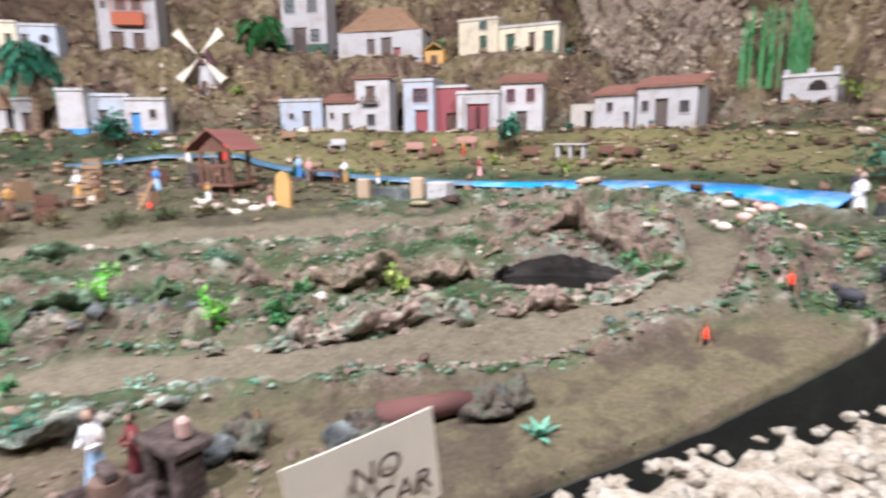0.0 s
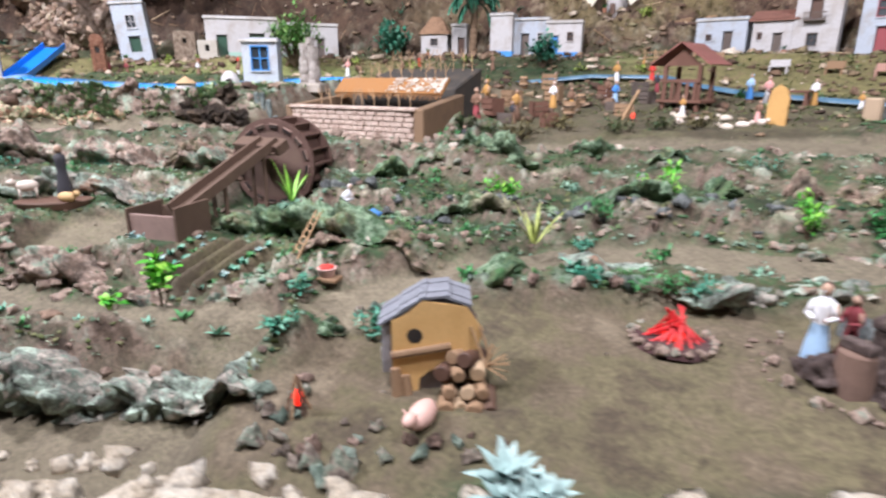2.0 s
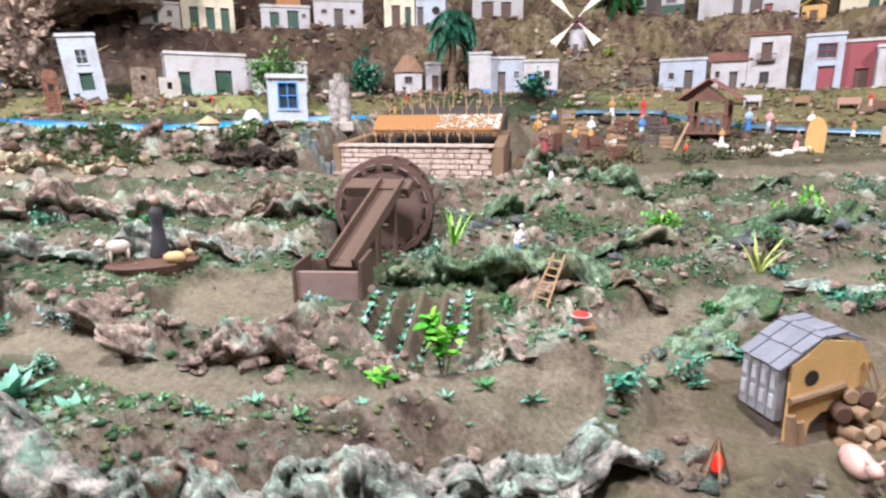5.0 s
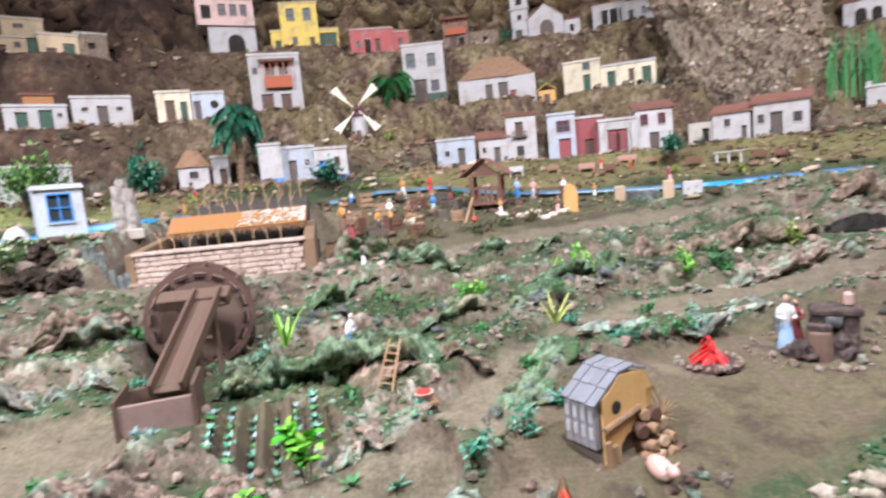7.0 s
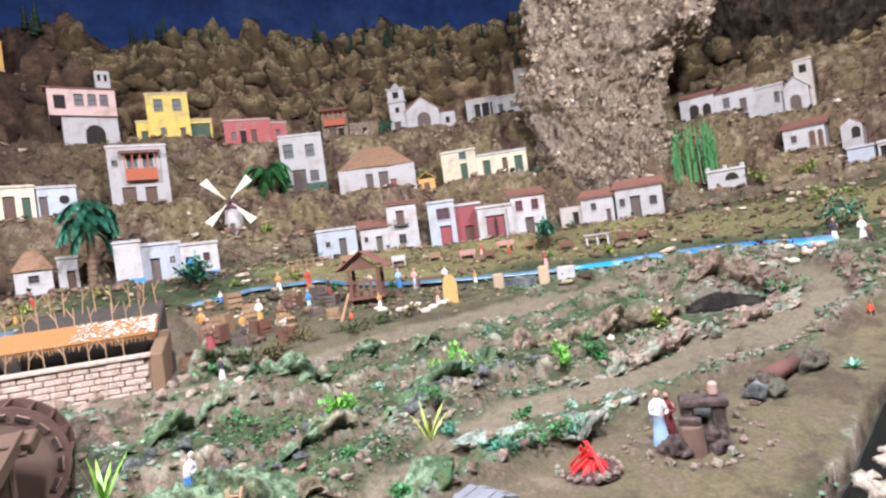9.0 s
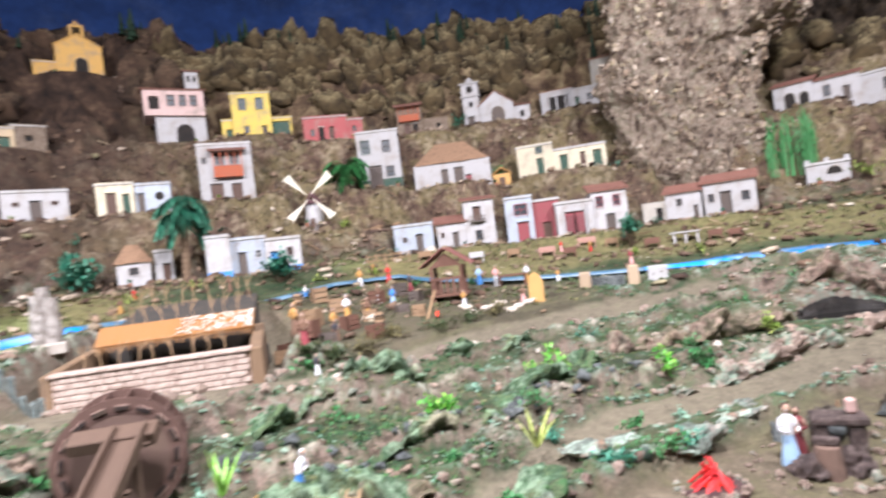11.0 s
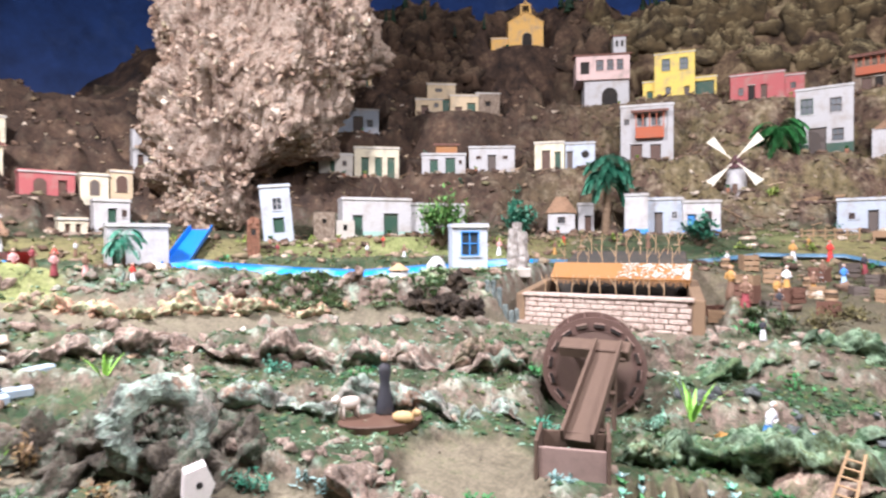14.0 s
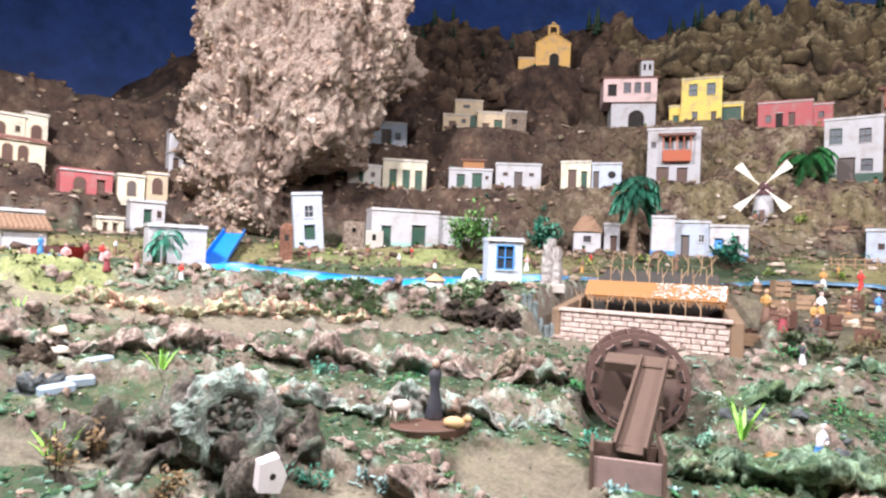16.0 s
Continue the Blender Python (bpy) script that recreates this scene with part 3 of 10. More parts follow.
def hipped(w, d, rise, over=0.015, ridge=0.4, rings=9, seed=1):
    """A shaggy hipped roof of thatch."""
    rnd = random.Random(seed)
    bm = bmesh.new()
    last = None
    n = 40
    for k in range(rings + 1):
        f = k / rings
        hw, hd = (w / 2 + over) * (1 - f) + ridge * w / 2 * f, (d / 2 + over) * (1 - f) + 0.004 * f
        loop = []
        for i in range(n):
            a = 2 * math.pi * i / n
            c, s_ = math.cos(a), math.sin(a)
            e = max(abs(c), abs(s_)) ** 0.75
            loop.append(bm.verts.new((hw * c / e + rnd.uniform(-1, 1) * 0.002, d / 2 + hd * s_ / e + rnd.uniform(-1, 1) * 0.002, rise * f + rnd.uniform(-1, 1) * 0.003 - (0.004 if k == 0 else 0))))
        if last:
            for i in range(n):
                bm.faces.new((last[i], last[(i + 1) % n], loop[(i + 1) % n], loop[i]))
        else:
            bm.faces.new(loop[::-1])
        last = loop
    bm.faces.new(last)
    return bm


def gabled(w, d, rise, over=0.008):
    bm = bmesh.new()
    for side in (-1, 1):
        p = [(side * (w / 2 + over), -over, -0.004), (0, -over, rise + 0.003), (0, d, rise + 0.003), (side * (w / 2 + over), d, -0.004)]
        lo = [bm.verts.new(v) for v in p]
        hi = [bm.verts.new((v[0], v[1], v[2] + 0.006)) for v in p]
        for q in ((0, 1, 2, 3),):
            bm.faces.new([lo[i] for i in q][::-1])
            bm.faces.new([hi[i] for i in q])
        for i in range(4):
            bm.faces.new((lo[i], lo[(i + 1) % 4], hi[(i + 1) % 4], hi[i]))
    bmesh.ops.recalc_face_normals(bm, faces=bm.faces[:])
    return bm


def at(ob, x, y, z):
    ob.location = (x, y, z)
    return ob


def door_part(parent, x0, x1, z0, z1, mat, y=0.012):
    bm = boxed(x0 + 0.0015, x1 - 0.0015, y, y + 0.004, z0, z1 - 0.0015, 0.0006)
    mid, w = (x0 + x1) / 2, x1 - x0
    for s in (-1, 1):
        for a, b in ((0.10, 0.48), (0.55, 0.93)):
            box(bm, mid + s * w * 0.24 - w * 0.16, mid + s * w * 0.24 + w * 0.16, y - 0.0012, y + 0.001, z0 + (z1 - z0) * a, z0 + (z1 - z0) * b)
    return part("door", bm, mat, parent)


def window_part(parent, x0, x1, z0, z1, mat, pane=True):
    f = min(0.0035, (x1 - x0) * 0.16)
    bm = bmesh.new()
    rows = []
    for px, pz, qx, qz in ((x0, z0, x0 + f, z0 + f), (x1, z0, x1 - f, z0 + f), (x1, z1, x1 - f, z1 - f), (x0, z1, x0 + f, z1 - f)):
        rows.append([bm.verts.new(p) for p in ((px, -0.0025, pz), (qx, -0.0025, qz), (qx, 0.007, qz), (px, 0.007, pz))])
    for p, q in zip(rows, rows[1:] + rows[:1]):
        for k in range(4):
            bm.faces.new((p[k], q[k], q[(k + 1) % 4], p[(k + 1) % 4]))
    bmesh.ops.recalc_face_normals(bm, faces=bm.faces[:])
    mid = (x0 + x1) / 2
    ob = part("window", bm, mat, parent)
    part("glazing_bar", boxed(mid - f * 0.4, mid + f * 0.4, 0.002, 0.007, z0 + f, z1 - f), mat, ob)
    part("glazing_bar", boxed(x0 + f, x1 - f, 0.0022, 0.0068, (z0 + z1) / 2 - f * 0.4, (z0 + z1) / 2 + f * 0.4), mat, ob)
    if pane:
        part("pane", boxed(x0 + f, x1 - f, 0.0075, 0.009, z0 + f, z1 - f), GLASS, ob)
    return ob


def arch_part(parent, x, z, w, h, mat, frame_mat):
    """An arched doorway: a rounded frame with a dark leaf."""
    def outline(w_, h_):
        pts = [(x - w_ / 2, z)]
        for k in range(9):
            a = math.pi - math.pi * k / 8
            pts.append((x + w_ / 2 * math.cos(a), z + h_ - w_ / 2 + w_ / 2 * math.sin(a)))
        return pts + [(x + w_ / 2, z)]
    for name, (ww, hh), y0, y1, m in (("door_frame", (w + 0.008, h + 0.004), -0.003, 0.002, frame_mat), ("door", (w, h), -0.0042, 0.001, mat)):
        bm = bmesh.new()
        a = [bm.verts.new((px, y0, pz)) for px, pz in outline(ww, hh)]
        b = [bm.verts.new((px, y1, pz)) for px, pz in outline(ww, hh)]
        bm.faces.new(a)
        bm.faces.new(b[::-1])
        for i in range(len(a)):
            j = (i + 1) % len(a)
            bm.faces.new((a[j], a[i], b[i], b[j]))
        bmesh.ops.recalc_face_normals(bm, faces=bm.faces[:])
        part(name, bm, m, parent)


def block(parent, x, y, w, d, h, wall, ops=(), roof="flat", roof_mat=None, rise=0.04, base=None, z=0.0, band=None):
    """One block of a house, with its openings and roof. ops: kind, centre, sill, width, height, material."""
    holes = [(c - ow / 2, c + ow / 2, sill, sill + oh) for kind, c, sill, ow, oh, *_ in ops if kind in "dwo"]
    body = part("wall", shell(w, d, h, holes, below=0.05 if z == 0 else 0.0), wall, parent)
    at(body, x, y, z)
    for kind, c, sill, ow, oh, *rest in ops:
        m = rest[0] if rest else BROWN
        if kind == "d":
            door_part(body, c - ow / 2, c + ow / 2, sill, sill + oh, m)
            part("lintel", boxed(c - ow / 2 - 0.004, c + ow / 2 + 0.004, -0.0035, 0.003, sill + oh + 0.0005, sill + oh + 0.006, 0.0008), wall if m is not DARK else GREYISH, body)
        elif kind == "w":
            window_part(body, c - ow / 2, c + ow / 2, sill, sill + oh, m)
            part("sill", boxed(c - ow / 2 - 0.003, c + ow / 2 + 0.003, -0.005, 0.002, sill - 0.005, sill - 0.0004, 0.0006), wall, body)
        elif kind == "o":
            # black sheet stands for the unlit inside of the recess
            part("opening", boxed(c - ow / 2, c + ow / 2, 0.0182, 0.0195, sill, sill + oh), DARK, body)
        elif kind == "a":
            arch_part(body, c, sill, ow, oh, m, rest[1] if len(rest) > 1 else GREYISH)
    if base:
        bm = boxed(-w / 2 - 0.002, w / 2 + 0.002, -0.002, d + 0.002, -0.02, h * 0.17)
        if not any(q[2] < h * 0.17 for q in holes):
            part("plinth", bm, base, body)
        else:
            bm.free()
            edges = [-w / 2 - 0.002, *sorted(v for q in holes if q[2] < h * 0.17 for v in q[:2]), w / 2 + 0.002]
            for a, b in zip(edges[::2], edges[1::2]):
                if b - a > 0.004:
                    part("plinth", boxed(a, b, -0.002, 0.004, -0.02, h * 0.17), base, body)
    if roof == "flat":
        bm = bmesh.new()
        t, o = 0.008, 0.003
        for q in ((-w / 2 - o, w / 2 + o, -o, t), (-w / 2 - o, w / 2 + o, d - t, d + o), (-w / 2 - o, -w / 2 + t, t, d - t), (w / 2 - t, w / 2 + o, t, d - t)):
            box(bm, *q, h - 0.002, h + 0.010)
        part("parapet", bm, roof_mat or wall, body)
        part("cornice", boxed(-w / 2 - 0.006, w / 2 + 0.006, -0.008, -0.0032, h - 0.004, h + 0.003, 0.0008), TRIM, body)
        part("roof_deck", boxed(-w / 2 + 0.009, w / 2 - 0.009, 0.009, d - 0.009, h + 0.0005, h + 0.004), ROOFDIRT, body)
    elif roof == "tile":
        at(part("roof", tiled(w, d, rise), roof_mat or TILE, body), 0, 0, h + 0.006)
    elif roof == "hip":
        at(part("roof", hipped(w, d, rise, seed=int(w * 1000)), roof_mat or THATCH, body), 0, 0, h)
    elif roof == "gable":
        bm = bmesh.new()
        p = [bm.verts.new(v) for v in ((-w / 2, 0, h), (w / 2, 0, h), (0, 0, h + rise), (-w / 2, d, h), (w / 2, d, h), (0, d, h + rise))]
        for q in ((0, 1, 2), (4, 3, 5), (0, 2, 5, 3), (1, 4, 5, 2)):
            bm.faces.new([p[i] for i in q])
        part("gable", bm, wall, body)
        at(part("roof", gabled(w, d, rise), roof_mat or TILE, body), 0, 0, h)
    return body


def house(site, label, turn=0.0, category="house"):
    x, y, half, z = plot(site)
    return thing("model_house", facing(x, y, z, turn), label, category, "little houses")


h = house("tower", "tall narrow white plaster tower house with a green shuttered window", 0)
h.matrix_basis = h.matrix_basis @ Matrix.Rotation(math.radians(-5), 4, "Y")
block(h, 0, 0, 0.135, 0.12, 0.262, COOL, [("w", 0.005, 0.15, 0.045, 0.06, WHITE), ("d", 0.005, 0.045, 0.05, 0.07, GREEN)])

h = house("ruin", "ruined grey rubble house with one small window")
block(h, 0, 0, 0.10, 0.12, 0.14, STONE, [("o", 0.0, 0.085, 0.02, 0.022)], roof="none")
block(h, 0.10, 0.01, 0.09, 0.11, 0.10, GREYISH, [("o", 0.0, 0.05, 0.02, 0.03)], roof="none")

h = house("long_white", "long low white plaster house with dark green doors", 12)
block(h, -0.17, 0, 0.35, 0.18, 0.195, WHITE, [("d", -0.10, 0.0, 0.05, 0.115, GREEN), ("d", 0.07, 0.0, 0.075, 0.125, GREEN)], base=paint("pale_green_paint", (0.35, 0.55, 0.47)))
block(h, 0.16, 0.03, 0.30, 0.15, 0.175, WHITE, [("d", -0.03, 0.0, 0.05, 0.11, GREEN), ("d", 0.06, 0.0, 0.04, 0.11, GREYWOOD)], base=paint("pale_green_paint", (0.35, 0.55, 0.47)))

h = house("blue_frame", "small white house with a bright blue framed window", 6)
block(h, 0, 0, 0.115, 0.09, 0.150, COOL, [("w", 0, 0.055, 0.060, 0.080, BLUE)], base=None)

h = house("cottage", "white cottage with a brown thatched hip roof")
block(h, -0.03, 0, 0.14, 0.13, 0.12, WHITE, [("w", 0.0, 0.06, 0.04, 0.035, GREYWOOD)], roof="hip", rise=0.085)
block(h, 0.10, 0.03, 0.08, 0.11, 0.16, WHITE, [("d", 0.01, 0.0, 0.035, 0.10, BROWN)])

h = house("blue_base", "white house with blue painted corners and base", 3)
block(h, -0.14, 0, 0.11, 0.13, 0.205, WHITE, [], base=BLUE)
block(h, 0.0, 0.06, 0.17, 0.10, 0.185, COOL, [("d", -0.03, 0.0, 0.04, 0.12, GREYWOOD), ("w", 0.045, 0.085, 0.03, 0.04, WHITE)])
block(h, 0.165, 0.02, 0.17, 0.12, 0.165, WHITE, [("d", -0.045, 0.0, 0.04, 0.105, BLUE), ("w", 0.03, 0.08, 0.03, 0.04, BROWN)], base=BLUE)

h = house("blue_tower", "white house with a balconied tower and small tiled roof", 2)
block(h, -0.19, 0, 0.215, 0.15, 0.16, COOL, [("d", 0.03, 0.0, 0.04, 0.11, GREYWOOD), ("w", -0.05, 0.07, 0.025, 0.03, BROWN)])
block(h, 0.02, 0.0, 0.16, 0.10, 0.145, WHITE, [("d", 0.02, 0.0, 0.035, 0.095, GREYWOOD), ("w", -0.05, 0.07, 0.02, 0.03, BROWN)], roof="tile", rise=0.04)
t = block(h, 0.18, -0.01, 0.165, 0.16, 0.255, WHITE, [("d", -0.01, 0.145, 0.045, 0.075, BROWN), ("w", -0.01, 0.035, 0.04, 0.055, GREYWOOD)], roof="tile", rise=0.025)
bm = bmesh.new()
box(bm, -0.05, 0.03, -0.03, 0.0, 0.135, 0.142)
for k in range(9):
    box(bm, -0.05 + 0.0095 * k, -0.0475 + 0.0095 * k, -0.03, -0.0275, 0.142, 0.165)
box(bm, -0.052, 0.032, -0.032, -0.026, 0.165, 0.169)
part("balcony", bm, GREYWOOD, t)

h = house("red", "white house with crimson panels and a columned porch", 6)
block(h, -0.22, 0.0, 0.15, 0.17, 0.25, COOL, [("w", 0.01, 0.15, 0.075, 0.065, CRIMSON), ("d", 0.015, 0.0, 0.065, 0.115, CRIMSON)])
block(h, -0.07, 0.05, 0.15, 0.12, 0.22, CRIMSON, [("d", 0.0, 0.0, 0.05, 0.10, BROWN)], roof_mat=WHITE)
p = block(h, 0.075, -0.02, 0.20, 0.10, 0.185, WHITE, [("d", 0.0, 0.0, 0.105, 0.135, CRIMSON)], roof_mat=WHITE)
part("leaf_gap", boxed(-0.004, 0.004, -0.0005, 0.001, 0.004, 0.125), DARK, p)
for x in (-0.03, 0.03):
    part("door_panel", boxed(x - 0.018, x + 0.018, 0.0005, 0.003, 0.02, 0.115, 0.0008), paint("dark_rose_paint", (0.20, 0.05, 0.06), 0.7, 0.3), p)
for x in (-0.082, 0.082):
    part("pillar", boxed(x - 0.015, x + 0.015, -0.014, 0.0, -0.03, 0.17, 0.002), WHITE, p)
block(h, 0.27, 0.02, 0.19, 0.15, 0.225, WHITE, [("w", -0.05, 0.14, 0.04, 0.06, CRIMSON), ("w", 0.04, 0.14, 0.04, 0.06, CRIMSON), ("d", 0.0, 0.0, 0.05, 0.10, GREYWOOD)], roof="tile", rise=0.045)

h = house("white_red_roof", "white plaster house with a red tiled roof and dark door", -4)
block(h, -0.24, 0.02, 0.14, 0.12, 0.125, GREYISH, [("d", 0.02, 0.0, 0.035, 0.09, DARK)], roof="none")
block(h, -0.09, 0.0, 0.18, 0.15, 0.155, WHITE, [("w", -0.02, 0.085, 0.03, 0.04, GREYWOOD), ("d", 0.06, 0.0, 0.025, 0.08, GREYWOOD)], roof="tile", rise=0.045)
block(h, 0.14, 0.0, 0.25, 0.16, 0.18, WHITE, [("d", -0.02, 0.0, 0.055, 0.13, GREYWOOD), ("w", 0.075, 0.07, 0.04, 0.05, GREYWOOD), ("w", -0.09, 0.08, 0.03, 0.045, GREYWOOD)], roof="tile", rise=0.05)

h = house("chapel", "small white chapel with an arched fanlight", 0, "chapel")
c = block(h, 0, 0, 0.20, 0.13, 0.115, WHITE, [("a", 0.03, 0.055, 0.07, 0.04, DARK, GREYISH)], roof="flat")
for x in (-0.09, 0.0, 0.09):
    part("finial", boxed(x - 0.012, x + 0.012, 0.0, 0.02, 0.10, 0.145, 0.003), WHITE, c)

h = house("green_doors_a", "low grey plaster house in the shade of the rock")
block(h, 0, 0, 0.20, 0.13, 0.115, GREYISH, [("d", -0.02, 0.0, 0.03, 0.08, GREEN), ("w", 0.05, 0.05, 0.025, 0.03, BROWN)])
h = house("green_doors_b", "low cream house with three dark green doors")
block(h, 0, 0, 0.265, 0.14, 0.185, CREAM, [("d", -0.07, 0.0, 0.045, 0.13, GREEN), ("d", 0.01, 0.0, 0.045, 0.13, GREEN), ("d", 0.085, 0.0, 0.045, 0.13, GREEN)])
h = house("green_doors_c", "low white house with green doors and an orange attic")
block(h, 0, 0, 0.265, 0.14, 0.125, WHITE, [("d", -0.06, 0.0, 0.05, 0.095, GREEN), ("d", 0.04, 0.0, 0.06, 0.105, GREEN), ("w", 0.10, 0.07, 0.02, 0.02, BROWN)])
block(h, 0.02, 0.05, 0.13, 0.08, 0.05, plaster("rust", (0.42, 0.19, 0.075)), [], z=0.137, roof="tile", rise=0.02)
h = house("green_doors_d", "low white house with two grey doors")
block(h, 0, 0, 0.275, 0.14, 0.155, WHITE, [("d", 0.0, 0.0, 0.05, 0.11, GREYWOOD), ("w", -0.08, 0.085, 0.03, 0.02, BROWN), ("w", 0.08, 0.085, 0.03, 0.02, BROWN)])
h = house("cream_blue", "cream house beside a bluish room with a round window", -4)
block(h, -0.095, 0, 0.175, 0.14, 0.175, CREAM, [("d", -0.02, 0.0, 0.05, 0.13, BROWN), ("d", 0.05, 0.0, 0.035, 0.12, GREEN)])
b = block(h, 0.085, 0.01, 0.17, 0.13, 0.165, COOL, [("d", -0.06, 0.0, 0.035, 0.12, GREYWOOD)])
bm = bmesh.new()
rod(bm, (0.03, -0.004, 0.10), (0.03, 0.002, 0.10), 0.022, n=18)
part("round_window", bm, DARK, b)


def balcony(parent, x, z, w, h_, deep, mat):
    """A closed wooden balcony with posts, rail and a little roof."""
    balc = part("balcony", boxed(x - w / 2, x + w / 2, -deep, 0, z, z + 0.008), mat, parent)
    part("front_panel", boxed(x - w / 2, x + w / 2, -deep, -deep + 0.004, z + 0.0082, z + h_ * 0.42), mat, balc)
    for s in (-1, 1):
        part("side_panel", boxed(x + s * (w / 2 - 0.003) - 0.003, x + s * (w / 2 - 0.003) + 0.003, -deep + 0.0042, -0.001, z + 0.0082, z + h_ * 0.42), mat, balc)
    n = 5
    for k in range(n):
        px = x - w / 2 + 0.003 + (w - 0.006) * k / (n - 1)
        part("post", boxed(px - 0.003, px + 0.003, -deep, -deep + 0.006, z + h_ * 0.42, z + h_), mat, balc)
    roof = part("balcony_roof", tiled(w + 0.02, deep + 0.012, 0.022), TILE, parent)
    at(roof, x, -deep - 0.004, z + h_)
    return balc


h = house("red_balcony", "tall white house with a red wooden balcony", 0)
b = block(h, 0, 0, 0.30, 0.20, 0.345, WHITE, [("d", -0.06, 0.0, 0.07, 0.115, BROWN), ("d", 0.05, 0.02, 0.06, 0.09, BROWN), ("w", -0.03, 0.225, 0.05, 0.07, GREYWOOD), ("w", 0.05, 0.225, 0.05, 0.07, GREYWOOD), ("w", -0.115, 0.235, 0.03, 0.035, GREYWOOD)])
balcony(b, 0.015, 0.145, 0.16, 0.155, 0.045, REDWOOD)
h = house("tall_white", "tall white two-storey house with a green base", -3)
block(h, 0, 0, 0.27, 0.18, 0.375, WHITE, [("w", 0.055, 0.235, 0.055, 0.08, GREYWOOD), ("w", -0.08, 0.235, 0.06, 0.09, GREEN), ("d", -0.03, 0.0, 0.085, 0.155, GREYWOOD), ("w", 0.065, 0.075, 0.055, 0.07, GREYWOOD)], base=GREEN)
h = house("hip_thatch", "low white cottage with a broad brown hip roof")
block(h, 0, 0, 0.49, 0.24, 0.165, WHITE, [("d", 0.04, 0.0, 0.06, 0.125, GREYWOOD), ("d", -0.05, 0.0, 0.045, 0.12, GREYWOOD), ("d", 0.10, 0.02, 0.04, 0.05, CRIMSON)], roof="hip", rise=0.14)
h = house("cream", "cream house with a flat wing and green doors", -2)
block(h, -0.16, 0, 0.23, 0.16, 0.215, CREAM, [("d", 0.03, 0.0, 0.045, 0.13, GREEN), ("w", 0.03, 0.16, 0.045, 0.045, GREEN)])
block(h, 0.12, 0.02, 0.33, 0.15, 0.165, CREAM, [("d", -0.10, 0.0, 0.05, 0.13, GREEN), ("d", 0.02, 0.0, 0.035, 0.13, BROWN), ("d", 0.11, 0.0, 0.055, 0.13, GREEN)], roof_mat=WHITE)
h = house("kiosk", "bluish white kiosk house with a flat grey roof")
block(h, 0, 0, 0.34, 0.17, 0.175, COOL, [("w", -0.10, 0.06, 0.05, 0.06, GREYWOOD), ("d", 0.03, 0.0, 0.07, 0.13, GREYWOOD), ("w", 0.11, 0.06, 0.04, 0.05, GREYWOOD)], roof_mat=GREYISH)
h = house("arch_chapel", "tiny ochre shrine with an arched green door", 0, "shrine")
block(h, 0, 0, 0.15, 0.10, 0.13, OCHRE, [("a", 0.015, 0.0, 0.075, 0.11, GREEN, ORANGE)], roof="none")
h = house("ochre", "stepped ochre house in warm lamplight", 4)
block(h, -0.20, 0.0, 0.19, 0.15, 0.135, OCHRE, [("d", -0.03, 0.0, 0.05, 0.09, BROWN), ("w", 0.05, 0.08, 0.03, 0.03, GREYWOOD)])
block(h, -0.11, 0.05, 0.20, 0.13, 0.255, OCHRE, [("d", 0.03, 0.03, 0.06, 0.12, GREEN), ("w", -0.02, 0.20, 0.05, 0.025, GREYWOOD)])
block(h, 0.05, 0.02, 0.20, 0.14, 0.17, OCHRE, [("d", -0.04, 0.0, 0.05, 0.09, BROWN), ("d", 0.05, 0.0, 0.06, 0.12, GREEN)])
block(h, 0.22, 0.03, 0.17, 0.14, 0.19, STONE, [("o", 0.0, 0.10, 0.04, 0.035)])
h = house("orange_church", "small orange church with a bell gable", 4, "church")
c = block(h, 0.04, 0, 0.29, 0.2, 0.24, ORANGE, [("a", 0.01, 0.0, 0.08, 0.155, DARK, OCHRE)], roof="gable", roof_mat=ORANGE, rise=0.085)
bm = bmesh.new()
box(bm, -0.045, -0.028, 0.01, 0.03, 0.31, 0.385)
box(bm, 0.028, 0.045, 0.01, 0.03, 0.31, 0.385)
box(bm, -0.045, 0.045, 0.01, 0.03, 0.385, 0.40)
rod(bm, (-0.02, 0.02, 0.40), (0.0, 0.02, 0.43), 0.006)
rod(bm, (0.02, 0.02, 0.40), (0.0, 0.02, 0.43), 0.006)
part("bell_gable", bm, ORANGE, c)
bm = bmesh.new()
rod(bm, (0, 0.02, 0.335), (0, 0.02, 0.38), 0.018, 0.006, 10)
part("bell", bm, paint("old_bronze", (0.10, 0.07, 0.03), 0.4, metal=0.9), c)
block(h, -0.175, 0.03, 0.14, 0.15, 0.12, ORANGE, [])
h = house("church_house", "white and pink church with a gallery and turret", 5, "church")
b = block(h, 0.03, 0, 0.30, 0.24, 0.205, WHITE, [("a", 0.02, 0.0, 0.10, 0.15, DARK, GREYWOOD)], roof="none")
block(h, 0.0, -0.03, 0.36, 0.25, 0.165, ROSE, [("w", -0.02, 0.06, 0.05, 0.075, BROWN), ("w", 0.05, 0.06, 0.045, 0.075, BROWN), ("w", 0.115, 0.06, 0.045, 0.075, BROWN), ("o", -0.12, 0.04, 0.06, 0.085)], z=0.205, roof="tile", rise=0.05)
t = block(h, 0.135, 0.12, 0.085, 0.085, 0.12, WHITE, [("o", -0.018, 0.05, 0.018, 0.045), ("o", 0.018, 0.05, 0.018, 0.045)], z=0.425, roof="tile", rise=0.02)
h = house("yellow", "yellow two-storey house with green windows", 0)
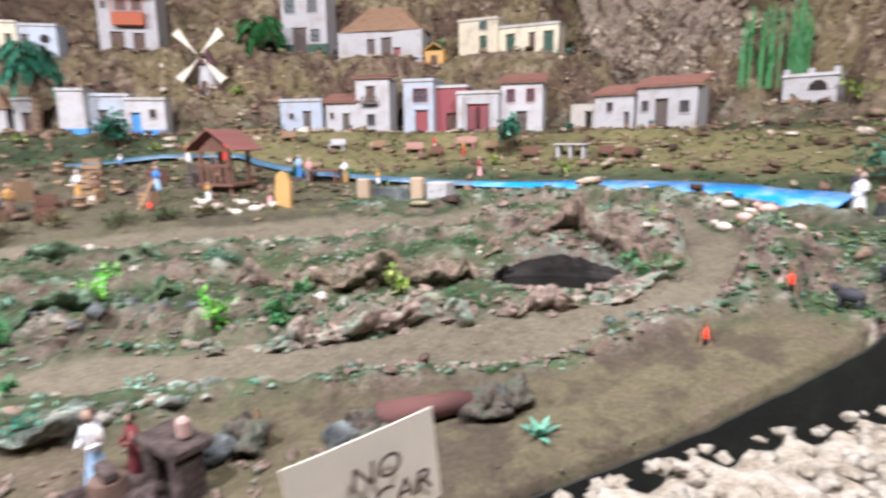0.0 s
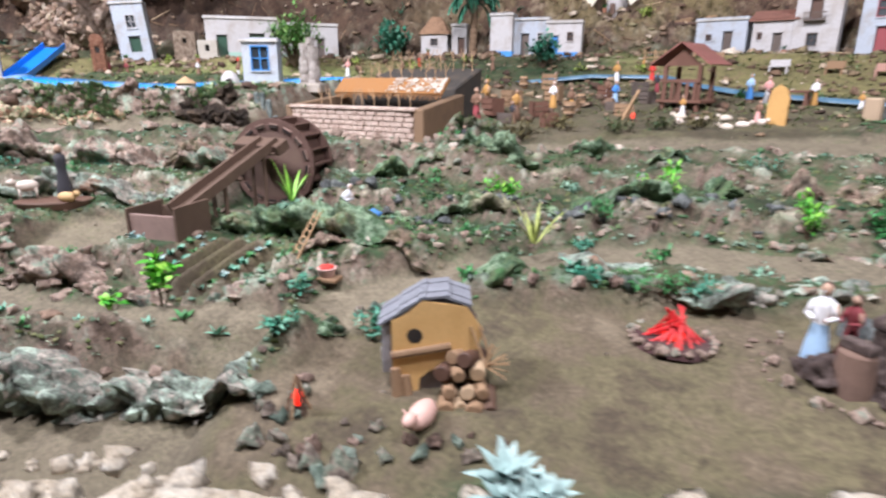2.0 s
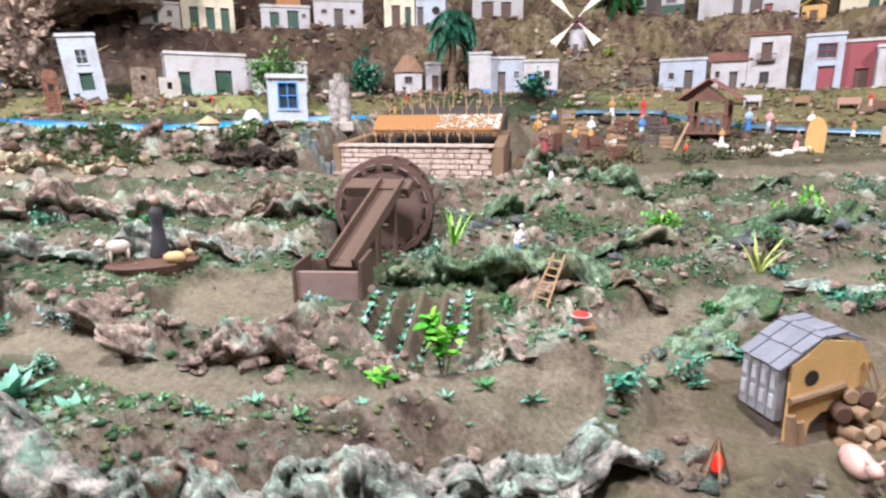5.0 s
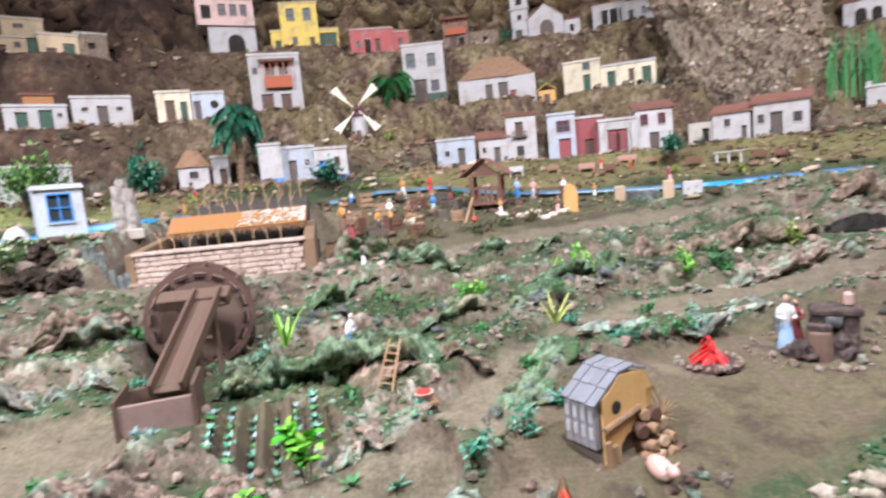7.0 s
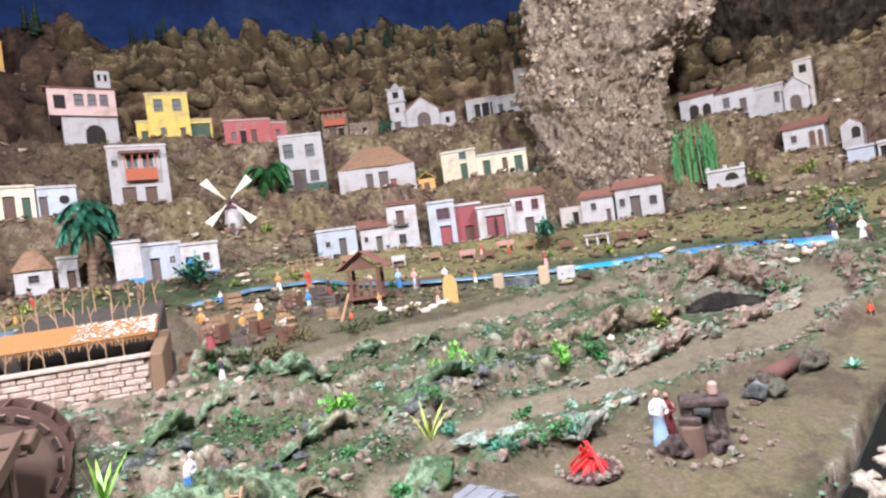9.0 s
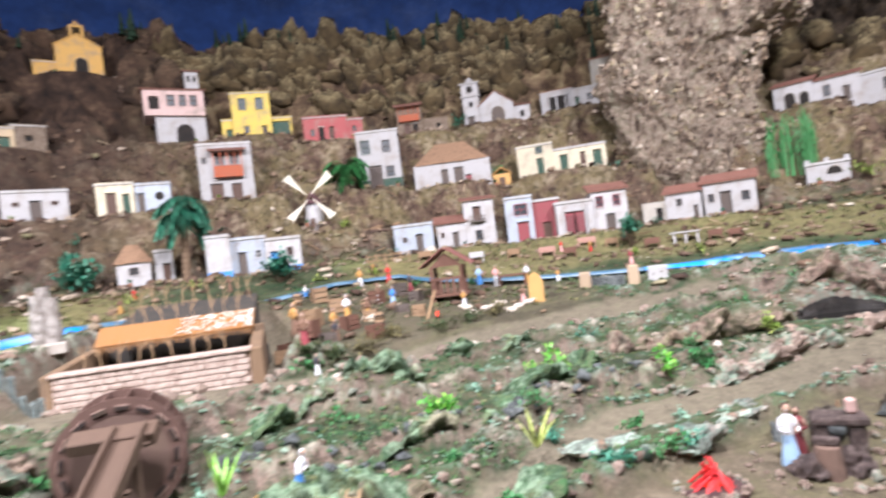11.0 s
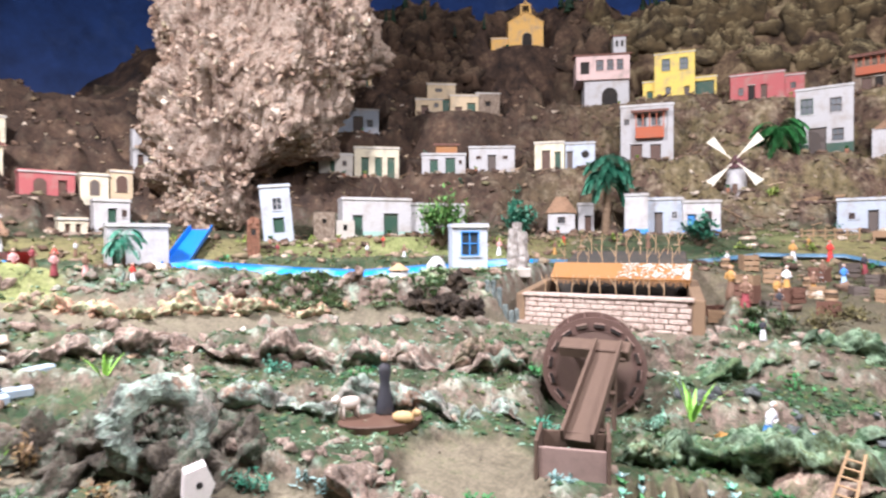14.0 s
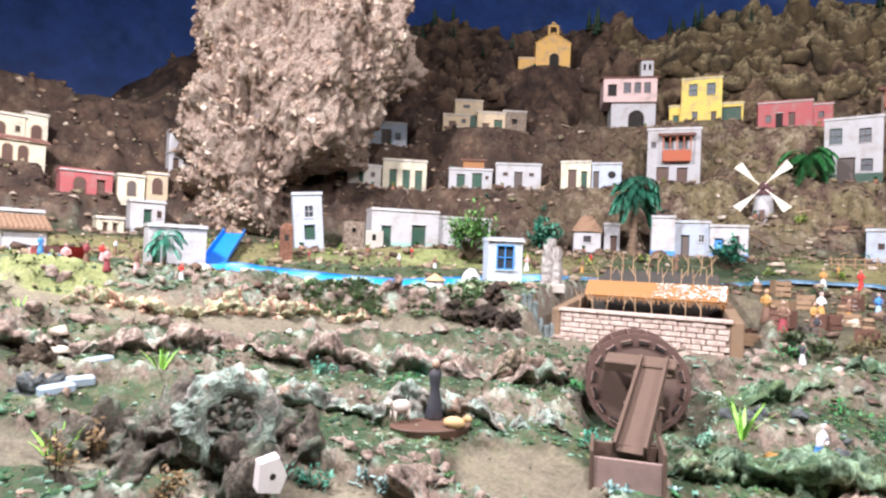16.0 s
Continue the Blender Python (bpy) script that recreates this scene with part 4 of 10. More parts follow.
block(h, 0.0, 0.04, 0.475, 0.20, 0.165, YELLOW, [("d", -0.19, 0.0, 0.04, 0.10, GREEN), ("d", -0.13, 0.0, 0.04, 0.10, GREYWOOD), ("w", -0.07, 0.06, 0.035, 0.05, GREYWOOD), ("d", 0.06, 0.0, 0.04, 0.105, GREYWOOD), ("d", 0.16, 0.0, 0.13, 0.14, GREEN)])
block(h, -0.03, 0.0, 0.26, 0.2, 0.34, YELLOW, [("w", -0.055, 0.22, 0.055, 0.085, GREEN), ("w", 0.06, 0.22, 0.055, 0.085, GREEN), ("w", -0.04, 0.06, 0.035, 0.05, GREYWOOD), ("d", 0.08, 0.0, 0.035, 0.105, GREYWOOD)])
h = house("pink", "low dusky pink house with dark doors", 3)
block(h, -0.04, 0, 0.30, 0.17, 0.19, PINK, [("d", -0.03, 0.0, 0.04, 0.12, DARK), ("d", 0.04, 0.0, 0.035, 0.12, BROWN), ("w", -0.09, 0.06, 0.03, 0.05, BROWN)])
block(h, 0.16, 0.02, 0.12, 0.13, 0.165, PINK, [("w", 0.0, 0.08, 0.03, 0.04, BROWN)])
h = house("stone_balcony", "rubble stone house with a red-brown wooden balcony")
b = block(h, -0.09, 0, 0.185, 0.17, 0.24, STONE, [("d", -0.02, 0.0, 0.05, 0.10, BROWN), ("d", 0.04, 0.0, 0.04, 0.10, DARK)], roof="tile", rise=0.03)
balcony(b, 0.0, 0.115, 0.15, 0.11, 0.035, REDWOOD)
block(h, 0.10, 0.02, 0.18, 0.15, 0.13, STONE, [("o", 0.02, 0.05, 0.03, 0.04)], roof="none")
h = house("church", "white parish church with a bell tower", -2, "church")
c = block(h, 0.05, 0, 0.26, 0.26, 0.16, WHITE, [("a", 0.01, 0.0, 0.10, 0.145, GREYWOOD, GREYISH)], roof="gable", rise=0.10)
t = block(h, -0.135, 0.0, 0.125, 0.13, 0.36, WHITE, [("o", 0.0, 0.28, 0.045, 0.05), ("o", 0.0, 0.17, 0.03, 0.04), ("d", -0.01, 0.0, 0.05, 0.10, GREYWOOD)], roof="none")
for k, z in enumerate((0.245, 0.345)):
    part("cornice", boxed(-0.075, 0.075, -0.012, 0.142, z, z + 0.012, 0.002), WHITE, t)
bm = bmesh.new()
rod(bm, (0, 0.065, 0.357), (0, 0.065, 0.41), 0.055, 0.012, 8)
part("dome", bm, WHITE, t)
block(h, 0.24, 0.06, 0.12, 0.2, 0.14, WHITE, [("o", 0.0, 0.05, 0.03, 0.05)], roof="tile", rise=0.04)
h = house("porch", "white house with a deep dark porch", -4)
b = block(h, -0.13, 0.02, 0.24, 0.16, 0.19, WHITE, [("o", 0.01, 0.0, 0.16, 0.15)], roof_mat=TILE)
for x in (-0.06, 0.0, 0.07):
    part("porch_post", boxed(x - 0.006, x + 0.006, -0.004, 0.006, 0.0, 0.15), WHITE, b)
block(h, 0.09, 0.0, 0.20, 0.16, 0.165, WHITE, [("d", -0.06, 0.0, 0.035, 0.11, GREEN), ("w", 0.04, 0.07, 0.05, 0.05, GREYWOOD)])
h = house("grey_high", "plain grey house with an orange tiled roof")
block(h, 0, 0, 0.20, 0.15, 0.265, GREYISH, [], roof="tile", rise=0.05)
h = house("right_long", "long white house with an arcade and tiled roof", -6)
block(h, -0.12, 0, 0.22, 0.16, 0.17, WHITE, [("a", -0.02, 0.0, 0.06, 0.12, DARK, GREYISH), ("a", 0.06, 0.0, 0.05, 0.11, DARK, GREYISH)], roof="tile", rise=0.05)
block(h, 0.11, 0.02, 0.24, 0.15, 0.155, WHITE, [("w", -0.05, 0.05, 0.04, 0.07, GREYWOOD), ("d", 0.05, 0.0, 0.04, 0.09, GREYWOOD)], roof="tile", rise=0.04)
h = house("right_church", "white church with an arched door and belfry", -6, "church")
block(h, -0.08, 0, 0.18, 0.2, 0.215, WHITE, [("w", 0.05, 0.10, 0.03, 0.07, GREYWOOD)])
block(h, 0.07, 0.0, 0.15, 0.2, 0.16, WHITE, [("a", 0.0, 0.0, 0.06, 0.12, GREYWOOD, GREYISH)], roof="gable", roof_mat=WHITE, rise=0.07)
block(h, 0.12, 0.07, 0.10, 0.10, 0.34, GREYISH, [("o", 0.0, 0.26, 0.04, 0.05)])
h = house("right_red_roof", "small white house with a red tiled roof", -6)
block(h, 0, 0, 0.205, 0.15, 0.13, WHITE, [("a", 0.04, 0.0, 0.03, 0.10, BROWN, GREYISH), ("a", 0.08, 0.0, 0.025, 0.10, BROWN, GREYISH), ("w", -0.05, 0.05, 0.03, 0.04, GREYWOOD)], roof="tile", rise=0.05)
h = house("right_arch", "tiny white house with an arched doorway", -8)
block(h, 0, 0, 0.10, 0.10, 0.075, WHITE, [("a", 0.02, 0.0, 0.04, 0.06, DARK, GREYISH)], roof="gable", rise=0.035)
h = house("right_low", "low white houses with a dark doorway", -8)
block(h, -0.07, 0, 0.12, 0.12, 0.09, COOL, [])
block(h, 0.07, 0.01, 0.13, 0.12, 0.095, WHITE, [("d", -0.04, 0.0, 0.03, 0.075, DARK)])
h = house("left_top", "ochre white house high on the brown slope", 8)
block(h, -0.05, 0, 0.14, 0.13, 0.13, CREAM, [("a", -0.03, 0.0, 0.04, 0.09, BROWN, OCHRE), ("w", 0.04, 0.05, 0.02, 0.03, BROWN)])
block(h, 0.07, 0.01, 0.10, 0.11, 0.155, CREAM, [("a", 0.0, 0.0, 0.045, 0.10, BROWN, OCHRE)])
h = house("left_mid", "cream arcade house on the brown slope", 8)
block(h, 0, 0, 0.20, 0.13, 0.105, CREAM, [("a", -0.05, 0.0, 0.04, 0.085, BROWN, OCHRE), ("a", 0.01, 0.0, 0.04, 0.085, BROWN, OCHRE)], roof="tile", rise=0.03)
h = house("left_pink", "low dusky pink house with an arched door", 6)
block(h, 0, 0, 0.22, 0.12, 0.115, PINK, [("a", -0.03, 0.0, 0.05, 0.085, BROWN, CRIMSON), ("d", 0.06, 0.0, 0.035, 0.08, BROWN)])
h = house("left_arch", "cream house with arched windows", 6)
block(h, -0.05, 0, 0.12, 0.12, 0.10, CREAM, [("a", 0.0, 0.0, 0.04, 0.075, GREYWOOD, OCHRE)])
block(h, 0.07, 0.01, 0.10, 0.11, 0.125, OCHRE, [("a", 0.0, 0.02, 0.05, 0.085, BROWN, CREAM)])
h = house("left_stack", "two white cube houses stacked up the slope", 6)
block(h, 0, 0, 0.13, 0.12, 0.09, WHITE, [("w", 0.02, 0.03, 0.03, 0.04, BROWN), ("d", -0.03, 0.0, 0.03, 0.06, BROWN)])
block(h, 0.0, 0.05, 0.12, 0.10, 0.11, WHITE, [("w", 0.02, 0.04, 0.03, 0.04, BROWN)], z=0.10)
h = house("left_white", "white cube house with a green door", 6)
block(h, 0, 0, 0.15, 0.12, 0.135, WHITE, [("d", 0.0, 0.0, 0.035, 0.10, GREEN), ("w", 0.05, 0.06, 0.02, 0.035, BROWN)])
h = house("left_small", "small cream hut with three windows", 6)
block(h, 0, 0, 0.11, 0.10, 0.07, CREAM, [("d", -0.02, 0.0, 0.02, 0.05, BROWN), ("d", 0.02, 0.0, 0.02, 0.05, BROWN)])
h = house("left_shed", "white shed with a brown shingle roof", 6)
block(h, 0.0, 0, 0.13, 0.10, 0.075, WHITE, [], roof="tile", rise=0.05, roof_mat=THATCH)
block(h, -0.02, 0.18, 0.22, 0.12, 0.15, WHITE, [("a", -0.03, 0.03, 0.06, 0.09, DARK, GREYISH), ("a", 0.06, 0.03, 0.06, 0.09, DARK, GREYISH)])
h = house("left_palm_house", "plain white house beside the water chute", 4)
block(h, 0, 0, 0.20, 0.13, 0.15, WHITE, [("d", -0.07, 0.0, 0.03, 0.10, GREEN)])

# windows and balconies with pieces of their own belong to the house itself
parents = {ob.parent for ob in bpy.data.objects if ob.parent}
for ob in list(bpy.data.objects):
    if ob in parents and ob.parent and ob.parent.parent:
        wall = ob.parent
        ob.matrix_basis = wall.matrix_basis @ ob.matrix_basis
        ob.parent = wall.parent


# ---- the room round the model ----
ROOM = paint("room_plaster", (0.12, 0.115, 0.11), 0.9, 0.2)
SKY = mottled("painted_sky", [(0.30, (0.008, 0.030, 0.13)), (0.55, (0.018, 0.055, 0.20)), (0.72, (0.06, 0.10, 0.24)), (0.80, (0.16, 0.20, 0.32))], 0.55, 0.7, 0.05, 0.002)


def slab(name, x0, x1, y0, y1, z0, z1, mat, label):
    return tagged(part(name, boxed(x0, x1, y0, y1, z0, z1), mat), label, name.split("_")[0], kind="structure")


slab("floor", -8, 6, -4, 8, -0.1, 0, ROOM, "plain dark floor of the exhibition room")
slab("ceiling", -8, 6, -4, 8, 4.7, 4.8, ROOM, "plain ceiling of the exhibition room")
slab("wall_south", -8, 6, -4.1, -4, 0, 4.7, ROOM, "plain wall behind the visitors")
slab("wall_west", -8.1, -8, -4, 8, 0, 4.7, ROOM, "plain side wall of the room")
slab("wall_east", 6, 6.1, -4, 8, 0, 4.7, ROOM, "plain side wall of the room")
slab("wall_north", -8, 6, 8, 8.1, 0, 4.7, ROOM, "plain wall behind the painted sky")


def backdrop():
    bm = bmesh.new()
    last = None
    for k in range(61):
        a = math.radians(112 - 182 * k / 60)
        r = 5.75
        x, y = -0.5 - math.sin(a) * r, math.cos(a) * r
        pair = [bm.verts.new((x * f, y * f, z)) for f, z in ((1, 0.02), (1, 4.65), (1.006, 4.65), (1.006, 0.02))]
        if last:
            for i in range(4):
                bm.faces.new((last[i], last[(i + 1) % 4], pair[(i + 1) % 4], pair[i]))
        last = pair
    bmesh.ops.recalc_face_normals(bm, faces=bm.faces[:])
    return bm


tagged(part("backdrop", backdrop(), SKY, smooth=True), "curved backdrop painted as a deep blue evening sky", "backdrop", kind="structure")


# ---- the great rocks ----
BARK = mottled("pale_crumbled_rock", [(0.30, (0.05, 0.03, 0.022)), (0.40, (0.20, 0.125, 0.09)), (0.46, (0.46, 0.32, 0.24)), (0.51, (0.70, 0.55, 0.44)), (0.55, (0.36, 0.24, 0.175)), (0.60, (0.76, 0.63, 0.52)), (0.66, (0.46, 0.34, 0.25)), (0.76, (0.80, 0.72, 0.62))], 13, 0.85, 1.0, 0.03)
GREYBARK = mottled("grey_crumbled_rock", [(0.30, (0.04, 0.03, 0.022)), (0.40, (0.16, 0.11, 0.08)), (0.47, (0.40, 0.30, 0.22)), (0.52, (0.62, 0.50, 0.40)), (0.57, (0.30, 0.24, 0.16)), (0.63, (0.56, 0.49, 0.36)), (0.76, (0.74, 0.67, 0.57))], 14, 0.85, 1.0, 0.03)
DARKROCK = mottled("dark_moor_rock", [(0.30, (0.012, 0.008, 0.006)), (0.5, (0.06, 0.04, 0.025)), (0.66, (0.16, 0.11, 0.07)), (0.8, (0.28, 0.22, 0.15))], 14, 0.95, 1.0, 0.02)


def rubble(name, stops, scale=60):
    """Stone paint that changes from stone to stone, with dabs and grain."""
    if name in MATS:
        return MATS[name]
    mat = bpy.data.materials.new(name)
    tree, nodes, links, bsdf = nodes_of(mat)
    geo = nodes.new("ShaderNodeNewGeometry")
    hue = ramp(tree, geo.outputs["Random Per Island"], stops)
    fine = noise_node(tree, scale, 5, 0.7, geo.outputs["Position"])
    grain = ramp(tree, fine.outputs[0], [(0.3, (0.35,) * 3), (0.52, (0.95,) * 3), (0.72, (1.3,) * 3)])
    drift = ramp(tree, noise_node(tree, 4.5, 5, 0.65, geo.outputs["Position"]).outputs[0], [(0.38, (0.50, 0.42, 0.36)), (0.55, (1.0, 0.97, 0.94)), (0.70, (1.12,) * 3)])
    stone = mix(tree, 1.0, hue.outputs[0], drift.outputs[0], "MULTIPLY")
    links.new(mix(tree, 1.0, stone, grain.outputs[0], "MULTIPLY"), bsdf.inputs["Base Color"])
    bsdf.inputs["Roughness"].default_value = 0.88
    bump(tree, bsdf, fine.outputs[0], 0.9, 0.006)
    MATS[name] = mat
    return mat


def hull_shape(seed, n=9):
    """A small angular chip: the hull of a few random points."""
    rnd = random.Random(seed)
    bm = bmesh.new()
    for k in range(n):
        d = Vector((rnd.gauss(0, 1), rnd.gauss(0, 1), rnd.gauss(0, 1))).normalized() * rnd.uniform(0.7, 1.1)
        bm.verts.new((d.x, d.y * 0.7, d.z * 0.5))
    bmesh.ops.convex_hull(bm, input=bm.verts[:])
    bmesh.ops.delete(bm, geom=[v for v in bm.verts if not v.link_faces], context="VERTS")
    bm.verts.index_update()
    shape = np.array([v.co[:] for v in bm.verts]), np.array([[v.index for v in f.verts] for f in bm.faces])
    bm.free()
    return shape


CHIPS = [hull_shape(700 + k) for k in range(10)]


def crag_rock(name, m, heights, left, right, deep, label, mat, rough=0.09, seed=3, cell=0.012, chips=0, chip_stops=()):
    """A craggy upright rock whose left and right edges are given over its height, in the local axes of m."""
    bm = bmesh.new()
    z0, z1 = heights[0], heights[-1]
    rows = int((z1 - z0) / cell)
    cols = 240
    grid = []
    for j in range(rows + 1):
        z = z0 + (z1 - z0) * j / rows
        a, b, d = (float(np.interp(z, heights, q)) for q in (left, right, deep))
        ring = []
        for i in range(cols):
            t = 2 * math.pi * i / cols
            p = Vector(((a + b) / 2 + (b - a) / 2 * math.cos(t), d * math.sin(t) * 0.9, z))
            q = p + Vector((seed, 0, 0))
            n = Vector((math.cos(t) / max(b - a, 0.1), math.sin(t) / max(d, 0.1), 0)).normalized()
            w = Vector((q.x, q.y, q.z * 0.6))
            k = noise.noise(w * 2.1) * 1.5 + noise.fractal(w * 3.4, 0.9, 2.0, 4) * 1.2 - abs(noise.noise(w * 5.5)) * 1.3 - noise.voronoi(w * 13)[0][0] * 0.8 - noise.voronoi(w * 33)[0][0] * 0.6 + 0.8
            ring.append(bm.verts.new(p + n * rough * k + Vector((0, 0, rough * 0.5 * noise.noise(q * 7)))))
        grid.append(ring)
    for j in range(rows):
        for i in range(cols):
            bm.faces.new((grid[j][i], grid[j][(i + 1) % cols], grid[j + 1][(i + 1) % cols], grid[j + 1][i]))
    bm.faces.new(grid[0][::-1])
    bm.faces.new(grid[-1])
    bm.normal_update()
    faces = [(f.calc_center_median(), f.normal.copy()) for f in bm.faces if len(f.verts) == 4]
    ob = part(name, bm, mat)
    ob.matrix_basis = m
    if chips:
        # loose bark chips glued over the whole face
        rng_ = np.random.default_rng(seed)
        verts, polys, count = [], [], 0
        while len(verts) < chips:
            c, n = faces[rng_.integers(len(faces))]
            if noise.noise(c * 4.5 + Vector((seed, 5, 0))) < rng_.uniform(-0.5, 0.35):
                continue
            v, f = CHIPS[rng_.integers(len(CHIPS))]
            size = 0.007 + 0.022 * rng_.uniform() ** 2.2
            turn = np.array((n.to_track_quat("Z", "Y").to_matrix() @ Euler((rng_.uniform(-0.7, 0.7), rng_.uniform(-0.7, 0.7), rng_.uniform(0, 6.28))).to_matrix()))
            verts.append(v * size @ turn.T + np.array(c) + np.array(n) * size * 0.15)
            polys.append(f + count)
            count += len(v)
        me = bpy.data.meshes.new("bark_chip_cover")
        me.from_pydata(np.concatenate(verts).tolist(), [], np.concatenate(polys).tolist())
        me.materials.append(rubble("chips_of_rock_%d" % seed, chip_stops, 55))
        cover = new("bark_chip_cover", me)
        cover.parent = ob
        tagged(cover, "glued pale bark chips", kind="stuff")
    return tagged(ob, label, "rock")


crag_rock("rock_pillar", facing(-3.52, 1.80, 0.0, 0, 0), [1.55, 1.75, 1.88, 1.98, 2.05, 2.17, 2.33, 2.55, 2.69, 2.96, 3.3, 3.6],
          [-0.50, -0.46, -0.47, -0.52, -0.55, -0.61, -0.66, -0.68, -0.70, -0.68, -0.62, -0.5], [-0.20, -0.24, -0.22, -0.12, 0.06, 0.28, 0.30, 0.42, 0.64, 0.58, 0.5, 0.4],
          [0.16, 0.16, 0.18, 0.24, 0.28, 0.32, 0.32, 0.34, 0.34, 0.34, 0.3, 0.24], "huge pale overhanging rock of crumbled cork bark", BARK, 0.12, 3, 0.012, 8000, [(0.0, (0.13, 0.08, 0.055)), (0.25, (0.36, 0.245, 0.18)), (0.5, (0.54, 0.41, 0.32)), (0.8, (0.66, 0.54, 0.44)), (0.92, (0.44, 0.37, 0.25)), (1.0, (0.78, 0.70, 0.60))])
crag_rock("rock_pillar", facing(0.80, 3.52, 0.0, 0, 0), [1.6, 1.85, 2.2, 2.5, 2.68, 2.78, 2.95, 3.2, 3.6],
          [-0.52, -0.47, -0.43, -0.40, -0.38, -0.34, -0.28, -0.25, -0.2], [0.42, 0.43, 0.44, 0.45, 0.48, 0.72, 0.84, 0.82, 0.66],
          [0.22, 0.22, 0.22, 0.22, 0.22, 0.26, 0.28, 0.28, 0.24], "tall pale rock pillar of crumbled cork bark", GREYBARK, 0.085, 9, 0.012, 8000, [(0.0, (0.12, 0.08, 0.06)), (0.25, (0.34, 0.26, 0.19)), (0.5, (0.58, 0.47, 0.37)), (0.72, (0.44, 0.39, 0.25)), (0.88, (0.70, 0.60, 0.49)), (1.0, (0.80, 0.73, 0.64))])
crag_rock("dark_crag", facing(2.45, 3.75, 0.0, 0, 0), [1.6, 2.2, 2.6, 3.0, 3.4, 3.9], [-0.75, -0.7, -0.62, -0.6, -0.55, -0.4], [0.9, 0.9, 0.9, 0.9, 0.8, 0.6],
          [0.2, 0.2, 0.2, 0.2, 0.2, 0.2], "dark brown crag in deep shade", DARKROCK, 0.12, 17, 0.03)
crag_rock("dark_crag", facing(-4.75, 1.75, 0.0, 0, 0), [1.8, 2.2, 2.42, 2.6, 2.74], [-0.75, -0.68, -0.52, -0.32, -0.1], [0.5, 0.5, 0.48, 0.42, 0.2],
          [0.2, 0.2, 0.2, 0.15, 0.1], "dark brown crag in deep shade", DARKROCK, 0.12, 23, 0.03)


# ---- loose stones, moss and litter ----
def chunk_mesh(seed, n=2, rough=0.8, fine=0.0):
    rnd = random.Random(seed)
    bm = bmesh.new()
    bmesh.ops.create_icosphere(bm, subdivisions=n, radius=1.0)
    off = Vector((rnd.uniform(0, 50), rnd.uniform(0, 50), rnd.uniform(0, 50)))
    for v in bm.verts:
        v.co *= 1 + rough * (noise.noise(v.co * 1.3 + off) + 0.9 * noise.noise(v.co * 2.7 + off) - 0.5 * abs(noise.noise(v.co * 4.5 + off)))
        if fine:
            v.co *= 1 + fine * (noise.noise(v.co * 9 + off) - abs(noise.noise(v.co * 5 + off)) + 0.5 * noise.noise(v.co * 21 + off))
        v.co.z *= 0.8
    me = bpy.data.meshes.new("chunk")
    bm.normal_update()
    bm.to_mesh(me)
    bm.free()
    return me


def arrays(me):
    v = np.empty(len(me.vertices) * 3)
    me.vertices.foreach_get("co", v)
    return v.reshape(-1, 3), np.array([p.vertices[:] for p in me.polygons])


def scatter(name, shapes, places, sizes, mat, label, category, seed, squash=(0.5, 1.0), sink=0.25, lift=None):
    """Many small pieces joined into one mesh of kind stuff."""
    rng = np.random.default_rng(seed)
    verts, faces, count = [], [], 0
    for k, (x, y, z) in enumerate(places):
        v, f = shapes[rng.integers(len(shapes))]
        a, size = rng.uniform(0, 2 * np.pi), sizes[k]
        flat = size * rng.uniform(*squash)
        c, s_ = np.cos(a), np.sin(a)
        p = np.stack([(v[:, 0] * c - v[:, 1] * s_) * size + x, (v[:, 0] * s_ + v[:, 1] * c) * size * rng.uniform(0.7, 1.1) + y, v[:, 2] * flat + z + flat * (0.5 - sink)], 1)
        verts.append(p)
        faces.append(f + count)
        count += len(v)
    me = bpy.data.meshes.new(name)
    v, f = np.concatenate(verts), np.concatenate(faces)
    me.vertices.add(len(v))
    me.vertices.foreach_set("co", v.ravel())
    me.loops.add(f.size)
    me.loops.foreach_set("vertex_index", f.ravel())
    me.polygons.add(len(f))
    me.polygons.foreach_set("loop_start", np.arange(0, f.size, f.shape[1]))
    me.update(calc_edges=True)
    me.validate()
    me.materials.append(mat)
    return tagged(new(name, me), label, category, kind="stuff")


CHUNKS = [arrays(chunk_mesh(k)) for k in range(10)]
PEBBLES = [arrays(chunk_mesh(40 + k, 1)) for k in range(6)]


def tuft_shape(seed, leaves=6, wide=0.34, long=1.0):
    """A tuft of short bent blades, as quads."""
    rng = np.random.default_rng(seed)
    v, f = [], []
    for k in range(leaves):
        a, lean = rng.uniform(0, 2 * np.pi), rng.uniform(0.25, 1.1)
        d, n = np.array([np.cos(a), np.sin(a), 0]), np.array([-np.sin(a), np.cos(a), 0])
        up = np.array([0, 0, 1.0])
        l = long * rng.uniform(0.6, 1.1)
        base = d * rng.uniform(0, 0.25)
        mid = base + (d * np.sin(lean) + up * np.cos(lean)) * l * 0.55
        tip = mid + (d * np.sin(lean + 0.5) + up * np.cos(lean + 0.5)) * l * 0.5
        i = len(v)
        v += [base - n * wide * 0.25, base + n * wide * 0.25, mid + n * wide * 0.5, mid - n * wide * 0.5, tip + n * wide * 0.2, tip - n * wide * 0.2]
        f += [(i, i + 1, i + 2, i + 3), (i + 3, i + 2, i + 4, i + 5)]
    return np.array(v), np.array(f)


TUFTS = [tuft_shape(k) for k in range(8)]


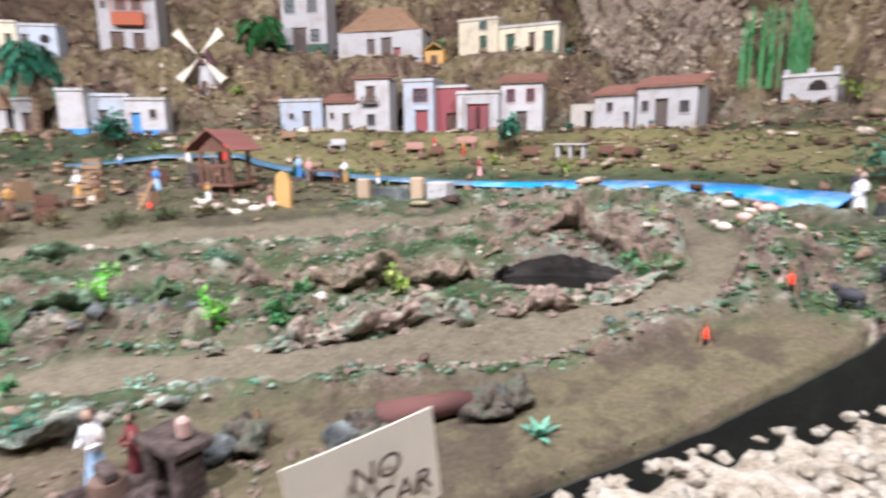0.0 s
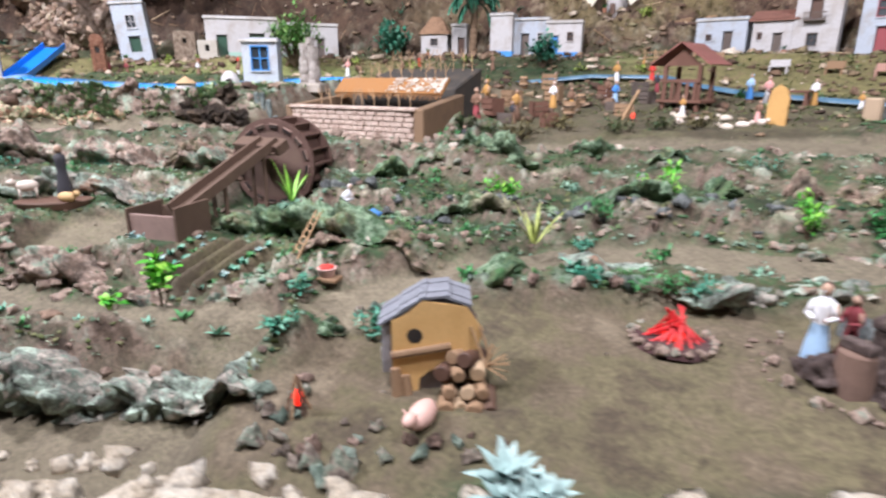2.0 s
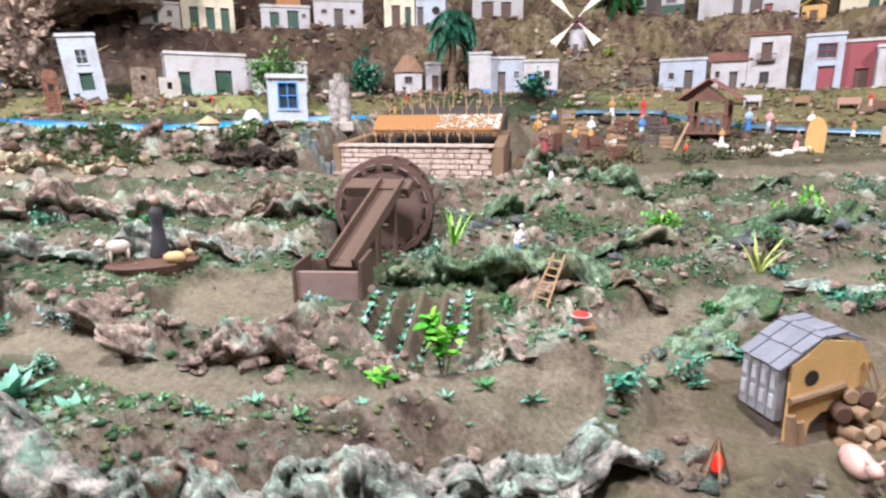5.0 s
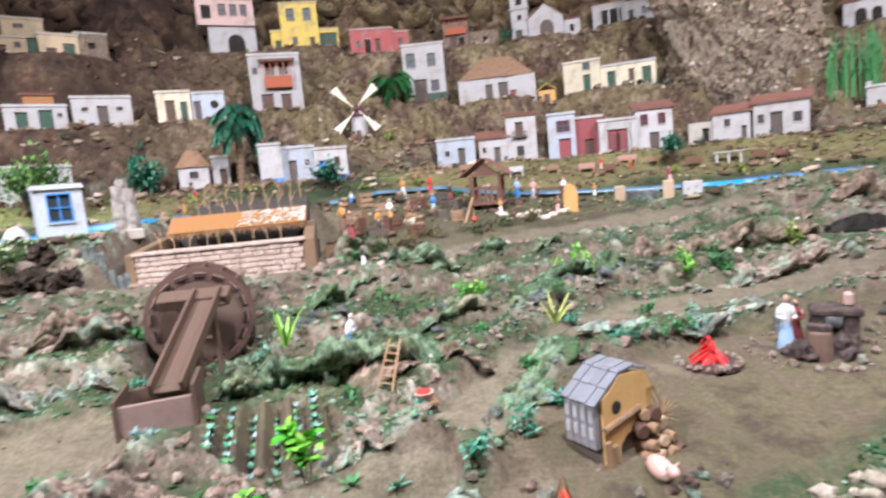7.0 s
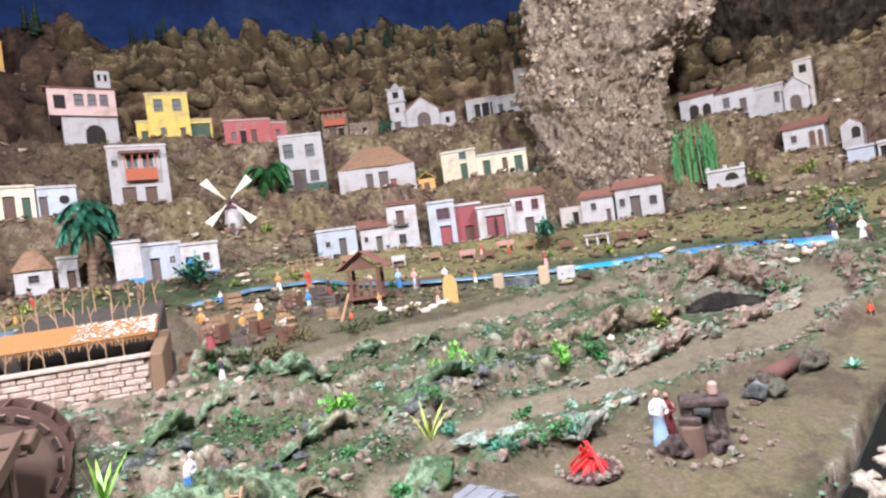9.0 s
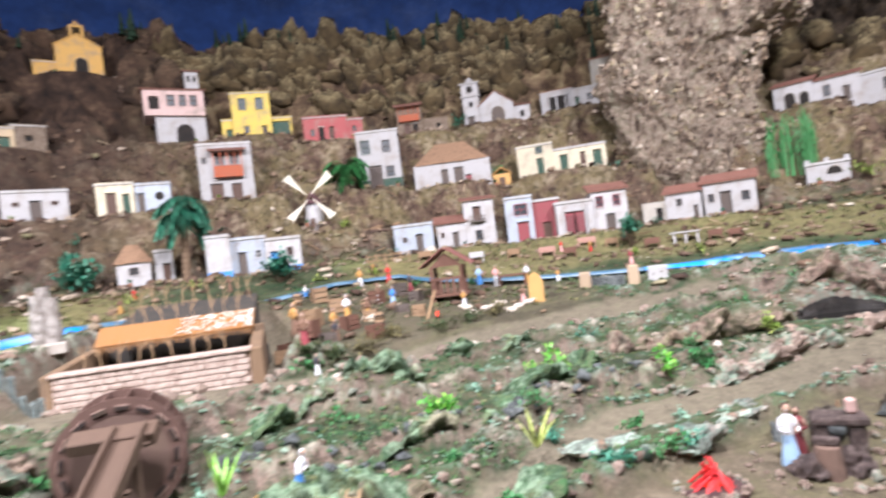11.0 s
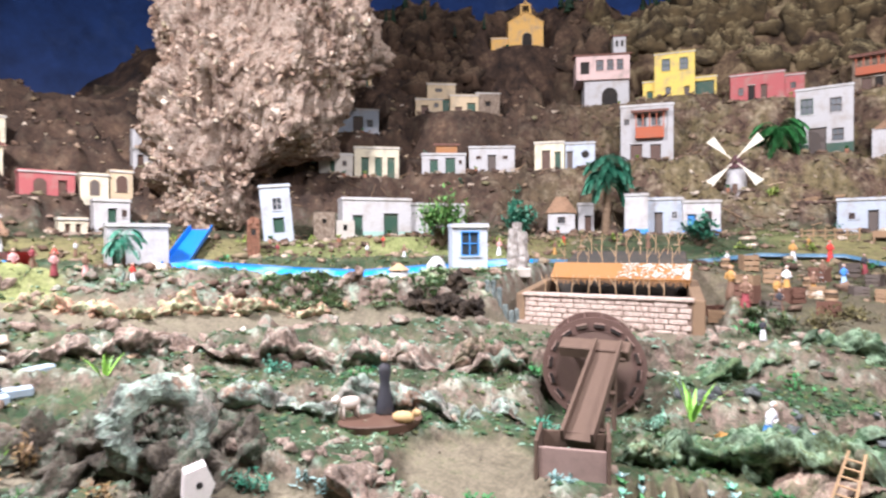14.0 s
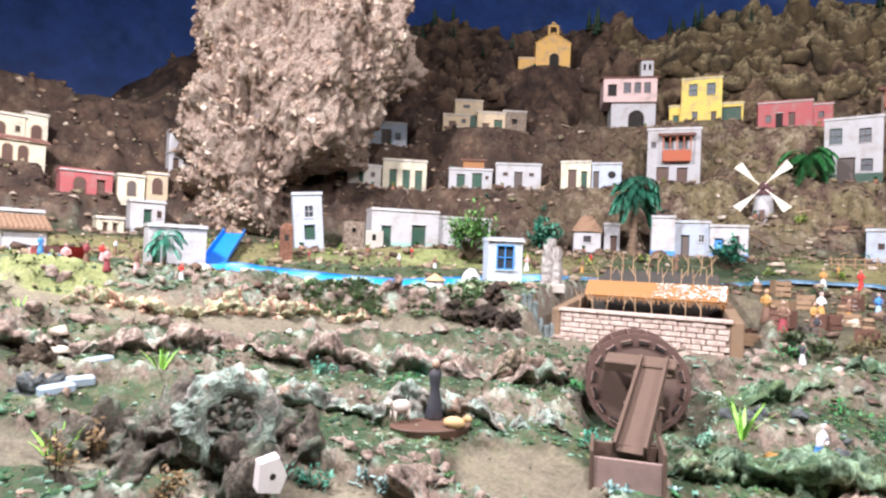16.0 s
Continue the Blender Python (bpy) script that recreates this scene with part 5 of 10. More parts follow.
def leafy(name, stops, rough=0.6):
    """Leaf paint that changes from blade to blade."""
    if name in MATS:
        return MATS[name]
    mat = bpy.data.materials.new(name)
    tree, nodes, links, bsdf = nodes_of(mat)
    geo = nodes.new("ShaderNodeNewGeometry")
    hue = ramp(tree, geo.outputs["Random Per Island"], stops)
    fine = noise_node(tree, 90, 3, 0.6, geo.outputs["Position"])
    grain = ramp(tree, fine.outputs[0], [(0.3, (0.6,) * 3), (0.7, (1.15,) * 3)])
    links.new(mix(tree, 1.0, hue.outputs[0], grain.outputs[0], "MULTIPLY"), bsdf.inputs["Base Color"])
    bsdf.inputs["Roughness"].default_value = rough
    bsdf.inputs["Subsurface Weight"].default_value = 0.0
    MATS[name] = mat
    return mat


def wild_places(rng, n, s0, s1, test, a0=112, a1=-70):
    """Random places on the ground between two distances from the rail, where test(path, soil, lawn, river, s, x, y) allows."""
    out = []
    while len(out) < n:
        a, s = np.radians(rng.uniform(a1, a0, 4000)), np.sqrt(rng.uniform(s0**2, s1**2, 4000))
        x, y = -0.475 - np.sin(a) * s, np.cos(a) * s
        z, path, soil, lawn, river, face = ground(x, y)
        ok = test(path, soil, lawn, river, reach(x, y), x, y, rng.uniform(0, 1, 4000))
        out += np.stack([x, y, z], 1)[ok].tolist()
    return out[:n]


def shard_mesh(seed, rough=0.16):
    """An angular stone: the hull of a few random points, broken up once."""
    rnd = random.Random(seed)
    bm = bmesh.new()
    for k in range(15):
        d = Vector((rnd.gauss(0, 1), rnd.gauss(0, 1), rnd.gauss(0, 1))).normalized() * rnd.uniform(0.7, 1.15)
        bm.verts.new((d.x, d.y * 0.8, d.z * 0.75))
    bmesh.ops.convex_hull(bm, input=bm.verts[:])
    bmesh.ops.delete(bm, geom=[v for v in bm.verts if not v.link_faces], context="VERTS")
    bmesh.ops.subdivide_edges(bm, edges=bm.edges[:], cuts=2, use_grid_fill=True)
    bmesh.ops.triangulate(bm, faces=bm.faces[:])
    for v in bm.verts:
        v.co += v.co.normalized() * rough * (noise.noise(v.co * 2.1 + Vector((seed, 0, 0))) * 1.4 + noise.noise(v.co * 4.3))
    me = bpy.data.meshes.new("shard")
    bmesh.ops.recalc_face_normals(bm, faces=bm.faces[:])
    bm.to_mesh(me)
    bm.free()
    return me


SHARDS = [arrays(shard_mesh(500 + k)) for k in range(12)]
rng = np.random.default_rng(5)
wild = lambda p, so, l, r, s, x, y, u: (p < 0.1) & (so < 0.25) & (r < 0.1) & (s > 0.5) & (beyond_rim(x, y) > 0.05)
ROCKS = mottled("dabbed_stones", [(0.30, (0.07, 0.05, 0.04)), (0.42, (0.24, 0.17, 0.13)), (0.52, (0.42, 0.31, 0.25)), (0.60, (0.22, 0.26, 0.20)), (0.68, (0.55, 0.46, 0.39)), (0.8, (0.72, 0.69, 0.63))], 30, 0.9, 0.9, 0.006)
GREYROCKS = mottled("grey_stones", [(0.3, (0.02, 0.022, 0.022)), (0.5, (0.12, 0.13, 0.13)), (0.65, (0.26, 0.29, 0.28)), (0.8, (0.5, 0.52, 0.5))], 35, 0.85, 0.9, 0.006)
near_rocks = wild_places(rng, 700, 0.5, 1.75, wild)
scatter("stones", SHARDS, near_rocks, 0.004 + 0.012 * rng.uniform(0, 1, 700) ** 2, rubble("loose_stones", [(0.0, (0.10, 0.07, 0.055)), (0.3, (0.30, 0.22, 0.17)), (0.55, (0.48, 0.38, 0.31)), (0.75, (0.20, 0.25, 0.20)), (0.95, (0.52, 0.45, 0.38)), (1.0, (0.66, 0.62, 0.56))]), "small dabbed stones covering the rough ground", "stones", 6, (0.5, 1.1))
far_rocks = wild_places(rng, 8500, 1.7, 4.4, lambda p, so, l, r, s, x, y, u: (p < 0.1) & (r < 0.1) & (u < np.where(s > 3.0, 1.0, np.where(s > 2.3, 0.6, 0.25))))
scatter("slope_stones", CHIPS, far_rocks, 0.006 + 0.036 * rng.uniform(0, 1, 8500) ** 2.4, rubble("brown_slope_stones", [(0.0, (0.06, 0.035, 0.025)), (0.35, (0.20, 0.13, 0.09)), (0.6, (0.36, 0.26, 0.18)), (0.8, (0.24, 0.22, 0.12)), (0.92, (0.60, 0.49, 0.38)), (1.0, (0.75, 0.68, 0.58))], 40), "brown rubble strewn over the village slope", "stones", 7, (0.7, 1.4))
pebbles = wild_places(rng, 1100, 0.5, 2.3, lambda p, so, l, r, s, x, y, u: (r < 0.1) & (u < np.where((p > 0.4) | (so > 0.5), 0.25, 1.0)) & (beyond_rim(x, y) > 0.04))
scatter("pebbles", PEBBLES, pebbles, rng.uniform(0.0015, 0.0045, 1100), mottled("pale_pebbles", [(0.3, (0.12, 0.095, 0.07)), (0.55, (0.30, 0.25, 0.19)), (0.75, (0.58, 0.54, 0.48))], 60), "pale pebbles and crumbs on the ground", "pebbles", 8)
for name, n, seed, stops, lo, hi, where, shapes in (
    ("dark_moss", 2600, 21, [(0.0, (0.015, 0.05, 0.02)), (0.6, (0.04, 0.10, 0.04)), (1.0, (0.08, 0.16, 0.07))], 0.004, 0.012, 0.53, PEBBLES),
    ("grey_green_moss", 2200, 22, [(0.0, (0.10, 0.22, 0.15)), (0.5, (0.17, 0.27, 0.19)), (1.0, (0.28, 0.37, 0.28))], 0.003, 0.009, 0.55, PEBBLES),
    ("olive_moss", 2200, 23, [(0.0, (0.07, 0.09, 0.025)), (0.6, (0.11, 0.125, 0.05)), (1.0, (0.17, 0.17, 0.08))], 0.004, 0.009, 0.53, PEBBLES),
    ("green_grass", 4200, 24, [(0.0, (0.02, 0.08, 0.02)), (0.6, (0.06, 0.16, 0.05)), (1.0, (0.14, 0.26, 0.09))], 0.004, 0.010, 0.56, TUFTS),
    ("pale_grass", 2600, 25, [(0.0, (0.12, 0.24, 0.15)), (0.6, (0.26, 0.38, 0.26)), (1.0, (0.44, 0.52, 0.36))], 0.004, 0.009, 0.57, TUFTS),
):
    test = lambda p, so, l, r, s, x, y, u: (p < 0.15) & (so < 0.3) & (r < 0.1) & (beyond_rim(x, y) > 0.06) & (fbm(x, y, 5, 4, seed) > where)
    places = wild_places(rng, n, 0.5, 2.1, test)
    moss = scatter(name, shapes, places, rng.uniform(lo, hi, n), leafy(name, stops, 0.95), name.replace("_", " ") + " clinging to the stones", "moss", seed, (0.3, 0.7) if shapes is PEBBLES else (0.7, 1.2), 0.75 if shapes is PEBBLES else 0.6)
    if shapes is PEBBLES:
        moss.data.polygons.foreach_set("use_smooth", [True] * len(moss.data.polygons))
bank = wild_places(rng, 3000, 1.8, 3.1, lambda p, so, l, r, s, x, y, u: (p < 0.2) & (r < 0.2) & (fbm(x, y, 4, 3, 77) > 0.5))
scatter("bank_grass", TUFTS, bank, rng.uniform(0.005, 0.013, 3000), leafy("bank_grass", [(0.0, (0.05, 0.08, 0.02)), (0.5, (0.13, 0.17, 0.06)), (1.0, (0.28, 0.26, 0.10))]), "short dry grass and moss on the banks", "grass", 31, (0.6, 1.1), 0.6)
spots = wild_places(rng, 3200, 1.3, 2.0, lambda p, so, l, r, s, x, y, u: (x < -1.85) & (p < 0.25) & (r < 0.1) & (near_line(x, y, RIVER[:6]) < 0.30) & (fbm(x, y, 8, 3, 79) > 0.42))
scatter("bank_reeds", TUFTS, spots, rng.uniform(0.009, 0.024, 3200), leafy("bank_reeds", [(0.0, (0.10, 0.22, 0.10)), (0.5, (0.28, 0.42, 0.22)), (0.8, (0.42, 0.50, 0.32)), (1.0, (0.52, 0.38, 0.25))], 0.8), "pale green reeds and herbs on the river bank", "reeds", 64, (0.6, 1.2), 0.6)
slope_green = wild_places(rng, 2600, 3.1, 4.4, lambda p, so, l, r, s, x, y, u: (fbm(x, y, 3, 3, 78) > 0.52) & (x > -2.4))
scatter("slope_scrub", TUFTS, slope_green, rng.uniform(0.01, 0.022, 2600), leafy("slope_scrub", [(0.0, (0.06, 0.07, 0.02)), (0.5, (0.20, 0.18, 0.07)), (1.0, (0.40, 0.33, 0.16))]), "dry scrub on the village slope", "scrub", 32, (0.5, 1.0), 0.6)
clutter = lambda p, so, l, r, s, x, y, u: (r < 0.05) & (p < 0.2) & (near_line(x, y, RIVER) > 0.09) & (u < np.where(fbm(x, y, 6, 3, 61) > 0.48, 1.0, 0.12))
spots = wild_places(rng, 1900, 2.05, 3.15, clutter)
scatter("village_rubble", CHIPS, spots, 0.005 + 0.017 * rng.uniform(0, 1, 1900) ** 2, rubble("village_rubble", [(0.0, (0.10, 0.065, 0.045)), (0.3, (0.26, 0.18, 0.13)), (0.55, (0.40, 0.31, 0.23)), (0.75, (0.22, 0.22, 0.13)), (0.9, (0.52, 0.42, 0.33)), (1.0, (0.62, 0.55, 0.47))], 40), "brown and cream rubble strewn before the houses", "rubble", 61, (0.6, 1.3), 0.3)
spots = wild_places(rng, 2600, 1.95, 3.2, lambda p, so, l, r, s, x, y, u: (r < 0.1) & (p < 0.3) & (fbm(x, y, 7, 3, 63) > 0.52))
scatter("village_weeds", TUFTS, spots, rng.uniform(0.008, 0.022, 2600), leafy("village_weeds", [(0.0, (0.03, 0.07, 0.02)), (0.4, (0.10, 0.13, 0.04)), (0.7, (0.20, 0.20, 0.08)), (1.0, (0.16, 0.26, 0.12))], 0.8), "green and dry weeds between the village houses", "weeds", 62, (0.5, 1.1), 0.6)


def clear_of_houses(x, y):
    """True where nothing would stand before or on a house plot."""
    ok = np.ones(np.shape(x), bool)
    for px, py, half, _ in SITES.values():
        far = math.hypot(px + 0.8, py + 0.1)
        along = ((x - px) * (px + 0.8) + (y - py) * (py + 0.1)) / far
        across = ((x - px) * (py + 0.1) - (y - py) * (px + 0.8)) / far
        ok &= (np.abs(across) > half + 0.16) | (along > 0.35) | (along < -0.6)
    return ok


hill = wild_places(rng, 3300, 4.4, 5.5, lambda p, so, l, r, s, x, y, u: (fbm(x, y, 2.4, 2, 71, True) > 0.3) & clear_of_houses(x, y) & ~((x < -3.6) & (y < 1.95)))
def top_lit_paint(name, dark, mid, pale, scale):
    """Dark scenery paint with a top-lit look put into the colour: paler upward sides."""
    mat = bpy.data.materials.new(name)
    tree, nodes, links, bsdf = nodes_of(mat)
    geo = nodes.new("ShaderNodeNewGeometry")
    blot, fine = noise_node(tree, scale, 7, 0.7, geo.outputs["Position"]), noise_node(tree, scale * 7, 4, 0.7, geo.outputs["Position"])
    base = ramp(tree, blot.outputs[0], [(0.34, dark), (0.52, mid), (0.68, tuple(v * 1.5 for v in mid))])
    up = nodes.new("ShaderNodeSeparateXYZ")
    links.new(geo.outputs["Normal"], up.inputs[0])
    lit_top = ramp(tree, up.outputs["Z"], [(0.15, (0, 0, 0)), (0.85, (1, 1, 1))])
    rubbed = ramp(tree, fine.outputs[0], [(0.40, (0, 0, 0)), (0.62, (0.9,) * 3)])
    base = mix(tree, mix(tree, 1.0, lit_top.outputs[0], rubbed.outputs[0], "MULTIPLY"), base.outputs[0], pale)
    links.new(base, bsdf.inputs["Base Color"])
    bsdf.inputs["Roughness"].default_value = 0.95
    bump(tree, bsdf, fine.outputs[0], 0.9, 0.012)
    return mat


FOREST = top_lit_paint("hill_forest", (0.018, 0.011, 0.006), (0.09, 0.062, 0.029), (0.54, 0.43, 0.23), 6)
BROWNHILL = top_lit_paint("brown_hill", (0.016, 0.009, 0.006), (0.07, 0.04, 0.024), (0.30, 0.20, 0.12), 8)
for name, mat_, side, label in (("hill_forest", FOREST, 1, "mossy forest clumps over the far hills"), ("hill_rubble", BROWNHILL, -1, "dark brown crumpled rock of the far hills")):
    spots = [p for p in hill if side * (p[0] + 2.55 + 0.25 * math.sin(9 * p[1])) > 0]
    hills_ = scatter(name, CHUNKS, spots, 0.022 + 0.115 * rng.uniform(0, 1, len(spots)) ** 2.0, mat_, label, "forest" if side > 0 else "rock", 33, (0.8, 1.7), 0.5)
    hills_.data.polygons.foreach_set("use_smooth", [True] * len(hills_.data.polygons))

MOUND = mottled('mossy_mound_stone', [(0.30, (0.02, 0.016, 0.012)), (0.42, (0.075, 0.058, 0.042)), (0.50, (0.19, 0.155, 0.12)), (0.57, (0.10, 0.13, 0.085)), (0.65, (0.30, 0.27, 0.22)), (0.78, (0.50, 0.49, 0.42))], 20, 0.9, 1.0, 0.01)
# ledge stones along the roads, each a piece of its own
LEDGE = [shard_mesh(80 + k, 0.2) for k in range(12)]
for me in LEDGE:
    me.materials.append(ROCKS)
    me.polygons.foreach_set("use_smooth", [True] * len(me.polygons))
GREYLEDGE = [me.copy() for me in LEDGE]
for me in GREYLEDGE:
    me.materials[0] = GREYROCKS


def ledge(line, offset, step, size, seed, meshes, jitter=0.012, skip=0.0):
    rnd = random.Random(seed)
    for (ax, ay), (bx, by) in zip(line, line[1:]):
        l = math.hypot(bx - ax, by - ay)
        nx, ny = -(by - ay) / l, (bx - ax) / l
        for k in range(int(l / step)):
            if rnd.random() < skip:
                continue
            f = (k + rnd.random()) / max(1, int(l / step))
            o = offset + rnd.uniform(-jitter, jitter)
            x, y, r = ax + (bx - ax) * f + nx * o, ay + (by - ay) * f + ny * o, size * rnd.uniform(0.55, 1.3)
            ob = new("rock", rnd.choice(meshes))
            ob.parent = land
            ob.matrix_basis = pose(x, y, top(x, y) + r * 0.15, rnd.uniform(-15, 15), rnd.uniform(-15, 15), rnd.uniform(0, 360)) @ Matrix.Diagonal((r, r * rnd.uniform(0.7, 1.0), r * rnd.uniform(0.7, 1.2), 1))


ledge(ROAD_BACK[1:7], 0.085, 0.035, 0.019, 1, LEDGE)
ledge(ROAD_BACK[1:8], -0.095, 0.045, 0.024, 2, LEDGE, 0.02)
ledge(ROAD_BACK[7:], -0.085, 0.045, 0.017, 3, LEDGE, 0.015, 0.2)
ledge(KERB, 0.0, 0.011, 0.0075, 4, LEDGE, 0.010)
ledge(ROAD_LOOP[1:], -0.095, 0.018, 0.013, 5, LEDGE, 0.02, 0.1)
ledge(ROAD_FRONT[1:], 0.065, 0.03, 0.017, 6, LEDGE, 0.015)
ledge(ROAD_FRONT[2:], -0.07, 0.03, 0.010, 7, LEDGE, 0.02)
ledge([(-1.62, 0.46), (-1.45, 0.40), (-1.26, 0.44), (-1.17, 0.55)], 0.0, 0.022, 0.016, 8, LEDGE, 0.02)
ledge([(-1.2, 0.98), (-0.9, 0.98), (-0.72, 1.1), (-0.5, 1.2), (-0.3, 1.28)], 0.0, 0.03, 0.02, 9, GREYLEDGE, 0.04)

ledge(RIVER[:4], -0.10, 0.07, 0.014, 11, LEDGE, 0.03)
ledge(RIVER[11:], -0.11, 0.035, 0.018, 12, LEDGE, 0.03)

# rubble that props the plots of the village houses
PROPS = []
for me in LEDGE:
    for tone in ((0.11, 0.065, 0.045), (0.30, 0.205, 0.15), (0.50, 0.39, 0.30)):
        q = me.copy()
        q.materials[0] = mottled("prop_stone_%d" % round(tone[0] * 100), [(0.3, tuple(v * 0.25 for v in tone)), (0.5, tone), (0.72, tuple(v * 1.5 for v in tone))], 28, 0.92, 0.9, 0.006)
        PROPS.append(q)
rnd = random.Random(808)
for px, py, half, _ in SITES.values():
    far = math.hypot(px + 0.8, py + 0.1)
    ux, uy = (px + 0.8) / far, (py + 0.1) / far
    for k in range(int(10 + 45 * half)):
        s_, o_ = rnd.uniform(-1.2, 1.2) * half, rnd.uniform(-0.12, -0.025)
        x, y, r = px + ux * o_ + uy * s_, py + uy * o_ - ux * s_, rnd.uniform(0.008, 0.026)
        ob = new("rock", rnd.choice(PROPS))
        ob.parent = land
        ob.matrix_basis = pose(x, y, top(x, y) + r * 0.1, rnd.uniform(-20, 20), rnd.uniform(-20, 20), rnd.uniform(0, 360)) @ Matrix.Diagonal((r * 1.3, r, r * 0.75, 1))

# larger outcrops on the terraces
OUTCROP = []
for k, stops in enumerate(([(0.30, (0.03, 0.025, 0.02)), (0.42, (0.13, 0.10, 0.08)), (0.50, (0.32, 0.26, 0.21)), (0.57, (0.17, 0.22, 0.16)), (0.65, (0.48, 0.42, 0.36)), (0.78, (0.66, 0.63, 0.57))],
                          [(0.3, (0.035, 0.022, 0.016)), (0.45, (0.15, 0.095, 0.07)), (0.55, (0.36, 0.25, 0.20)), (0.68, (0.54, 0.43, 0.36)), (0.8, (0.66, 0.60, 0.54))],
                          [(0.3, (0.02, 0.025, 0.02)), (0.45, (0.09, 0.13, 0.10)), (0.55, (0.24, 0.31, 0.25)), (0.68, (0.42, 0.48, 0.41)), (0.8, (0.60, 0.63, 0.56))])):
    for j in range(5):
        me = shard_mesh(900 + 10 * k + j, 0.34)
        me.polygons.foreach_set("use_smooth", [True] * len(me.polygons))
        me.materials.append(mottled("outcrop_stone_%d" % k, stops, 26, 0.9, 1.0, 0.008))
        OUTCROP.append(me)
ledge([(-2.5, 0.42), (-2.3, 0.72), (-2.05, 1.0)], 0.0, 0.055, 0.024, 26, OUTCROP, 0.02)
ledge([(-0.78, 0.62), (-0.70, 0.72), (-0.58, 0.80), (-0.46, 0.92)], 0.0, 0.04, 0.016, 27, OUTCROP, 0.02)
ledge(KERB, 0.01, 0.03, 0.012, 34, OUTCROP, 0.012, 0.3)
ledge([(-0.74, 0.50), (-0.69, 0.44), (-0.63, 0.42), (-0.57, 0.45)], 0.0, 0.012, 0.020, 29, OUTCROP, 0.03)
ledge([(-0.64, 0.46), (-0.57, 0.49), (-0.50, 0.52), (-0.46, 0.57)], 0.0, 0.014, 0.011, 30, OUTCROP, 0.022)

# ---- carved rock ledges between the terraces ----
def bank_paint(name, hues, scale=7, grain=70):
    """Dabbed scenery paint that runs through several hues along a bank."""
    mat = bpy.data.materials.new(name)
    tree, nodes, links, bsdf = nodes_of(mat)
    at_ = nodes.new("ShaderNodeNewGeometry").outputs["Position"]
    broad, dab, fine = noise_node(tree, scale, 6, 0.75, at_), noise_node(tree, 26, 6, 0.7, at_), noise_node(tree, grain * 2, 4, 0.7, at_)
    hue = ramp(tree, broad.outputs[0], [(0.36 + 0.28 * k / (len(hues) - 1), c) for k, c in enumerate(hues)])
    tone = ramp(tree, dab.outputs[0], [(0.34, (0.28,) * 3), (0.48, (0.8,) * 3), (0.64, (1.35,) * 3)])
    speck = ramp(tree, fine.outputs[0], [(0.3, (0.6,) * 3), (0.7, (1.2,) * 3)])
    base = mix(tree, 1.0, hue.outputs[0], tone.outputs[0], "MULTIPLY")
    links.new(mix(tree, 1.0, base, speck.outputs[0], "MULTIPLY"), bsdf.inputs["Base Color"])
    bsdf.inputs["Roughness"].default_value = 0.9
    bump(tree, bsdf, fine.outputs[0], 0.7, 0.004)
    return mat


PINKBANK = bank_paint("pink_and_mint_bank", [(0.20, 0.25, 0.19), (0.36, 0.26, 0.21), (0.17, 0.12, 0.09), (0.42, 0.33, 0.27), (0.20, 0.30, 0.22), (0.34, 0.25, 0.20)])
GREENBANK = bank_paint("green_bank", [(0.045, 0.12, 0.04), (0.11, 0.15, 0.07), (0.035, 0.085, 0.035), (0.22, 0.31, 0.20), (0.08, 0.11, 0.04), (0.26, 0.24, 0.16)])
GREYBANK = bank_paint("grey_teal_bank", [(0.20, 0.29, 0.23), (0.40, 0.35, 0.30), (0.15, 0.17, 0.14), (0.36, 0.45, 0.37), (0.24, 0.17, 0.13), (0.42, 0.27, 0.18)])
BROWNBANK = bank_paint("brown_bank", [(0.10, 0.07, 0.045), (0.24, 0.17, 0.12), (0.12, 0.11, 0.06), (0.34, 0.25, 0.19), (0.16, 0.10, 0.075), (0.27, 0.22, 0.16)])


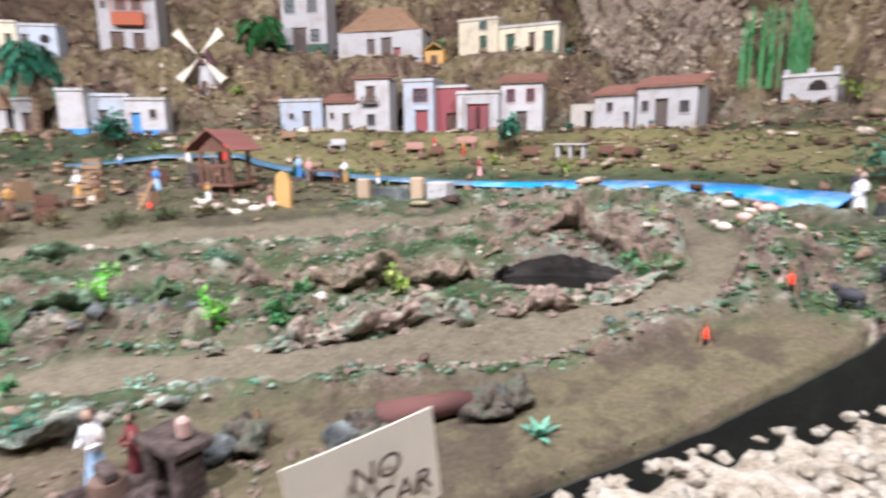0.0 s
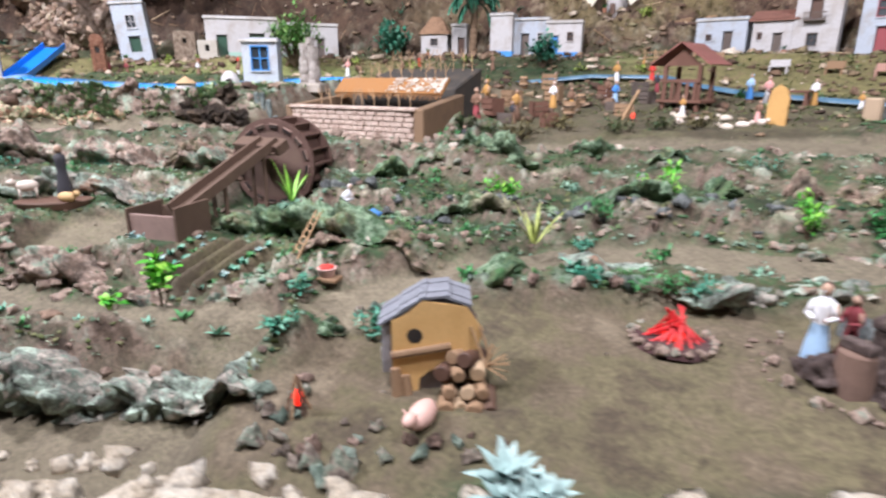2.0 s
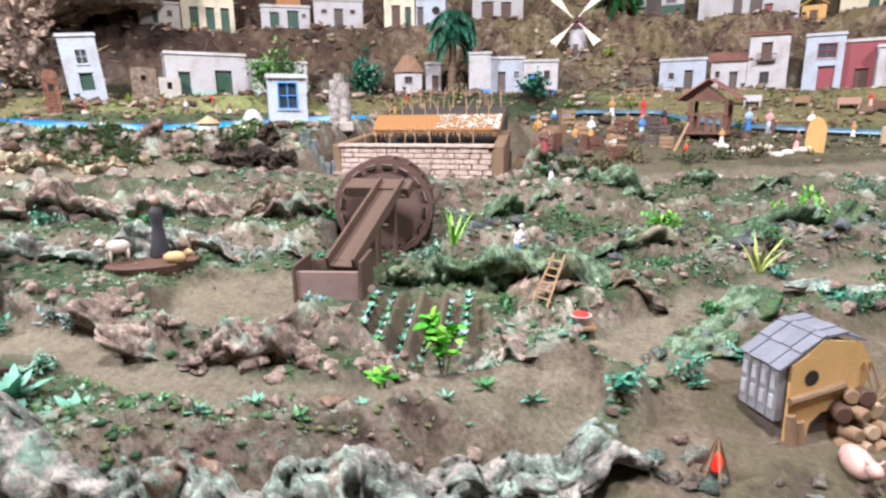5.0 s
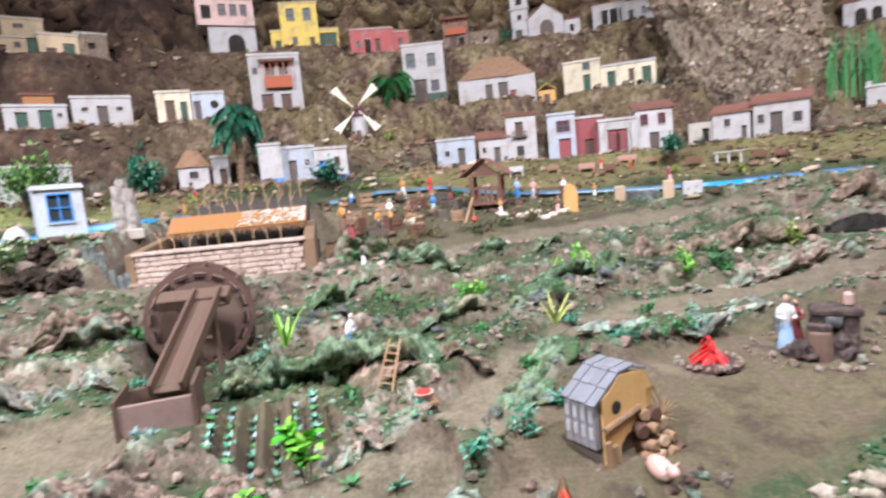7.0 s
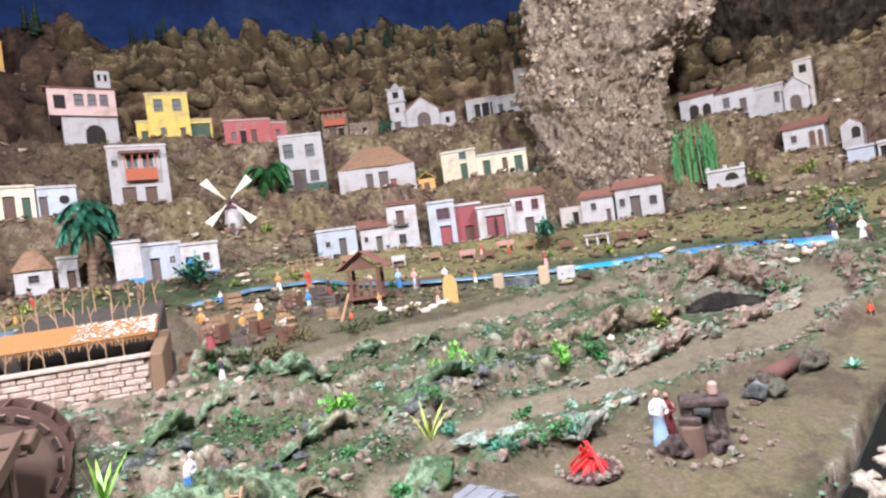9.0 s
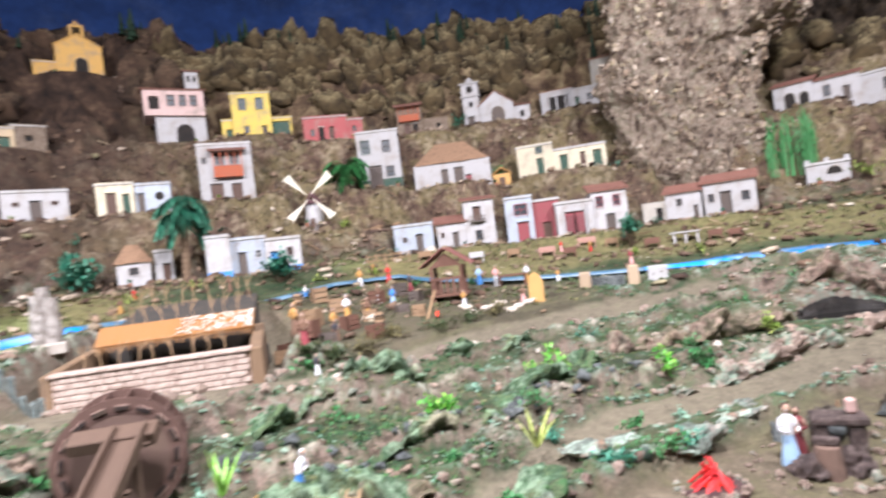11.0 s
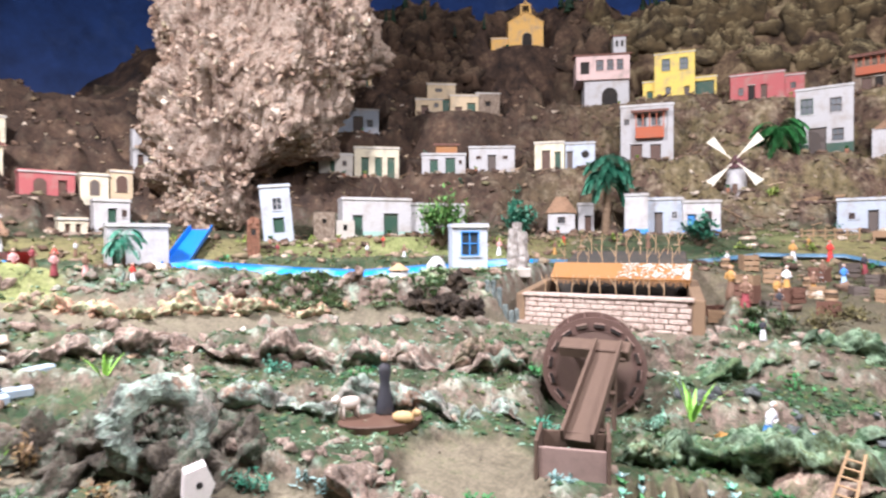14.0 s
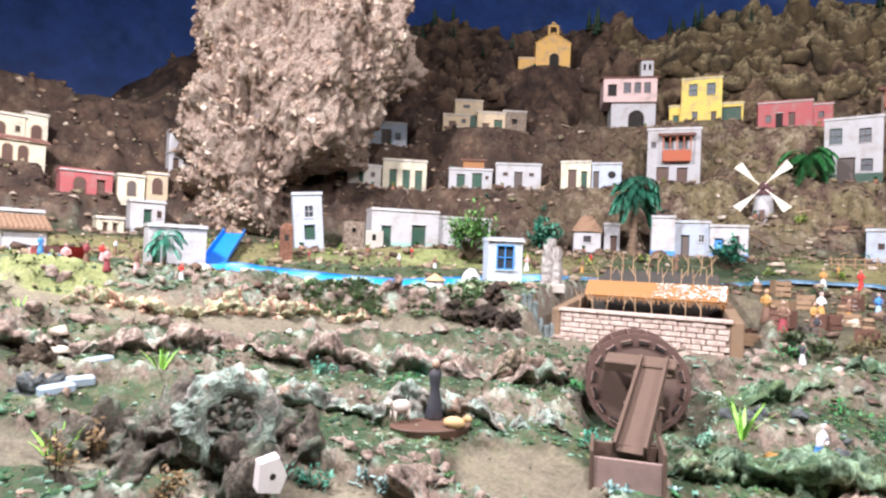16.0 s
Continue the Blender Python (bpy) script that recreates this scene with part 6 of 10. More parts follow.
def rock_ledge(line, lift, bulge, mat, seed, label, flutes=0.0, lump=26):
    """A rugged, slightly overhanging rock face along a line, from the lower ground before it to the shelf behind it."""
    pts = []
    for (ax, ay), (bx, by) in zip(line, line[1:]):
        n = max(2, int(math.hypot(bx - ax, by - ay) / 0.0042))
        pts += [(ax + (bx - ax) * k / n, ay + (by - ay) * k / n) for k in range(n)]
    p = np.array(pts + [line[-1]])
    for _ in range(3):
        p[1:-1] = (p[:-2] + 2 * p[1:-1] + p[2:]) / 4
    p = p + np.stack([fbm(p[:, 0], p[:, 1], 9, 3, seed) - 0.5, fbm(p[:, 0], p[:, 1], 9, 3, seed + 40) - 0.5], 1) * 0.05
    d = np.gradient(p, axis=0)
    for _ in range(4):
        d[1:-1] = (d[:-2] + 2 * d[1:-1] + d[2:]) / 4
    d /= np.linalg.norm(d, axis=1, keepdims=True)
    n = np.stack([d[:, 1], -d[:, 0]], 1)
    inward = reach(p[:, 0] + 0.01 * n[:, 0], p[:, 1] + 0.01 * n[:, 1]) > reach(p[:, 0], p[:, 1])
    if inward.mean() > 0.5:
        n = -n
    front, back = p + 0.022 * n, p - 0.04 * n
    z0, z1 = ground(front[:, 0], front[:, 1])[0], ground(back[:, 0], back[:, 1])[0]
    z1 = np.clip(np.maximum(z1 + 0.3 * lift, z0 + lift), z0 + 0.6 * lift, z0 + 0.035 + lift)
    ends = np.clip(np.minimum(np.arange(len(p)), np.arange(len(p))[::-1]) / 8.0, 0, 1)
    shape_f = [-0.4, 0.0, 0.15, 0.3, 0.45, 0.6, 0.75, 0.88, 1.0, 1.04, 1.04, 1.0, 0.85, 0.4]
    shape_o = [0.010, 0.012, 0.008, 0.010, 0.016, 0.022, 0.026, 0.024, 0.016, 0.004, -0.012, -0.030, -0.050, -0.068]
    steps = 26
    knots = np.linspace(0, len(shape_f) - 1, steps)
    rows = list(zip(np.interp(knots, range(len(shape_o)), shape_o), np.interp(knots, range(len(shape_f)), shape_f)))
    bm = bmesh.new()
    last = None
    off = Vector((seed * 3.7, seed * 1.3, 0))
    for k in range(len(p)):
        c = Vector((p[k][0], p[k][1], seed))
        # the ledge breaks down to nothing here and there
        tall = (z1[k] - z0[k]) * max(0.12, min(1.3, 0.80 + 1.1 * noise.noise(c * 7) + 0.7 * noise.noise(c * 19))) * ends[k]
        belly = bulge * max(0.1, 0.7 + 1.2 * noise.noise(c * 13 + off))
        col = []
        for o, f in rows:
            q = Vector((p[k][0], p[k][1], z0[k] + tall * f)) + Vector((n[k][0], n[k][1], 0)) * (o * belly if o > 0 else o)
            w = q + off
            cell = noise.voronoi(w * lump)[0]
            r = noise.fractal(w * 17, 0.7, 2.0, 4) * 0.016 + (0.45 - cell[0]) * 0.020 - 0.012 * max(0.0, 0.16 - (cell[1] - cell[0])) / 0.16 + noise.noise(w * 75) * 0.004
            if flutes and 0.08 < f < 1.03:
                r += flutes * (abs(noise.noise(Vector((k * 0.0042 * 62, f * 0.8, seed)))) - 0.25) * 0.028
            if f < -0.1 or o < -0.05:
                r = -0.004
            col.append(bm.verts.new(q + Vector((n[k][0] * r, n[k][1] * r, 0.8 * r if f > 0.6 else 0.25 * r))))
        if last:
            for i in range(steps - 1):
                bm.faces.new((last[i], col[i], col[i + 1], last[i + 1]))
        last = col
    bmesh.ops.recalc_face_normals(bm, faces=bm.faces[:])
    return tagged(part("rock_ledge", bm, mat, smooth=True), label, "ledge", "terrace ledges", "structure")


rock_ledge([(-2.30, 0.02), (-2.24, 0.27), (-2.11, 0.46), (-1.96, 0.59), (-1.79, 0.73), (-1.64, 0.80), (-1.49, 0.91)], 0.055, 1.3, PINKBANK, 1, "lumpy pink and grey rock ledge below the sandy road")
rock_ledge([(-1.98, 0.30), (-1.85, 0.42), (-1.76, 0.52), (-1.65, 0.62), (-1.53, 0.68), (-1.42, 0.74)], 0.035, 1.0, GREYBANK, 2, "grey-green rock ledge on the terrace")
rock_ledge([(-1.22, 0.71), (-1.13, 0.745), (-1.03, 0.76), (-0.95, 0.77), (-0.87, 0.74)], 0.055, 1.7, GREENBANK, 3, "mossy carved bank above the vegetable garden", 1.2)
rock_ledge([(-1.56, 0.385), (-1.50, 0.365), (-1.40, 0.365), (-1.31, 0.39), (-1.23, 0.43), (-1.15, 0.465), (-1.07, 0.50), (-0.99, 0.53), (-0.90, 0.57)], 0.030, 1.0, PINKBANK, 4, "pale pink and mint rock ledge below the threshing floor")
rock_ledge([(-1.45, 0.06), (-1.32, 0.125), (-1.16, 0.215), (-1.08, 0.26), (-1.01, 0.30), (-0.94, 0.35), (-0.88, 0.395), (-0.82, 0.435), (-0.77, 0.462)], 0.080, 1.2, GREYBANK, 5, "fluted grey and mint bank above the bare floor", 1.8)
rock_ledge([(-0.60, 0.85), (-0.66, 0.77), (-0.715, 0.68), (-0.75, 0.61), (-0.77, 0.56)], 0.022, 0.9, GREENBANK, 6, "dark green mossy bank beside the path")
rock_ledge([(-0.37, 1.40), (-0.21, 1.44), (-0.04, 1.46), (0.14, 1.49)], 0.060, 1.2, BROWNBANK, 7, "brown-pink rock face over a sunken hollow")
rock_ledge([(0.14, 1.56), (0.22, 1.585), (0.33, 1.595), (0.43, 1.57), (0.49, 1.52)], 0.055, 1.0, BROWNBANK, 8, "grey-brown rock hood over the dark hollow")
rock_ledge([(-0.30, 1.185), (-0.23, 1.205), (-0.07, 1.25), (0.12, 1.30), (0.30, 1.335), (0.43, 1.37), (0.51, 1.44), (0.53, 1.54)], 0.014, 0.7, PINKBANK, 9, "low crumbled stone edge along the loop path")
rock_ledge([(-1.02, 0.93), (-0.92, 0.99), (-0.80, 1.05), (-0.68, 1.10), (-0.60, 1.17), (-0.49, 1.25), (-0.40, 1.32)], 0.040, 1.3, GREENBANK, 10, "mossy overhanging ledge with a dark crack")
rock_ledge([(-1.22, 1.05), (-1.10, 1.14), (-0.98, 1.22), (-0.84, 1.31), (-0.70, 1.38), (-0.55, 1.46)], 0.030, 1.1, GREENBANK, 11, "green mossy ledge below the back road")
rock_ledge([(-0.55, 0.87), (-0.46, 0.915), (-0.36, 0.945), (-0.25, 1.0), (-0.16, 1.05)], 0.016, 0.9, GREYBANK, 12, "low mint and grey stone edge of the plain")
rock_ledge([(-0.96, 0.70), (-0.89, 0.755), (-0.82, 0.79), (-0.75, 0.82)], 0.035, 1.3, BROWNBANK, 13, "pinkish brown rock slab beside the ladder")
rock_ledge([(-1.66, 0.84), (-1.58, 0.93), (-1.50, 1.0)], 0.045, 1.1, BROWNBANK, 14, "brown broken rock below the road")
rock_ledge([(-2.50, 0.24), (-2.42, 0.36), (-2.34, 0.50), (-2.25, 0.65), (-2.15, 0.79), (-2.04, 0.93)], 0.030, 0.8, bank_paint("salmon_stone_row", [(0.56, 0.31, 0.21), (0.60, 0.44, 0.32), (0.28, 0.38, 0.20), (0.62, 0.37, 0.26), (0.46, 0.24, 0.14), (0.60, 0.48, 0.36)], 16), 15, "row of salmon and cream stones behind the road", 0, 46)

# ---- the stone rim before the visitors ----
RIMSTONE = mottled("pale_rim_stone", [(0.30, (0.34, 0.27, 0.19)), (0.45, (0.62, 0.53, 0.41)), (0.58, (0.76, 0.69, 0.58)), (0.75, (0.88, 0.85, 0.79))], 45, 0.9, 1.0, 0.006)


def rim_wall():
    """The coping: a rough, crumbled strip of pale stone with a drop on the scenery's side."""
    bm = bmesh.new()
    cuts = [0.0, -0.004, -0.02, -0.045, -0.075, -0.11, -0.15, -0.19, -0.21, -0.21]
    high = [-0.25, -0.03, 0.0, 0.004, 0.006, 0.004, 0.002, -0.004, -0.03, -0.4]
    last = None
    for (ax, ay), (bx, by) in zip(RIM, RIM[1:]):
        l = math.hypot(bx - ax, by - ay)
        nx, ny = -(by - ay) / l, (bx - ax) / l
        steps = int(l / 0.009)
        for k in range(steps):
            f = k / steps
            x, y = ax + (bx - ax) * f, ay + (by - ay) * f
            line = []
            for c, h_ in zip(cuts, high):
                p = Vector((x + nx * c, y + ny * c, 1.315 + h_))
                n = noise.fractal(p * 22, 0.9, 2.0, 4)
                m_ = abs(noise.noise(p * 55))
                line.append(bm.verts.new(p + Vector((nx * 0.018 * n, ny * 0.018 * n, (0.014 * n + 0.012 * m_) if h_ > -0.1 else 0))))
            if last:
                for i in range(len(line) - 1):
                    bm.faces.new((last[i], last[i + 1], line[i + 1], line[i]))
            last = line
    bmesh.ops.recalc_face_normals(bm, faces=bm.faces[:])
    return bm


tagged(part("rim", rim_wall(), RIMSTONE), "pale crumbled stone coping along the visitors' side", "coping", kind="structure")
crumbs = []
for (ax, ay), (bx, by) in zip(RIM, RIM[1:]):
    for k in range(90):
        f, o = random.random(), -random.random() * 0.17
        l = math.hypot(bx - ax, by - ay)
        crumbs.append((ax + (bx - ax) * f - (by - ay) / l * o, ay + (by - ay) * f + (bx - ax) / l * o, 1.322))
scatter("rim_crumbs", CHUNKS, crumbs, rng.uniform(0.004, 0.012, len(crumbs)), RIMSTONE, "knobs of pale stone set in the coping", "stones", 51, (0.5, 1.0), 0.3)

# a black sheet added for the deep shade in the gap behind the coping
bm = bmesh.new()
last = None
for k in range(181):
    u = -0.25 + 1.95 * k / 180
    far = 0.12
    for _ in range(3):
        far = float(edge_gap(-0.30 + 0.834 * u - 0.552 * far)) - 0.026
    x, y = -0.30 + 0.834 * u - 0.552 * far, 0.42 + 0.552 * u + 0.834 * far
    z = top(x - 0.552 * 0.046, y + 0.834 * 0.046) - 0.004
    row = [bm.verts.new((x + 0.552 * d, y - 0.834 * d, h_)) for d, h_ in ((0, 0.9), (0, z), (0.004, z), (0.004, 0.9))]
    if last:
        for i in range(4):
            bm.faces.new((last[i], row[i], row[(i + 1) % 4], last[(i + 1) % 4]))
    last = row
bmesh.ops.recalc_face_normals(bm, faces=bm.faces[:])
tagged(part("fascia", bm, paint("gap_shade_paint", (0.018, 0.018, 0.014), 0.95, 0.6, (0.035, 0.05, 0.028), 30, 0.8)), "black sheet standing for the deep shade along the edge of the scenery", "board", kind="structure")

# ---- the river ----
WATER = paint("painted_water", (0.015, 0.30, 0.80), 0.18, 0.75, (0.50, 0.66, 0.74), 15, 0.05, vary=0.2)


def ribbon(line, half, lift):
    """A winding strip with a rounded edge, on the ground."""
    bm = bmesh.new()
    pts = [Vector((*p, 0)) for p in line]
    last = None
    for i, (a, b) in enumerate(zip(pts, pts[1:])):
        n = max(2, int((b - a).length / 0.02))
        for k in range(n + (1 if i == len(pts) - 2 else 0)):
            p = a.lerp(b, k / n)
            t = (b - a).normalized()
            if k < n * 0.3 and i > 0:
                t = ((b - a).normalized() + (a - pts[i - 1]).normalized()).normalized()
            s = Vector((-t.y, t.x, 0))
            w = float(river_half(p.x)) * half * (0.9 + 0.3 * noise.noise(p * 4))
            z = float(slope(np.array(p.x), np.array(p.y))) + lift
            tilt = 0.25 * float(np.interp(p.x, [-2.2, -1.9, 0.2, 0.5], [1, 0, 0, 1])) * w
            row = [bm.verts.new((p.x + s.x * w * c, p.y + s.y * w * c, z + d + tilt * c)) for c, d in ((-1, -0.012), (-0.9, 0.0), (0, 0.0015), (0.9, 0.0), (1, -0.012))]
            if last:
                for q in range(4):
                    bm.faces.new((last[q], last[q + 1], row[q + 1], row[q]))
            last = row
    bmesh.ops.recalc_face_normals(bm, faces=bm.faces[:])
    return bm


DULL = paint("dull_water", (0.07, 0.16, 0.25), 0.3, 0.6, (0.22, 0.34, 0.42), 22, 0.05, vary=0.2)
for name, line, half, mat_, label in (("river_water", RIVER[:6], 1.0, WATER, "bright blue painted river with pale ripples"), ("river_channel", RIVER[5:12], 0.6, DULL, "narrow dull grey-blue channel behind the yard"), ("river_water", RIVER[11:], 1.0, WATER, "bright blue painted river with pale ripples")):
    tagged(part(name, ribbon(line, half, -0.002), mat_, smooth=True), label, "river", kind="structure")


# ---- plants ----
def leaf(bm, base, way, length, width, droop=0.5, fold=0.12):
    """One bent leaf of four quads."""
    way = Vector(way).normalized()
    side = way.cross(Vector((0, 0, 1)))
    side = side.normalized() if side.length > 1e-3 else Vector((1, 0, 0))
    p, rows = Vector(base), []
    for k, w in enumerate((0.35, 1.0, 0.8, 0.08)):
        up = side.cross(way)
        rows.append([bm.verts.new(p - side * width * w / 2 + up * width * fold * w), bm.verts.new(p + side * width * w / 2 + up * width * fold * w)])
        p = p + way * length / 3
        way = (way + Vector((0, 0, -droop / 3))).normalized()
    for a, b in zip(rows, rows[1:]):
        bm.faces.new((a[0], a[1], b[1], b[0]))


BRIGHT = leafy("bright_plastic_leaves", [(0.0, (0.05, 0.32, 0.03)), (0.5, (0.12, 0.50, 0.05)), (1.0, (0.35, 0.65, 0.10))], 0.4)
MIDGREEN = leafy("green_leaves", [(0.0, (0.02, 0.12, 0.03)), (0.5, (0.04, 0.22, 0.06)), (1.0, (0.10, 0.33, 0.12))], 0.5)
TEAL = leafy("blue_green_leaves", [(0.0, (0.02, 0.16, 0.10)), (0.5, (0.06, 0.28, 0.18)), (1.0, (0.20, 0.45, 0.32))], 0.5)
PALM = leafy("palm_leaves", [(0.0, (0.012, 0.10, 0.06)), (0.5, (0.04, 0.20, 0.12)), (1.0, (0.12, 0.36, 0.24))], 0.45)
YELLOWGREEN = leafy("yellow_green_leaves", [(0.0, (0.16, 0.28, 0.05)), (0.5, (0.30, 0.42, 0.08)), (1.0, (0.50, 0.55, 0.16))], 0.5)
SILVER = leafy("silver_blue_leaves", [(0.0, (0.10, 0.21, 0.19)), (0.5, (0.20, 0.34, 0.32)), (1.0, (0.38, 0.52, 0.50))], 0.5)
STEM = paint("dark_stem", (0.09, 0.06, 0.035), 0.8)
TRUNK = paint("palm_trunk_bark", (0.20, 0.13, 0.08), 0.9, 0.5, (0.05, 0.03, 0.02), 70, 0.9)


def spot(x, y, sink=0.006):
    return pose(x, y, top(x, y) - sink)


def grass_plant(x, y, height, blades, mat, seed, label, z=None):
    rnd = random.Random(seed)
    t = thing("grass_plant", spot(x, y) if z is None else pose(x, y, z), label, "plant", "grassy plants")
    for k in range(blades):
        bm = bmesh.new()
        a = 2 * math.pi * (k + rnd.random() * 0.6) / blades
        lean = rnd.uniform(0.15, 0.8)
        leaf(bm, (math.cos(a) * 0.004, math.sin(a) * 0.004, 0), (math.cos(a) * lean, math.sin(a) * lean, 1), height * rnd.uniform(0.7, 1.1), height * 0.085, 0.55)
        part("blade", bm, mat, t)
    return t


def shrub(x, y, height, width, n, mat, seed, label, leaf_size=0.016, z=None, round_leaf=False, name="shrub", crown_low=0.15):
    """Stems with many small leaves in uneven clumps."""
    rnd = random.Random(seed)
    t = thing(name, spot(x, y) if z is None else pose(x, y, z), label, "shrub", "shrubs")
    bm, fol = bmesh.new(), bmesh.new()
    tips = []
    for k in range(max(4, int(n / 22))):
        a, r = rnd.uniform(0, 2 * math.pi), width / 2 * math.sqrt(rnd.random())
        tip = Vector((math.cos(a) * r, math.sin(a) * r, height * rnd.uniform(0.35, 1.0) * (1 - 0.35 * r / (width / 2))))
        rod(bm, (0, 0, -0.01), tip, max(0.0012, height * 0.012), 0.0006, 5)
        tips.append(tip)
    for k in range(n):
        tip = rnd.choice(tips)
        p = Vector((0, 0, height * crown_low)).lerp(tip, rnd.uniform(0.45, 1.08)) + Vector([rnd.gauss(0, width * 0.07) for _ in range(3)])
        d = Vector((rnd.gauss(0, 1), rnd.gauss(0, 1), rnd.gauss(0.5, 0.7)))
        s = leaf_size * rnd.uniform(0.6, 1.3)
        leaf(fol, p, d, s, s * (0.9 if round_leaf else 0.45), 0.4)
    part("stem", bm, STEM, t)
    part("foliage", fol, mat, t)
    return t


def palm_tree(x, y, z, height, spread, fronds, mat, seed, label):
    rnd = random.Random(seed)
    t = thing("palm_tree", pose(x, y, z), label, "palm tree", "palms")
    bm = bmesh.new()
    rows = 14
    for k in range(rows):
        f0, f1 = k / rows, (k + 1) / rows
        lean = lambda f: Vector((0.06 * height * f * f, 0.02 * height * math.sin(4 * f), height * f))
        rod(bm, lean(f0), lean(f1), height * (0.065 - 0.02 * f0), height * (0.05 - 0.02 * f1), 9)
    part("trunk", bm, TRUNK, t)
    crown = lean(1.0)
    for k in range(fronds):
        bm = bmesh.new()
        a = 2 * math.pi * k * 0.381966
        rise = rnd.uniform(0.0, 3.0)
        way = Vector((math.cos(a), math.sin(a), rise)).normalized()
        p, L = lean(rnd.uniform(0.72, 1.0)), spread * rnd.uniform(0.8, 1.1)
        for j in range(12):
            q = p + way * L / 12
            rod(bm, p, q, spread * 0.012, spread * 0.01, 4)
            side = way.cross(Vector((0, 0, 1))).normalized()
            w = spread * 0.30 * math.sin(math.pi * (0.12 + 0.86 * j / 12))
            for s in (-1, 1):
                leaf(bm, q, side * s + way * 0.7 + Vector((0, 0, -0.25)), w, spread * 0.075, 0.6)
            p = q
            way = (way + Vector((0, 0, -0.27))).normalized()
        part("frond", bm, mat, t)
    return t


def rosette(x, y, size, n, mat, seed, label, z=None, lift=0.0):
    rnd = random.Random(seed)
    t = thing("succulent", spot(x, y) if z is None else pose(x, y, z), label, "succulent", "succulents")
    for k in range(n):
        bm = bmesh.new()
        a, tilt = k * 2.39996, 0.25 + 1.2 * k / n
        d = Vector((math.cos(a), math.sin(a), 1.6 - 1.5 * k / n))
        leaf(bm, (0, 0, lift), d, size * rnd.uniform(0.8, 1.1), size * 0.34, 0.1, 0.3)
        part("leaf", bm, mat, t)
    if lift:
        bm = bmesh.new()
        rod(bm, (0, 0, -0.02), (0, 0, lift), size * 0.12, size * 0.1, 7)
        part("stem", bm, STEM, t)
    return t


grass_plant(-1.134, 0.82, 0.085, 9, BRIGHT, 1, "spiky bright green grass plant beside the water wheel", 1.335)
grass_plant(-0.636, 0.915, 0.075, 8, YELLOWGREEN, 2, "spiky yellow-green grass plant by the path", 1.315)
grass_plant(0.31, 1.43, 0.055, 9, BRIGHT, 3, "bright green grass plant before the dark hollow")
grass_plant(-2.08, 0.29, 0.06, 9, BRIGHT, 4, "bright green grass plant on the sandy terrace")
grass_plant(-1.92, 0.06, 0.07, 11, BRIGHT, 5, "bright green grass plant among grey stones")
grass_plant(-2.43, 0.15, 0.05, 9, BRIGHT, 6, "bright green grass plant behind the boulders")
shrub(-0.99, 0.475, 0.105, 0.05, 70, BRIGHT, 11, "tall bright green plastic plant with round leaves", 0.017, None, True)
shrub(-1.05, 0.43, 0.04, 0.03, 24, BRIGHT, 12, "small bright green plastic plant", 0.013, None, True)
for k, (x, y, h_, w_, m_) in enumerate([(-0.56, 1.26, 0.075, 0.12, BRIGHT), (-0.29, 1.22, 0.10, 0.06, BRIGHT), (0.01, 1.335, 0.075, 0.04, YELLOWGREEN), (0.47, 1.45, 0.10, 0.12, MIDGREEN), (0.50, 1.66, 0.05, 0.05, YELLOWGREEN),
                                       (-0.80, 1.07, 0.065, 0.06, BRIGHT), (-0.19, 1.27, 0.05, 0.06, MIDGREEN), (-1.13, 1.36, 0.05, 0.09, MIDGREEN), (-0.66, 0.70, 0.03, 0.05, TEAL), (-0.52, 0.86, 0.03, 0.07, TEAL)]):
    shrub(x, y, h_, w_, 150, m_, 20 + k, "leafy green plastic plant among the stones", 0.013)
for k, (x, y, h_, w_, m_) in enumerate([(-0.72, 0.62, 0.05, 0.06, TEAL), (-0.38, 0.93, 0.03, 0.08, TEAL), (-0.45, 0.97, 0.035, 0.05, MIDGREEN), (-0.78, 0.53, 0.03, 0.05, TEAL), (-1.16, 0.74, 0.025, 0.04, TEAL), (-1.36, 0.72, 0.03, 0.06, TEAL), (-1.25, 0.56, 0.03, 0.035, SILVER),
                                        (-1.55, 0.36, 0.03, 0.07, SILVER), (-0.7, 0.82, 0.03, 0.04, MIDGREEN), (-0.98, 0.70, 0.03, 0.05, MIDGREEN), (-1.5, 0.95, 0.03, 0.08, MIDGREEN), (-1.0, 1.1, 0.04, 0.1, MIDGREEN), (-0.62, 1.1, 0.04, 0.08, MIDGREEN), (-1.75, 0.75, 0.03, 0.07, TEAL), (0.1, 1.62, 0.03, 0.08, MIDGREEN), (0.3, 1.68, 0.03, 0.08, MIDGREEN), (-0.4, 1.45, 0.03, 0.09, TEAL)]):
    shrub(x, y, h_, w_, 110, m_, 50 + k, "low clump of dark green leaves on the rough ground", 0.010)
palm_tree(-1.97, 2.62, 1.66, 0.37, 0.17, 54, PALM, 1, "dark green toy palm tree with a brown trunk")
palm_tree(-1.31, 3.50, 2.08, 0.17, 0.19, 30, MIDGREEN, 2, "short green toy palm beside a tall white house")
palm_tree(-2.93, 0.70, 1.52, 0.14, 0.09, 20, TEAL, 3, "small teal palm before a white house")
shrub(-2.40, 2.50, 0.20, 0.18, 700, TEAL, 101, "round teal-green tree beside the thatched cottage", 0.034, 1.67, False, "tree", 0.3)
shrub(-2.47, 1.90, 0.30, 0.24, 1100, leafy("feathery_leaves", [(0.0, (0.05, 0.18, 0.04)), (0.5, (0.14, 0.32, 0.08)), (1.0, (0.28, 0.45, 0.14))]), 102, "feathery green tree before the long white house", 0.026, 1.63, False, "tree", 0.25)
